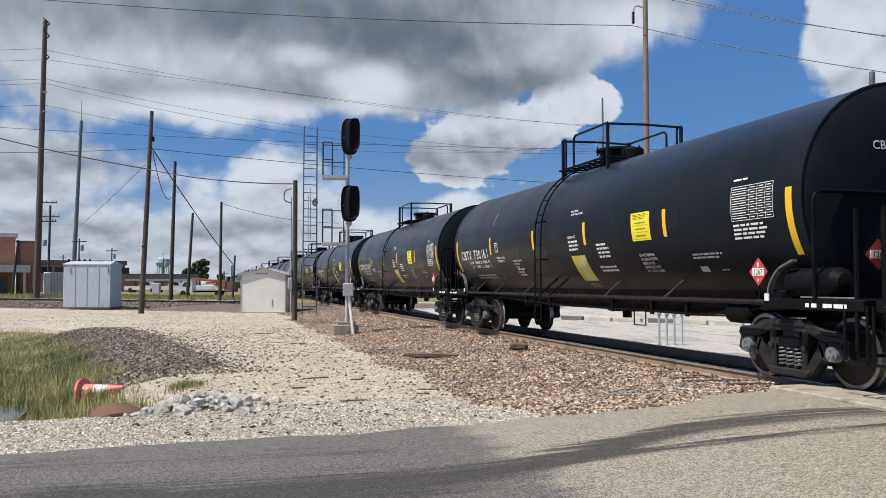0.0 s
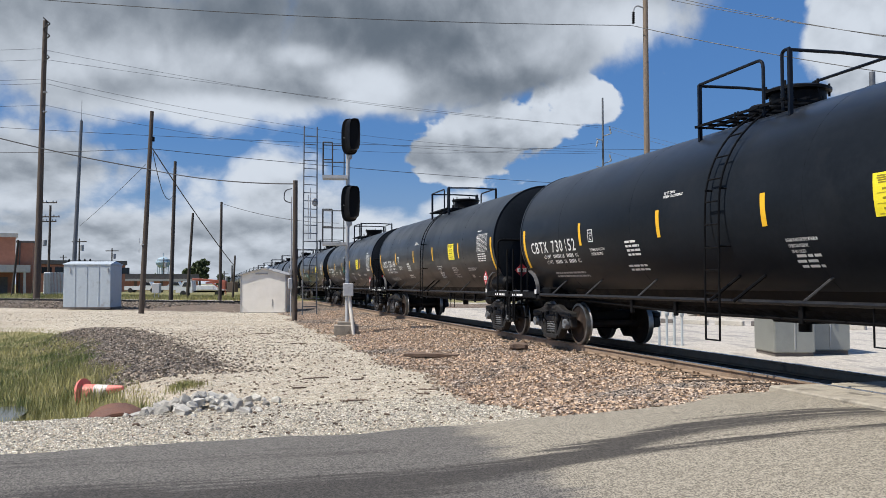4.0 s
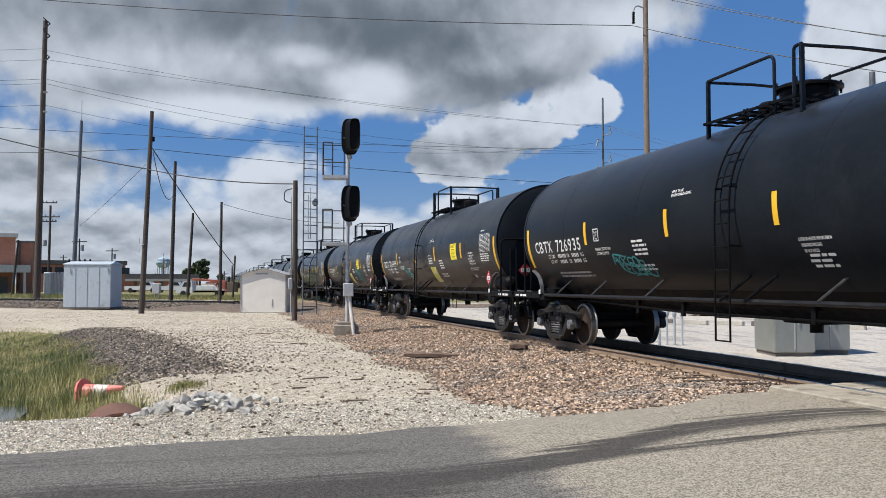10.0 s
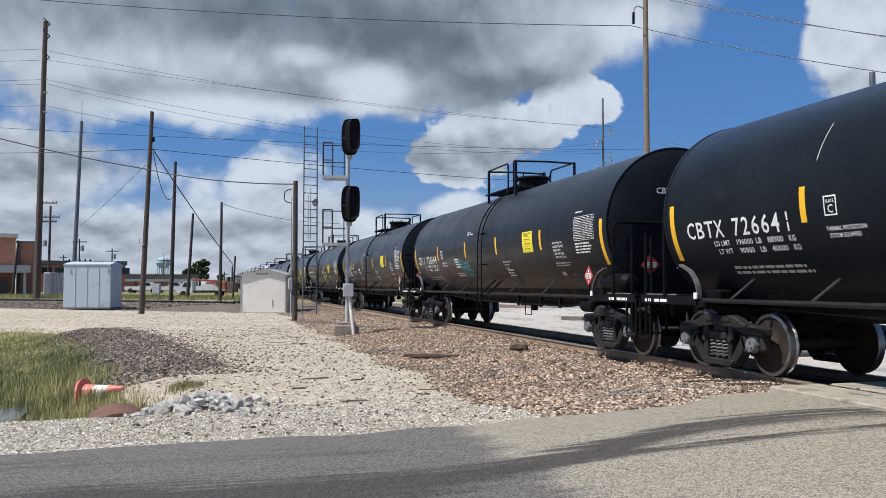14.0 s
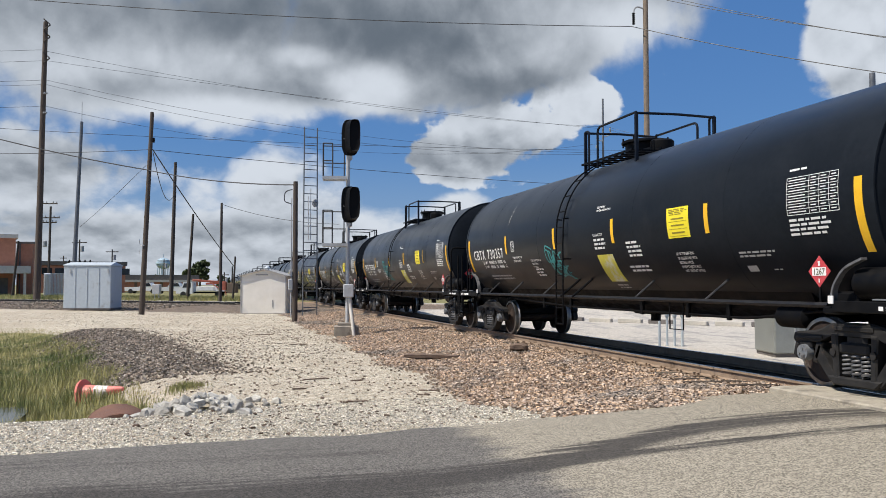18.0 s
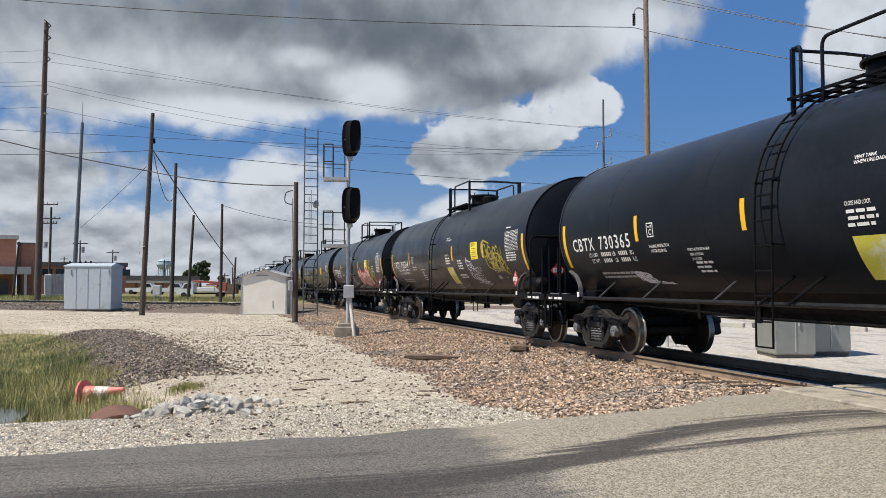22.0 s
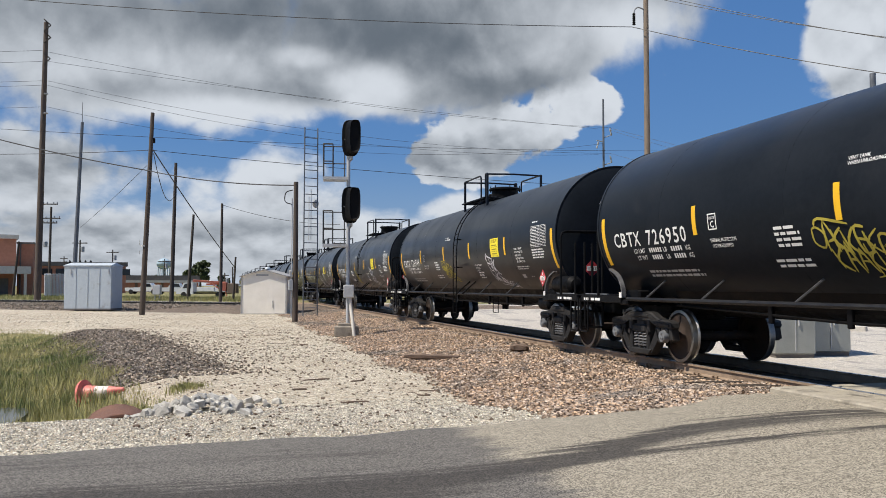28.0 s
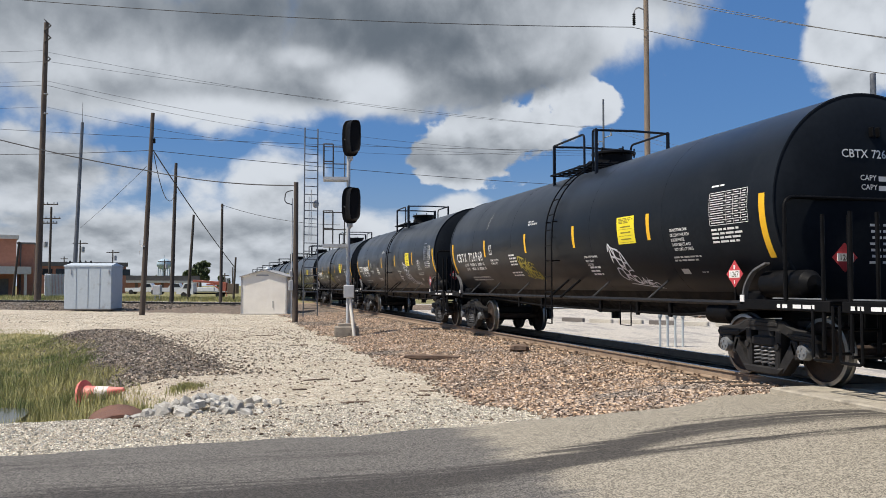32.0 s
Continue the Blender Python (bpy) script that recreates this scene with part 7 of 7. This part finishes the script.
# ---------- litter and stones of the foreground ----------
def stone_mesh(seed, flat=0.75):
    """An angular broken stone: a skewed block with two corners struck off."""
    rnd = random.Random(seed)
    pts = [Vector((x * rnd.uniform(0.55, 1.2), y * rnd.uniform(0.45, 1.0), z * rnd.uniform(0.5, 1.0) * flat)) for x in (-1, 1) for y in (-1, 1) for z in (-1, 1)]
    pts += [Vector((rnd.uniform(-0.3, 0.3), rnd.uniform(-0.3, 0.3), rnd.uniform(0.95, 1.35) * flat)), Vector((rnd.uniform(0.9, 1.4), rnd.uniform(-0.3, 0.3), 0)),
            Vector((rnd.uniform(-0.2, 0.2), rnd.uniform(0.8, 1.2), 0.1)), Vector((-rnd.uniform(0.9, 1.3), rnd.uniform(-0.3, 0.3), 0.1))]
    faces = [(1, 8, 3), (3, 8, 7), (7, 8, 5), (5, 8, 1), (4, 9, 5), (5, 9, 7), (7, 9, 6), (6, 9, 4), (2, 10, 3), (3, 10, 7), (7, 10, 6), (6, 10, 2),
             (0, 1, 11), (1, 3, 11), (3, 2, 11), (2, 0, 11), (0, 4, 5), (0, 5, 1), (0, 2, 6), (0, 6, 4)]
    faces = [(f[0], f[2], f[1]) if f in ((1, 8, 3), (3, 8, 7), (7, 8, 5), (5, 8, 1)) else f for f in faces]
    return pts, faces


def scatter(name, places, lo, hi, mat, label, category, sink=0.35, flat=0.75):
    """Thousands of loose stones as one body of stuff."""
    rnd = np.random.RandomState(len(places))
    kinds = [stone_mesh(i, flat) for i in range(7)]
    verts, faces, n = [], [], 0
    tri = np.array(kinds[0][1])
    for i, (x, y) in enumerate(places):
        base = np.array([tuple(p) for p in kinds[i % 7][0]])
        a, s = rnd.uniform(0, 6.28), lo + (hi - lo) * rnd.rand() ** 1.6
        t = rnd.uniform(-1.0, 1.0)
        c, q = math.cos(a), math.sin(a)
        rot = np.array(((c, -q, 0), (q, c, 0), (0, 0, 1))) @ np.array(((1, 0, 0), (0, math.cos(t), -math.sin(t)), (0, math.sin(t), math.cos(t))))
        verts.append(base @ rot.T * s + np.array((x, y, height(x, y) + s * sink * rnd.uniform(0.2, 1.6))))
        faces.append(tri + n)
        n += 12
    v, f = np.concatenate(verts), np.concatenate(faces)
    me = bpy.data.meshes.new(name)
    me.vertices.add(len(v))
    me.vertices.foreach_set("co", v.ravel())
    me.loops.add(len(f) * 3)
    me.loops.foreach_set("vertex_index", f.ravel().astype(np.int32))
    me.polygons.add(len(f))
    me.polygons.foreach_set("loop_start", np.arange(0, len(f) * 3, 3, dtype=np.int32))
    me.update()
    me.validate()
    me.materials.append(mat)
    tagged(new(name, me), label, category, kind="stuff")


def build_stones():
    rnd = random.Random(12)
    spots = []
    while len(spots) < 54000:
        x = -9.1 - 46 * rnd.random() ** 1.75
        y = rnd.uniform(-5.6, -0.86)
        if ballast_share(x, y) > rnd.uniform(0.2, 0.9) and x < road_edge(y) + rnd.uniform(-0.5, 0.62) ** 3:
            spots.append((x, y))
    scatter("ballast_stones", spots, 0.012, 0.030, stone_ballast, "loose brown and pinkish ballast stones beside the rails", "ballast")
    spots = []
    while len(spots) < 46000:
        x = -9.0 - (3.6 * rnd.random() ** 1.2 if rnd.random() < 0.62 else 16 * rnd.random())
        y = rnd.uniform(-13.5, -3.6)
        if x < road_edge(y) + rnd.uniform(-0.1, 0.25) ** 3 and pit(x, y) < 0.3 and ballast_share(x, y) < rnd.random():
            spots.append((x, y))
    scatter("gravel_stones", spots, 0.0035, 0.012, stone_white, "loose pale crushed limestone on the lot", "gravel", 0.3)
    spots = []
    while len(spots) < 15000:
        x = rnd.uniform(-36, -17.2)
        y = pit_edge(x) + 0.6 + rnd.gauss(0, 0.95)
        spots.append((x, y))
    scatter("dark_chippings", spots, 0.010, 0.032, stone_dark, "dark brown-grey stone chippings on the ditch slope", "gravel")
    spots = []
    while len(spots) < 5200:
        x, y = rnd.uniform(-34, -9.4), rnd.uniform(-10, -0.9)
        if pit(x, y) < 0.15 and x < road_edge(y):
            spots.append((x, y))
    scatter("bark_litter", spots, 0.006, 0.027, old_wood, "small dark splinters and clods on the gravel", "debris", 0.3, 0.4)
    spots = []
    while len(spots) < 5200:
        d, b = 20 + 38 * rnd.random(), rnd.uniform(-0.23, 0.14)
        x, y = EYE.x - d * math.cos(b), EYE.y + d * math.sin(b)
        if pit(x, y) < 0.1 and ballast_share(x, y) < rnd.random() and second_distance(x, y) < -9.5:
            spots.append((x, y))
    scatter("lot_stones", spots, 0.010, 0.030, stone_lot, "coarse tan and grey stones over the gravel lot", "gravel", 0.25, 0.6)
    spots = []
    side = Vector((-SECOND_WAY.y, SECOND_WAY.x, 0))
    while len(spots) < 12000:
        p = SECOND_A + SECOND_WAY * rnd.uniform(-25, 27) + side * (rnd.uniform(-10.5, 3.5) if rnd.random() < 0.8 else rnd.gauss(-1.5, 1.0))
        spots.append((p.x, p.y))
    scatter("crossing_ballast", spots, 0.03, 0.075, stone_dark, "dark brown ballast of the crossing railway line", "ballast", 0.3)


def build_grass():
    rnd = random.Random(5)
    v, f = [], []
    count = 0
    while count < 38000:
        x = -13.0 - 28 * rnd.random() ** 1.4
        y = pit_edge(x) + 0.4 - abs(rnd.gauss(0, 4.0))
        p = pit(x, y)
        if p < 0.2 or rnd.random() > 0.35 + p or y < -26:
            continue
        if (x + 16.6) ** 2 / 1.8 + (y + 12.8) ** 2 / 0.85 < 1:
            continue
        count += 1
        if count % 60 == 0:
            x, y, p = -15.2 + rnd.gauss(0, 0.20), -9.2 + rnd.gauss(0, 0.16), 0.3
        tall_here = 0.08 + 0.36 * step(0.2, 0.65, p) * (0.4 + 0.6 * abs(noise.noise(Vector((x * 0.7, y * 0.7, 1))) * 2)) * rnd.uniform(0.5, 1.2) * (0.35 + 0.65 * step(-27, -20, x))
        z = height(x, y) - 0.02
        a = rnd.uniform(0, 6.28)
        w = rnd.uniform(0.004, 0.009)
        lean = rnd.uniform(0.05, 0.5) * tall_here
        b = rnd.uniform(0, 6.28)
        dx, dy = math.cos(a) * w, math.sin(a) * w
        lx, ly = math.cos(b) * lean, math.sin(b) * lean
        n = len(v)
        v += [(x - dx, y - dy, z), (x + dx, y + dy, z), (x + dx * 0.7 + lx * 0.35, y + dy * 0.7 + ly * 0.35, z + tall_here * 0.6), (x - dx * 0.7 + lx * 0.35, y - dy * 0.7 + ly * 0.35, z + tall_here * 0.6), (x + lx, y + ly, z + tall_here)]
        f += [(n, n + 1, n + 2, n + 3), (n + 3, n + 2, n + 4)]
    me = bpy.data.meshes.new("ditch_grass")
    me.from_pydata(v, [], f)
    me.materials.append(grass_blade)
    tagged(new("ditch_grass", me), "tall green and straw-coloured ditch grass", "grass", kind="stuff")
    v, f = [], []
    for _ in range(9000):
        c = rnd.uniform(4.5, 17)
        along = rnd.uniform(-45, 24)
        p = SECOND_A + SECOND_WAY * along + Vector((-SECOND_WAY.y, SECOND_WAY.x, 0)) * c
        z = height(p.x, p.y)
        w, t = 0.05, rnd.uniform(0.15, 0.42)
        lx, n = rnd.uniform(-0.15, 0.15), len(v)
        v += [(p.x, p.y - w, z), (p.x, p.y + w, z), (p.x + lx, p.y + lx, z + t)]
        f.append((n, n + 1, n + 2))
    me = bpy.data.meshes.new("verge_grass")
    me.from_pydata(v, [], f)
    me.materials.append(grass_blade)
    tagged(new("verge_grass", me), "rough green verge grass beyond the crossing line", "grass", kind="stuff")


def rough_plank(name, x, y, size, turn, label, category, mat=None, tilt=(0, 0), jag=0.12, lift=0.0):
    """A splintered piece of timber lying on the ground."""
    rnd = random.Random(int(abs(x * 100)))
    l, w, h = size
    s = Shape()
    n, ring = 7, 6
    for i in range(n):
        u = i / (n - 1)
        k = 1 if 0 < i < n - 1 else 0.6
        for j in range(ring):
            a = 2 * math.pi * j / ring + 0.5
            s.v.append(((u - 0.5) * l + rnd.uniform(-jag, jag) * l * 0.2 * (k < 1), math.cos(a) * w / 2 * k * rnd.uniform(0.75, 1.2), h / 2 + math.sin(a) * h / 2 * k * rnd.uniform(0.75, 1.2)))
    for i in range(n - 1):
        s.f += [(i * ring + j, i * ring + (j + 1) % ring, (i + 1) * ring + (j + 1) % ring, (i + 1) * ring + j) for j in range(ring)]
    s.f += [tuple(range(ring - 1, -1, -1)), tuple(range((n - 1) * ring, n * ring))]
    s.m = [0] * len(s.f)
    ob = part(name, s, mat or old_wood, None, at=pose(x, y, height(x, y) - 0.01 + lift, tilt[0], tilt[1], turn))
    tagged(ob, label, category)
    return ob


def build_litter():
    rough_plank("broken_tie", -18.8, -3.9, (1.30, 0.25, 0.13), 62, "splintered brown piece of old railway tie", "wood debris", lift=0.02)
    rough_plank("wood_plank", -17.6, -3.6, (0.62, 0.10, 0.04), 80, "thin broken brown plank on the gravel", "wood debris")
    rough_plank("wood_plank", -18.6, -4.25, (0.5, 0.12, 0.04), 95, "flat rotten brown plank half buried", "wood debris")
    rough_plank("tie_block", -18.5, -1.86, (0.42, 0.24, 0.19), 74, "short dark block of sawn railway tie", "wood debris", lift=0.02)
    for x, y, l, t in ((-12.0, -1.32, 1.0, 78), (-11.1, -1.48, 1.4, 75), (-10.35, -1.42, 1.1, 82)):
        rough_plank("tie_end", x, y, (l * 0.72, 0.11, 0.06), t, "rotten dark tie end sticking out of the ballast", "wood debris", rotten_wood, lift=0.0)
    for x, y, l, t in ((-12.55, -6.65, 0.34, 60), (-15.6, -6.9, 0.5, 84), (-15.3, -6.2, 0.28, 95), (-14.2, -7.35, 0.24, 70), (-13.6, -5.3, 0.3, 40), (-13.4, -4.7, 0.26, 20), (-14.4, -4.3, 0.6, 110),
                        (-12.2, -4.0, 0.34, 70), (-11.6, -5.1, 0.16, 30), (-13.1, -5.55, 0.14, 10), (-10.9, -2.2, 0.7, 78), (-11.6, -1.75, 0.9, 84), (-10.4, -1.9, 0.4, 60), (-16.8, -2.9, 0.45, 50), (-21.5, -5.0, 0.5, 30), (-25.0, -6.3, 0.5, 75), (-30, -7.0, 0.6, 60), (-17.5, -8.0, 0.22, 120)):
        rough_plank("stick", x, y, (l, 0.045, 0.035), t + 20, "thin dark splintered stick on the ground", "stick")
    for x, y, s in ((-11.75, -5.05, 0.13), (-13.05, -5.45, 0.10), (-10.6, -6.6, 0.08), (-12.0, -7.6, 0.06), (-11.2, -4.3, 0.09), (-10.5, -9.6, 0.09), (-12.8, -3.6, 0.10)):
        rough_plank("dark_clod", x, y, (s, s * 0.7, s * 0.5), 30, "small dark clod lying on the gravel", "debris")
    # the fallen cone
    x, y = -16.75, -11.03
    cone = thing("traffic_cone", "faded orange traffic cone lying in the grass", "traffic cone", pose(x, y, height(x, y) + 0.15, 0, 80, 66) @ Matrix.Scale(1.0, 4))
    part("base", Shape().lathe([(0, 0.01), (0, 0.28), (0.05, 0.29), (0.06, 0.20)], (0, 0, 0), (0, 0, 1), 20), cone_orange, cone)
    part("body", Shape().lathe([(0.05, 0.19), (0.28, 0.14)], (0, 0, 0), (0, 0, 1), 20), cone_orange, cone)
    part("collar", Shape().lathe([(0.28, 0.141), (0.52, 0.095)], (0, 0, 0), (0, 0, 1), 20), cone_white, cone, "worn white reflective collar")
    part("tip", Shape().lathe([(0.52, 0.094), (0.78, 0.04), (0.80, 0.03), (0.80, 0.001)], (0, 0, 0), (0, 0, 1), 20), cone_orange, cone)
    # the culvert's mouth
    x, y = -12.75, -10.02
    pipe = thing("culvert_pipe", "rusty brown steel culvert pipe end in the bank", "pipe", pose(x, y, height(x, y) - 0.31, 0, 0, 8))
    half = Shape()
    for k, r in ((0, 0.57), (1, 0.54)):
        pts = [(yy, r * math.cos(a), r * math.sin(a)) for yy in (-0.55, 0.55) for a in np.linspace(0, math.pi, 17)]
        faces = [(i, i + 1, 18 + i, 17 + i) if k == 0 else (17 + i, 18 + i, i + 1, i) for i in range(16)]
        half.add(pts, faces)
    part("pipe_wall", half, rust_pipe, pipe)
    part("earth_fill", Shape().add([(0.5, 0.55 * math.cos(a), 0.55 * math.sin(a)) for a in np.linspace(0, math.pi, 17)], [tuple(range(17))]), rust_pipe, pipe, smooth=0)
    part("rim", Shape().tube([(0.55, 0.555 * math.cos(a), 0.555 * math.sin(a)) for a in np.linspace(0, math.pi, 17)], 0.03, 6), rust_pipe, pipe)
    # heap of broken stone
    rnd = random.Random(8)
    heap = thing("rubble_heap", "heap of grey broken concrete and limestone chunks", "rubble", pose(-12.45, -8.98, height(-12.45, -8.98)))
    for i in range(150):
        dx, dy = rnd.gauss(0, 0.40), rnd.gauss(0, 0.46)
        pts, faces = stone_mesh(100 + i, 0.7)
        s = 0.03 + 0.065 * rnd.random() ** 1.5
        gx, gy = -12.45 + dx, -8.98 + dy
        m = pose(dx, dy, height(gx, gy) - height(-12.45, -8.98) + s * 0.35 + max(0, 0.16 - 0.22 * math.hypot(dx, dy)), rnd.uniform(-40, 40), rnd.uniform(-40, 40), rnd.uniform(0, 360))
        part("chunk", Shape().add([p * s for p in pts], faces), rock_grey, heap, at=m, smooth=0)
    # standing water
    s = Shape()
    ring = [(-16.6 + 1.4 * math.cos(a) * (1 + 0.15 * math.sin(3 * a)), -12.8 + 0.95 * math.sin(a) * (1 + 0.2 * math.cos(2 * a)), -1.02) for a in np.linspace(0, 2 * math.pi, 28, endpoint=False)]
    s.add(ring, [tuple(range(28))])
    tagged(new("water", s.mesh("water", pond, smooth=0)), "shallow dark puddle in the ditch", "water", kind="structure")


fit_poles()
string_wires()
build_brick_building()
build_far()
pickup(254, 146, 75, car_white, "pickup_truck", "white pickup truck parked beyond the tracks")
pickup(303, 142, 80, car_white, "pickup_truck", "white crew pickup parked beside the poles")
crane_truck()
build_far_lot()
build_litter()
build_grass()
build_stones()
tagged(part("relay_box", Shape().box((0, 0, 1.05), (0.7, 0.5, 0.9), bevel=0.03).tube([(-0.2, 0, -0.2), (-0.2, 0, 0.62)], 0.05, 8).tube([(0.2, 0, -0.2), (0.2, 0, 0.62)], 0.05, 8), mast_grey, None,
            at=pose(*sight(278, HORIZON, 82)[:2], -0.1, 0, 0, 72)), "small grey relay box on two legs", "utility box")


# ---------- what moves ----------
def motions():
    """The train rolls by, gaining a little speed, and its wheels turn."""
    times = sorted([float(t) for t in range(0, 33, 2) if t != 2] + [at + d / FPS for at in (2.0, 9.0) for d in range(-4, 5)])
    for n, car in TRAIN.items():
        walk(car, [(t, pose(car_x(n, t), 0, 0)) for t in times])
    wheels = [o for car in TRAIN.values() for o in car.children_recursive if o.name.startswith("wheelset")]
    turns = [i / FPS for i in range(32 * FPS + 1)]
    walk(wheels[0], [(t, Matrix.Rotation((way_gone(t) / 0.4575) % (2 * math.pi), 4, "Y")) for t in turns])
    keys = wheels[0].animation_data
    for w in wheels[1:]:
        w.rotation_mode = "QUATERNION"
        own = w.animation_data_create()
        own.action, own.action_slot = keys.action, keys.action_slot


motions()
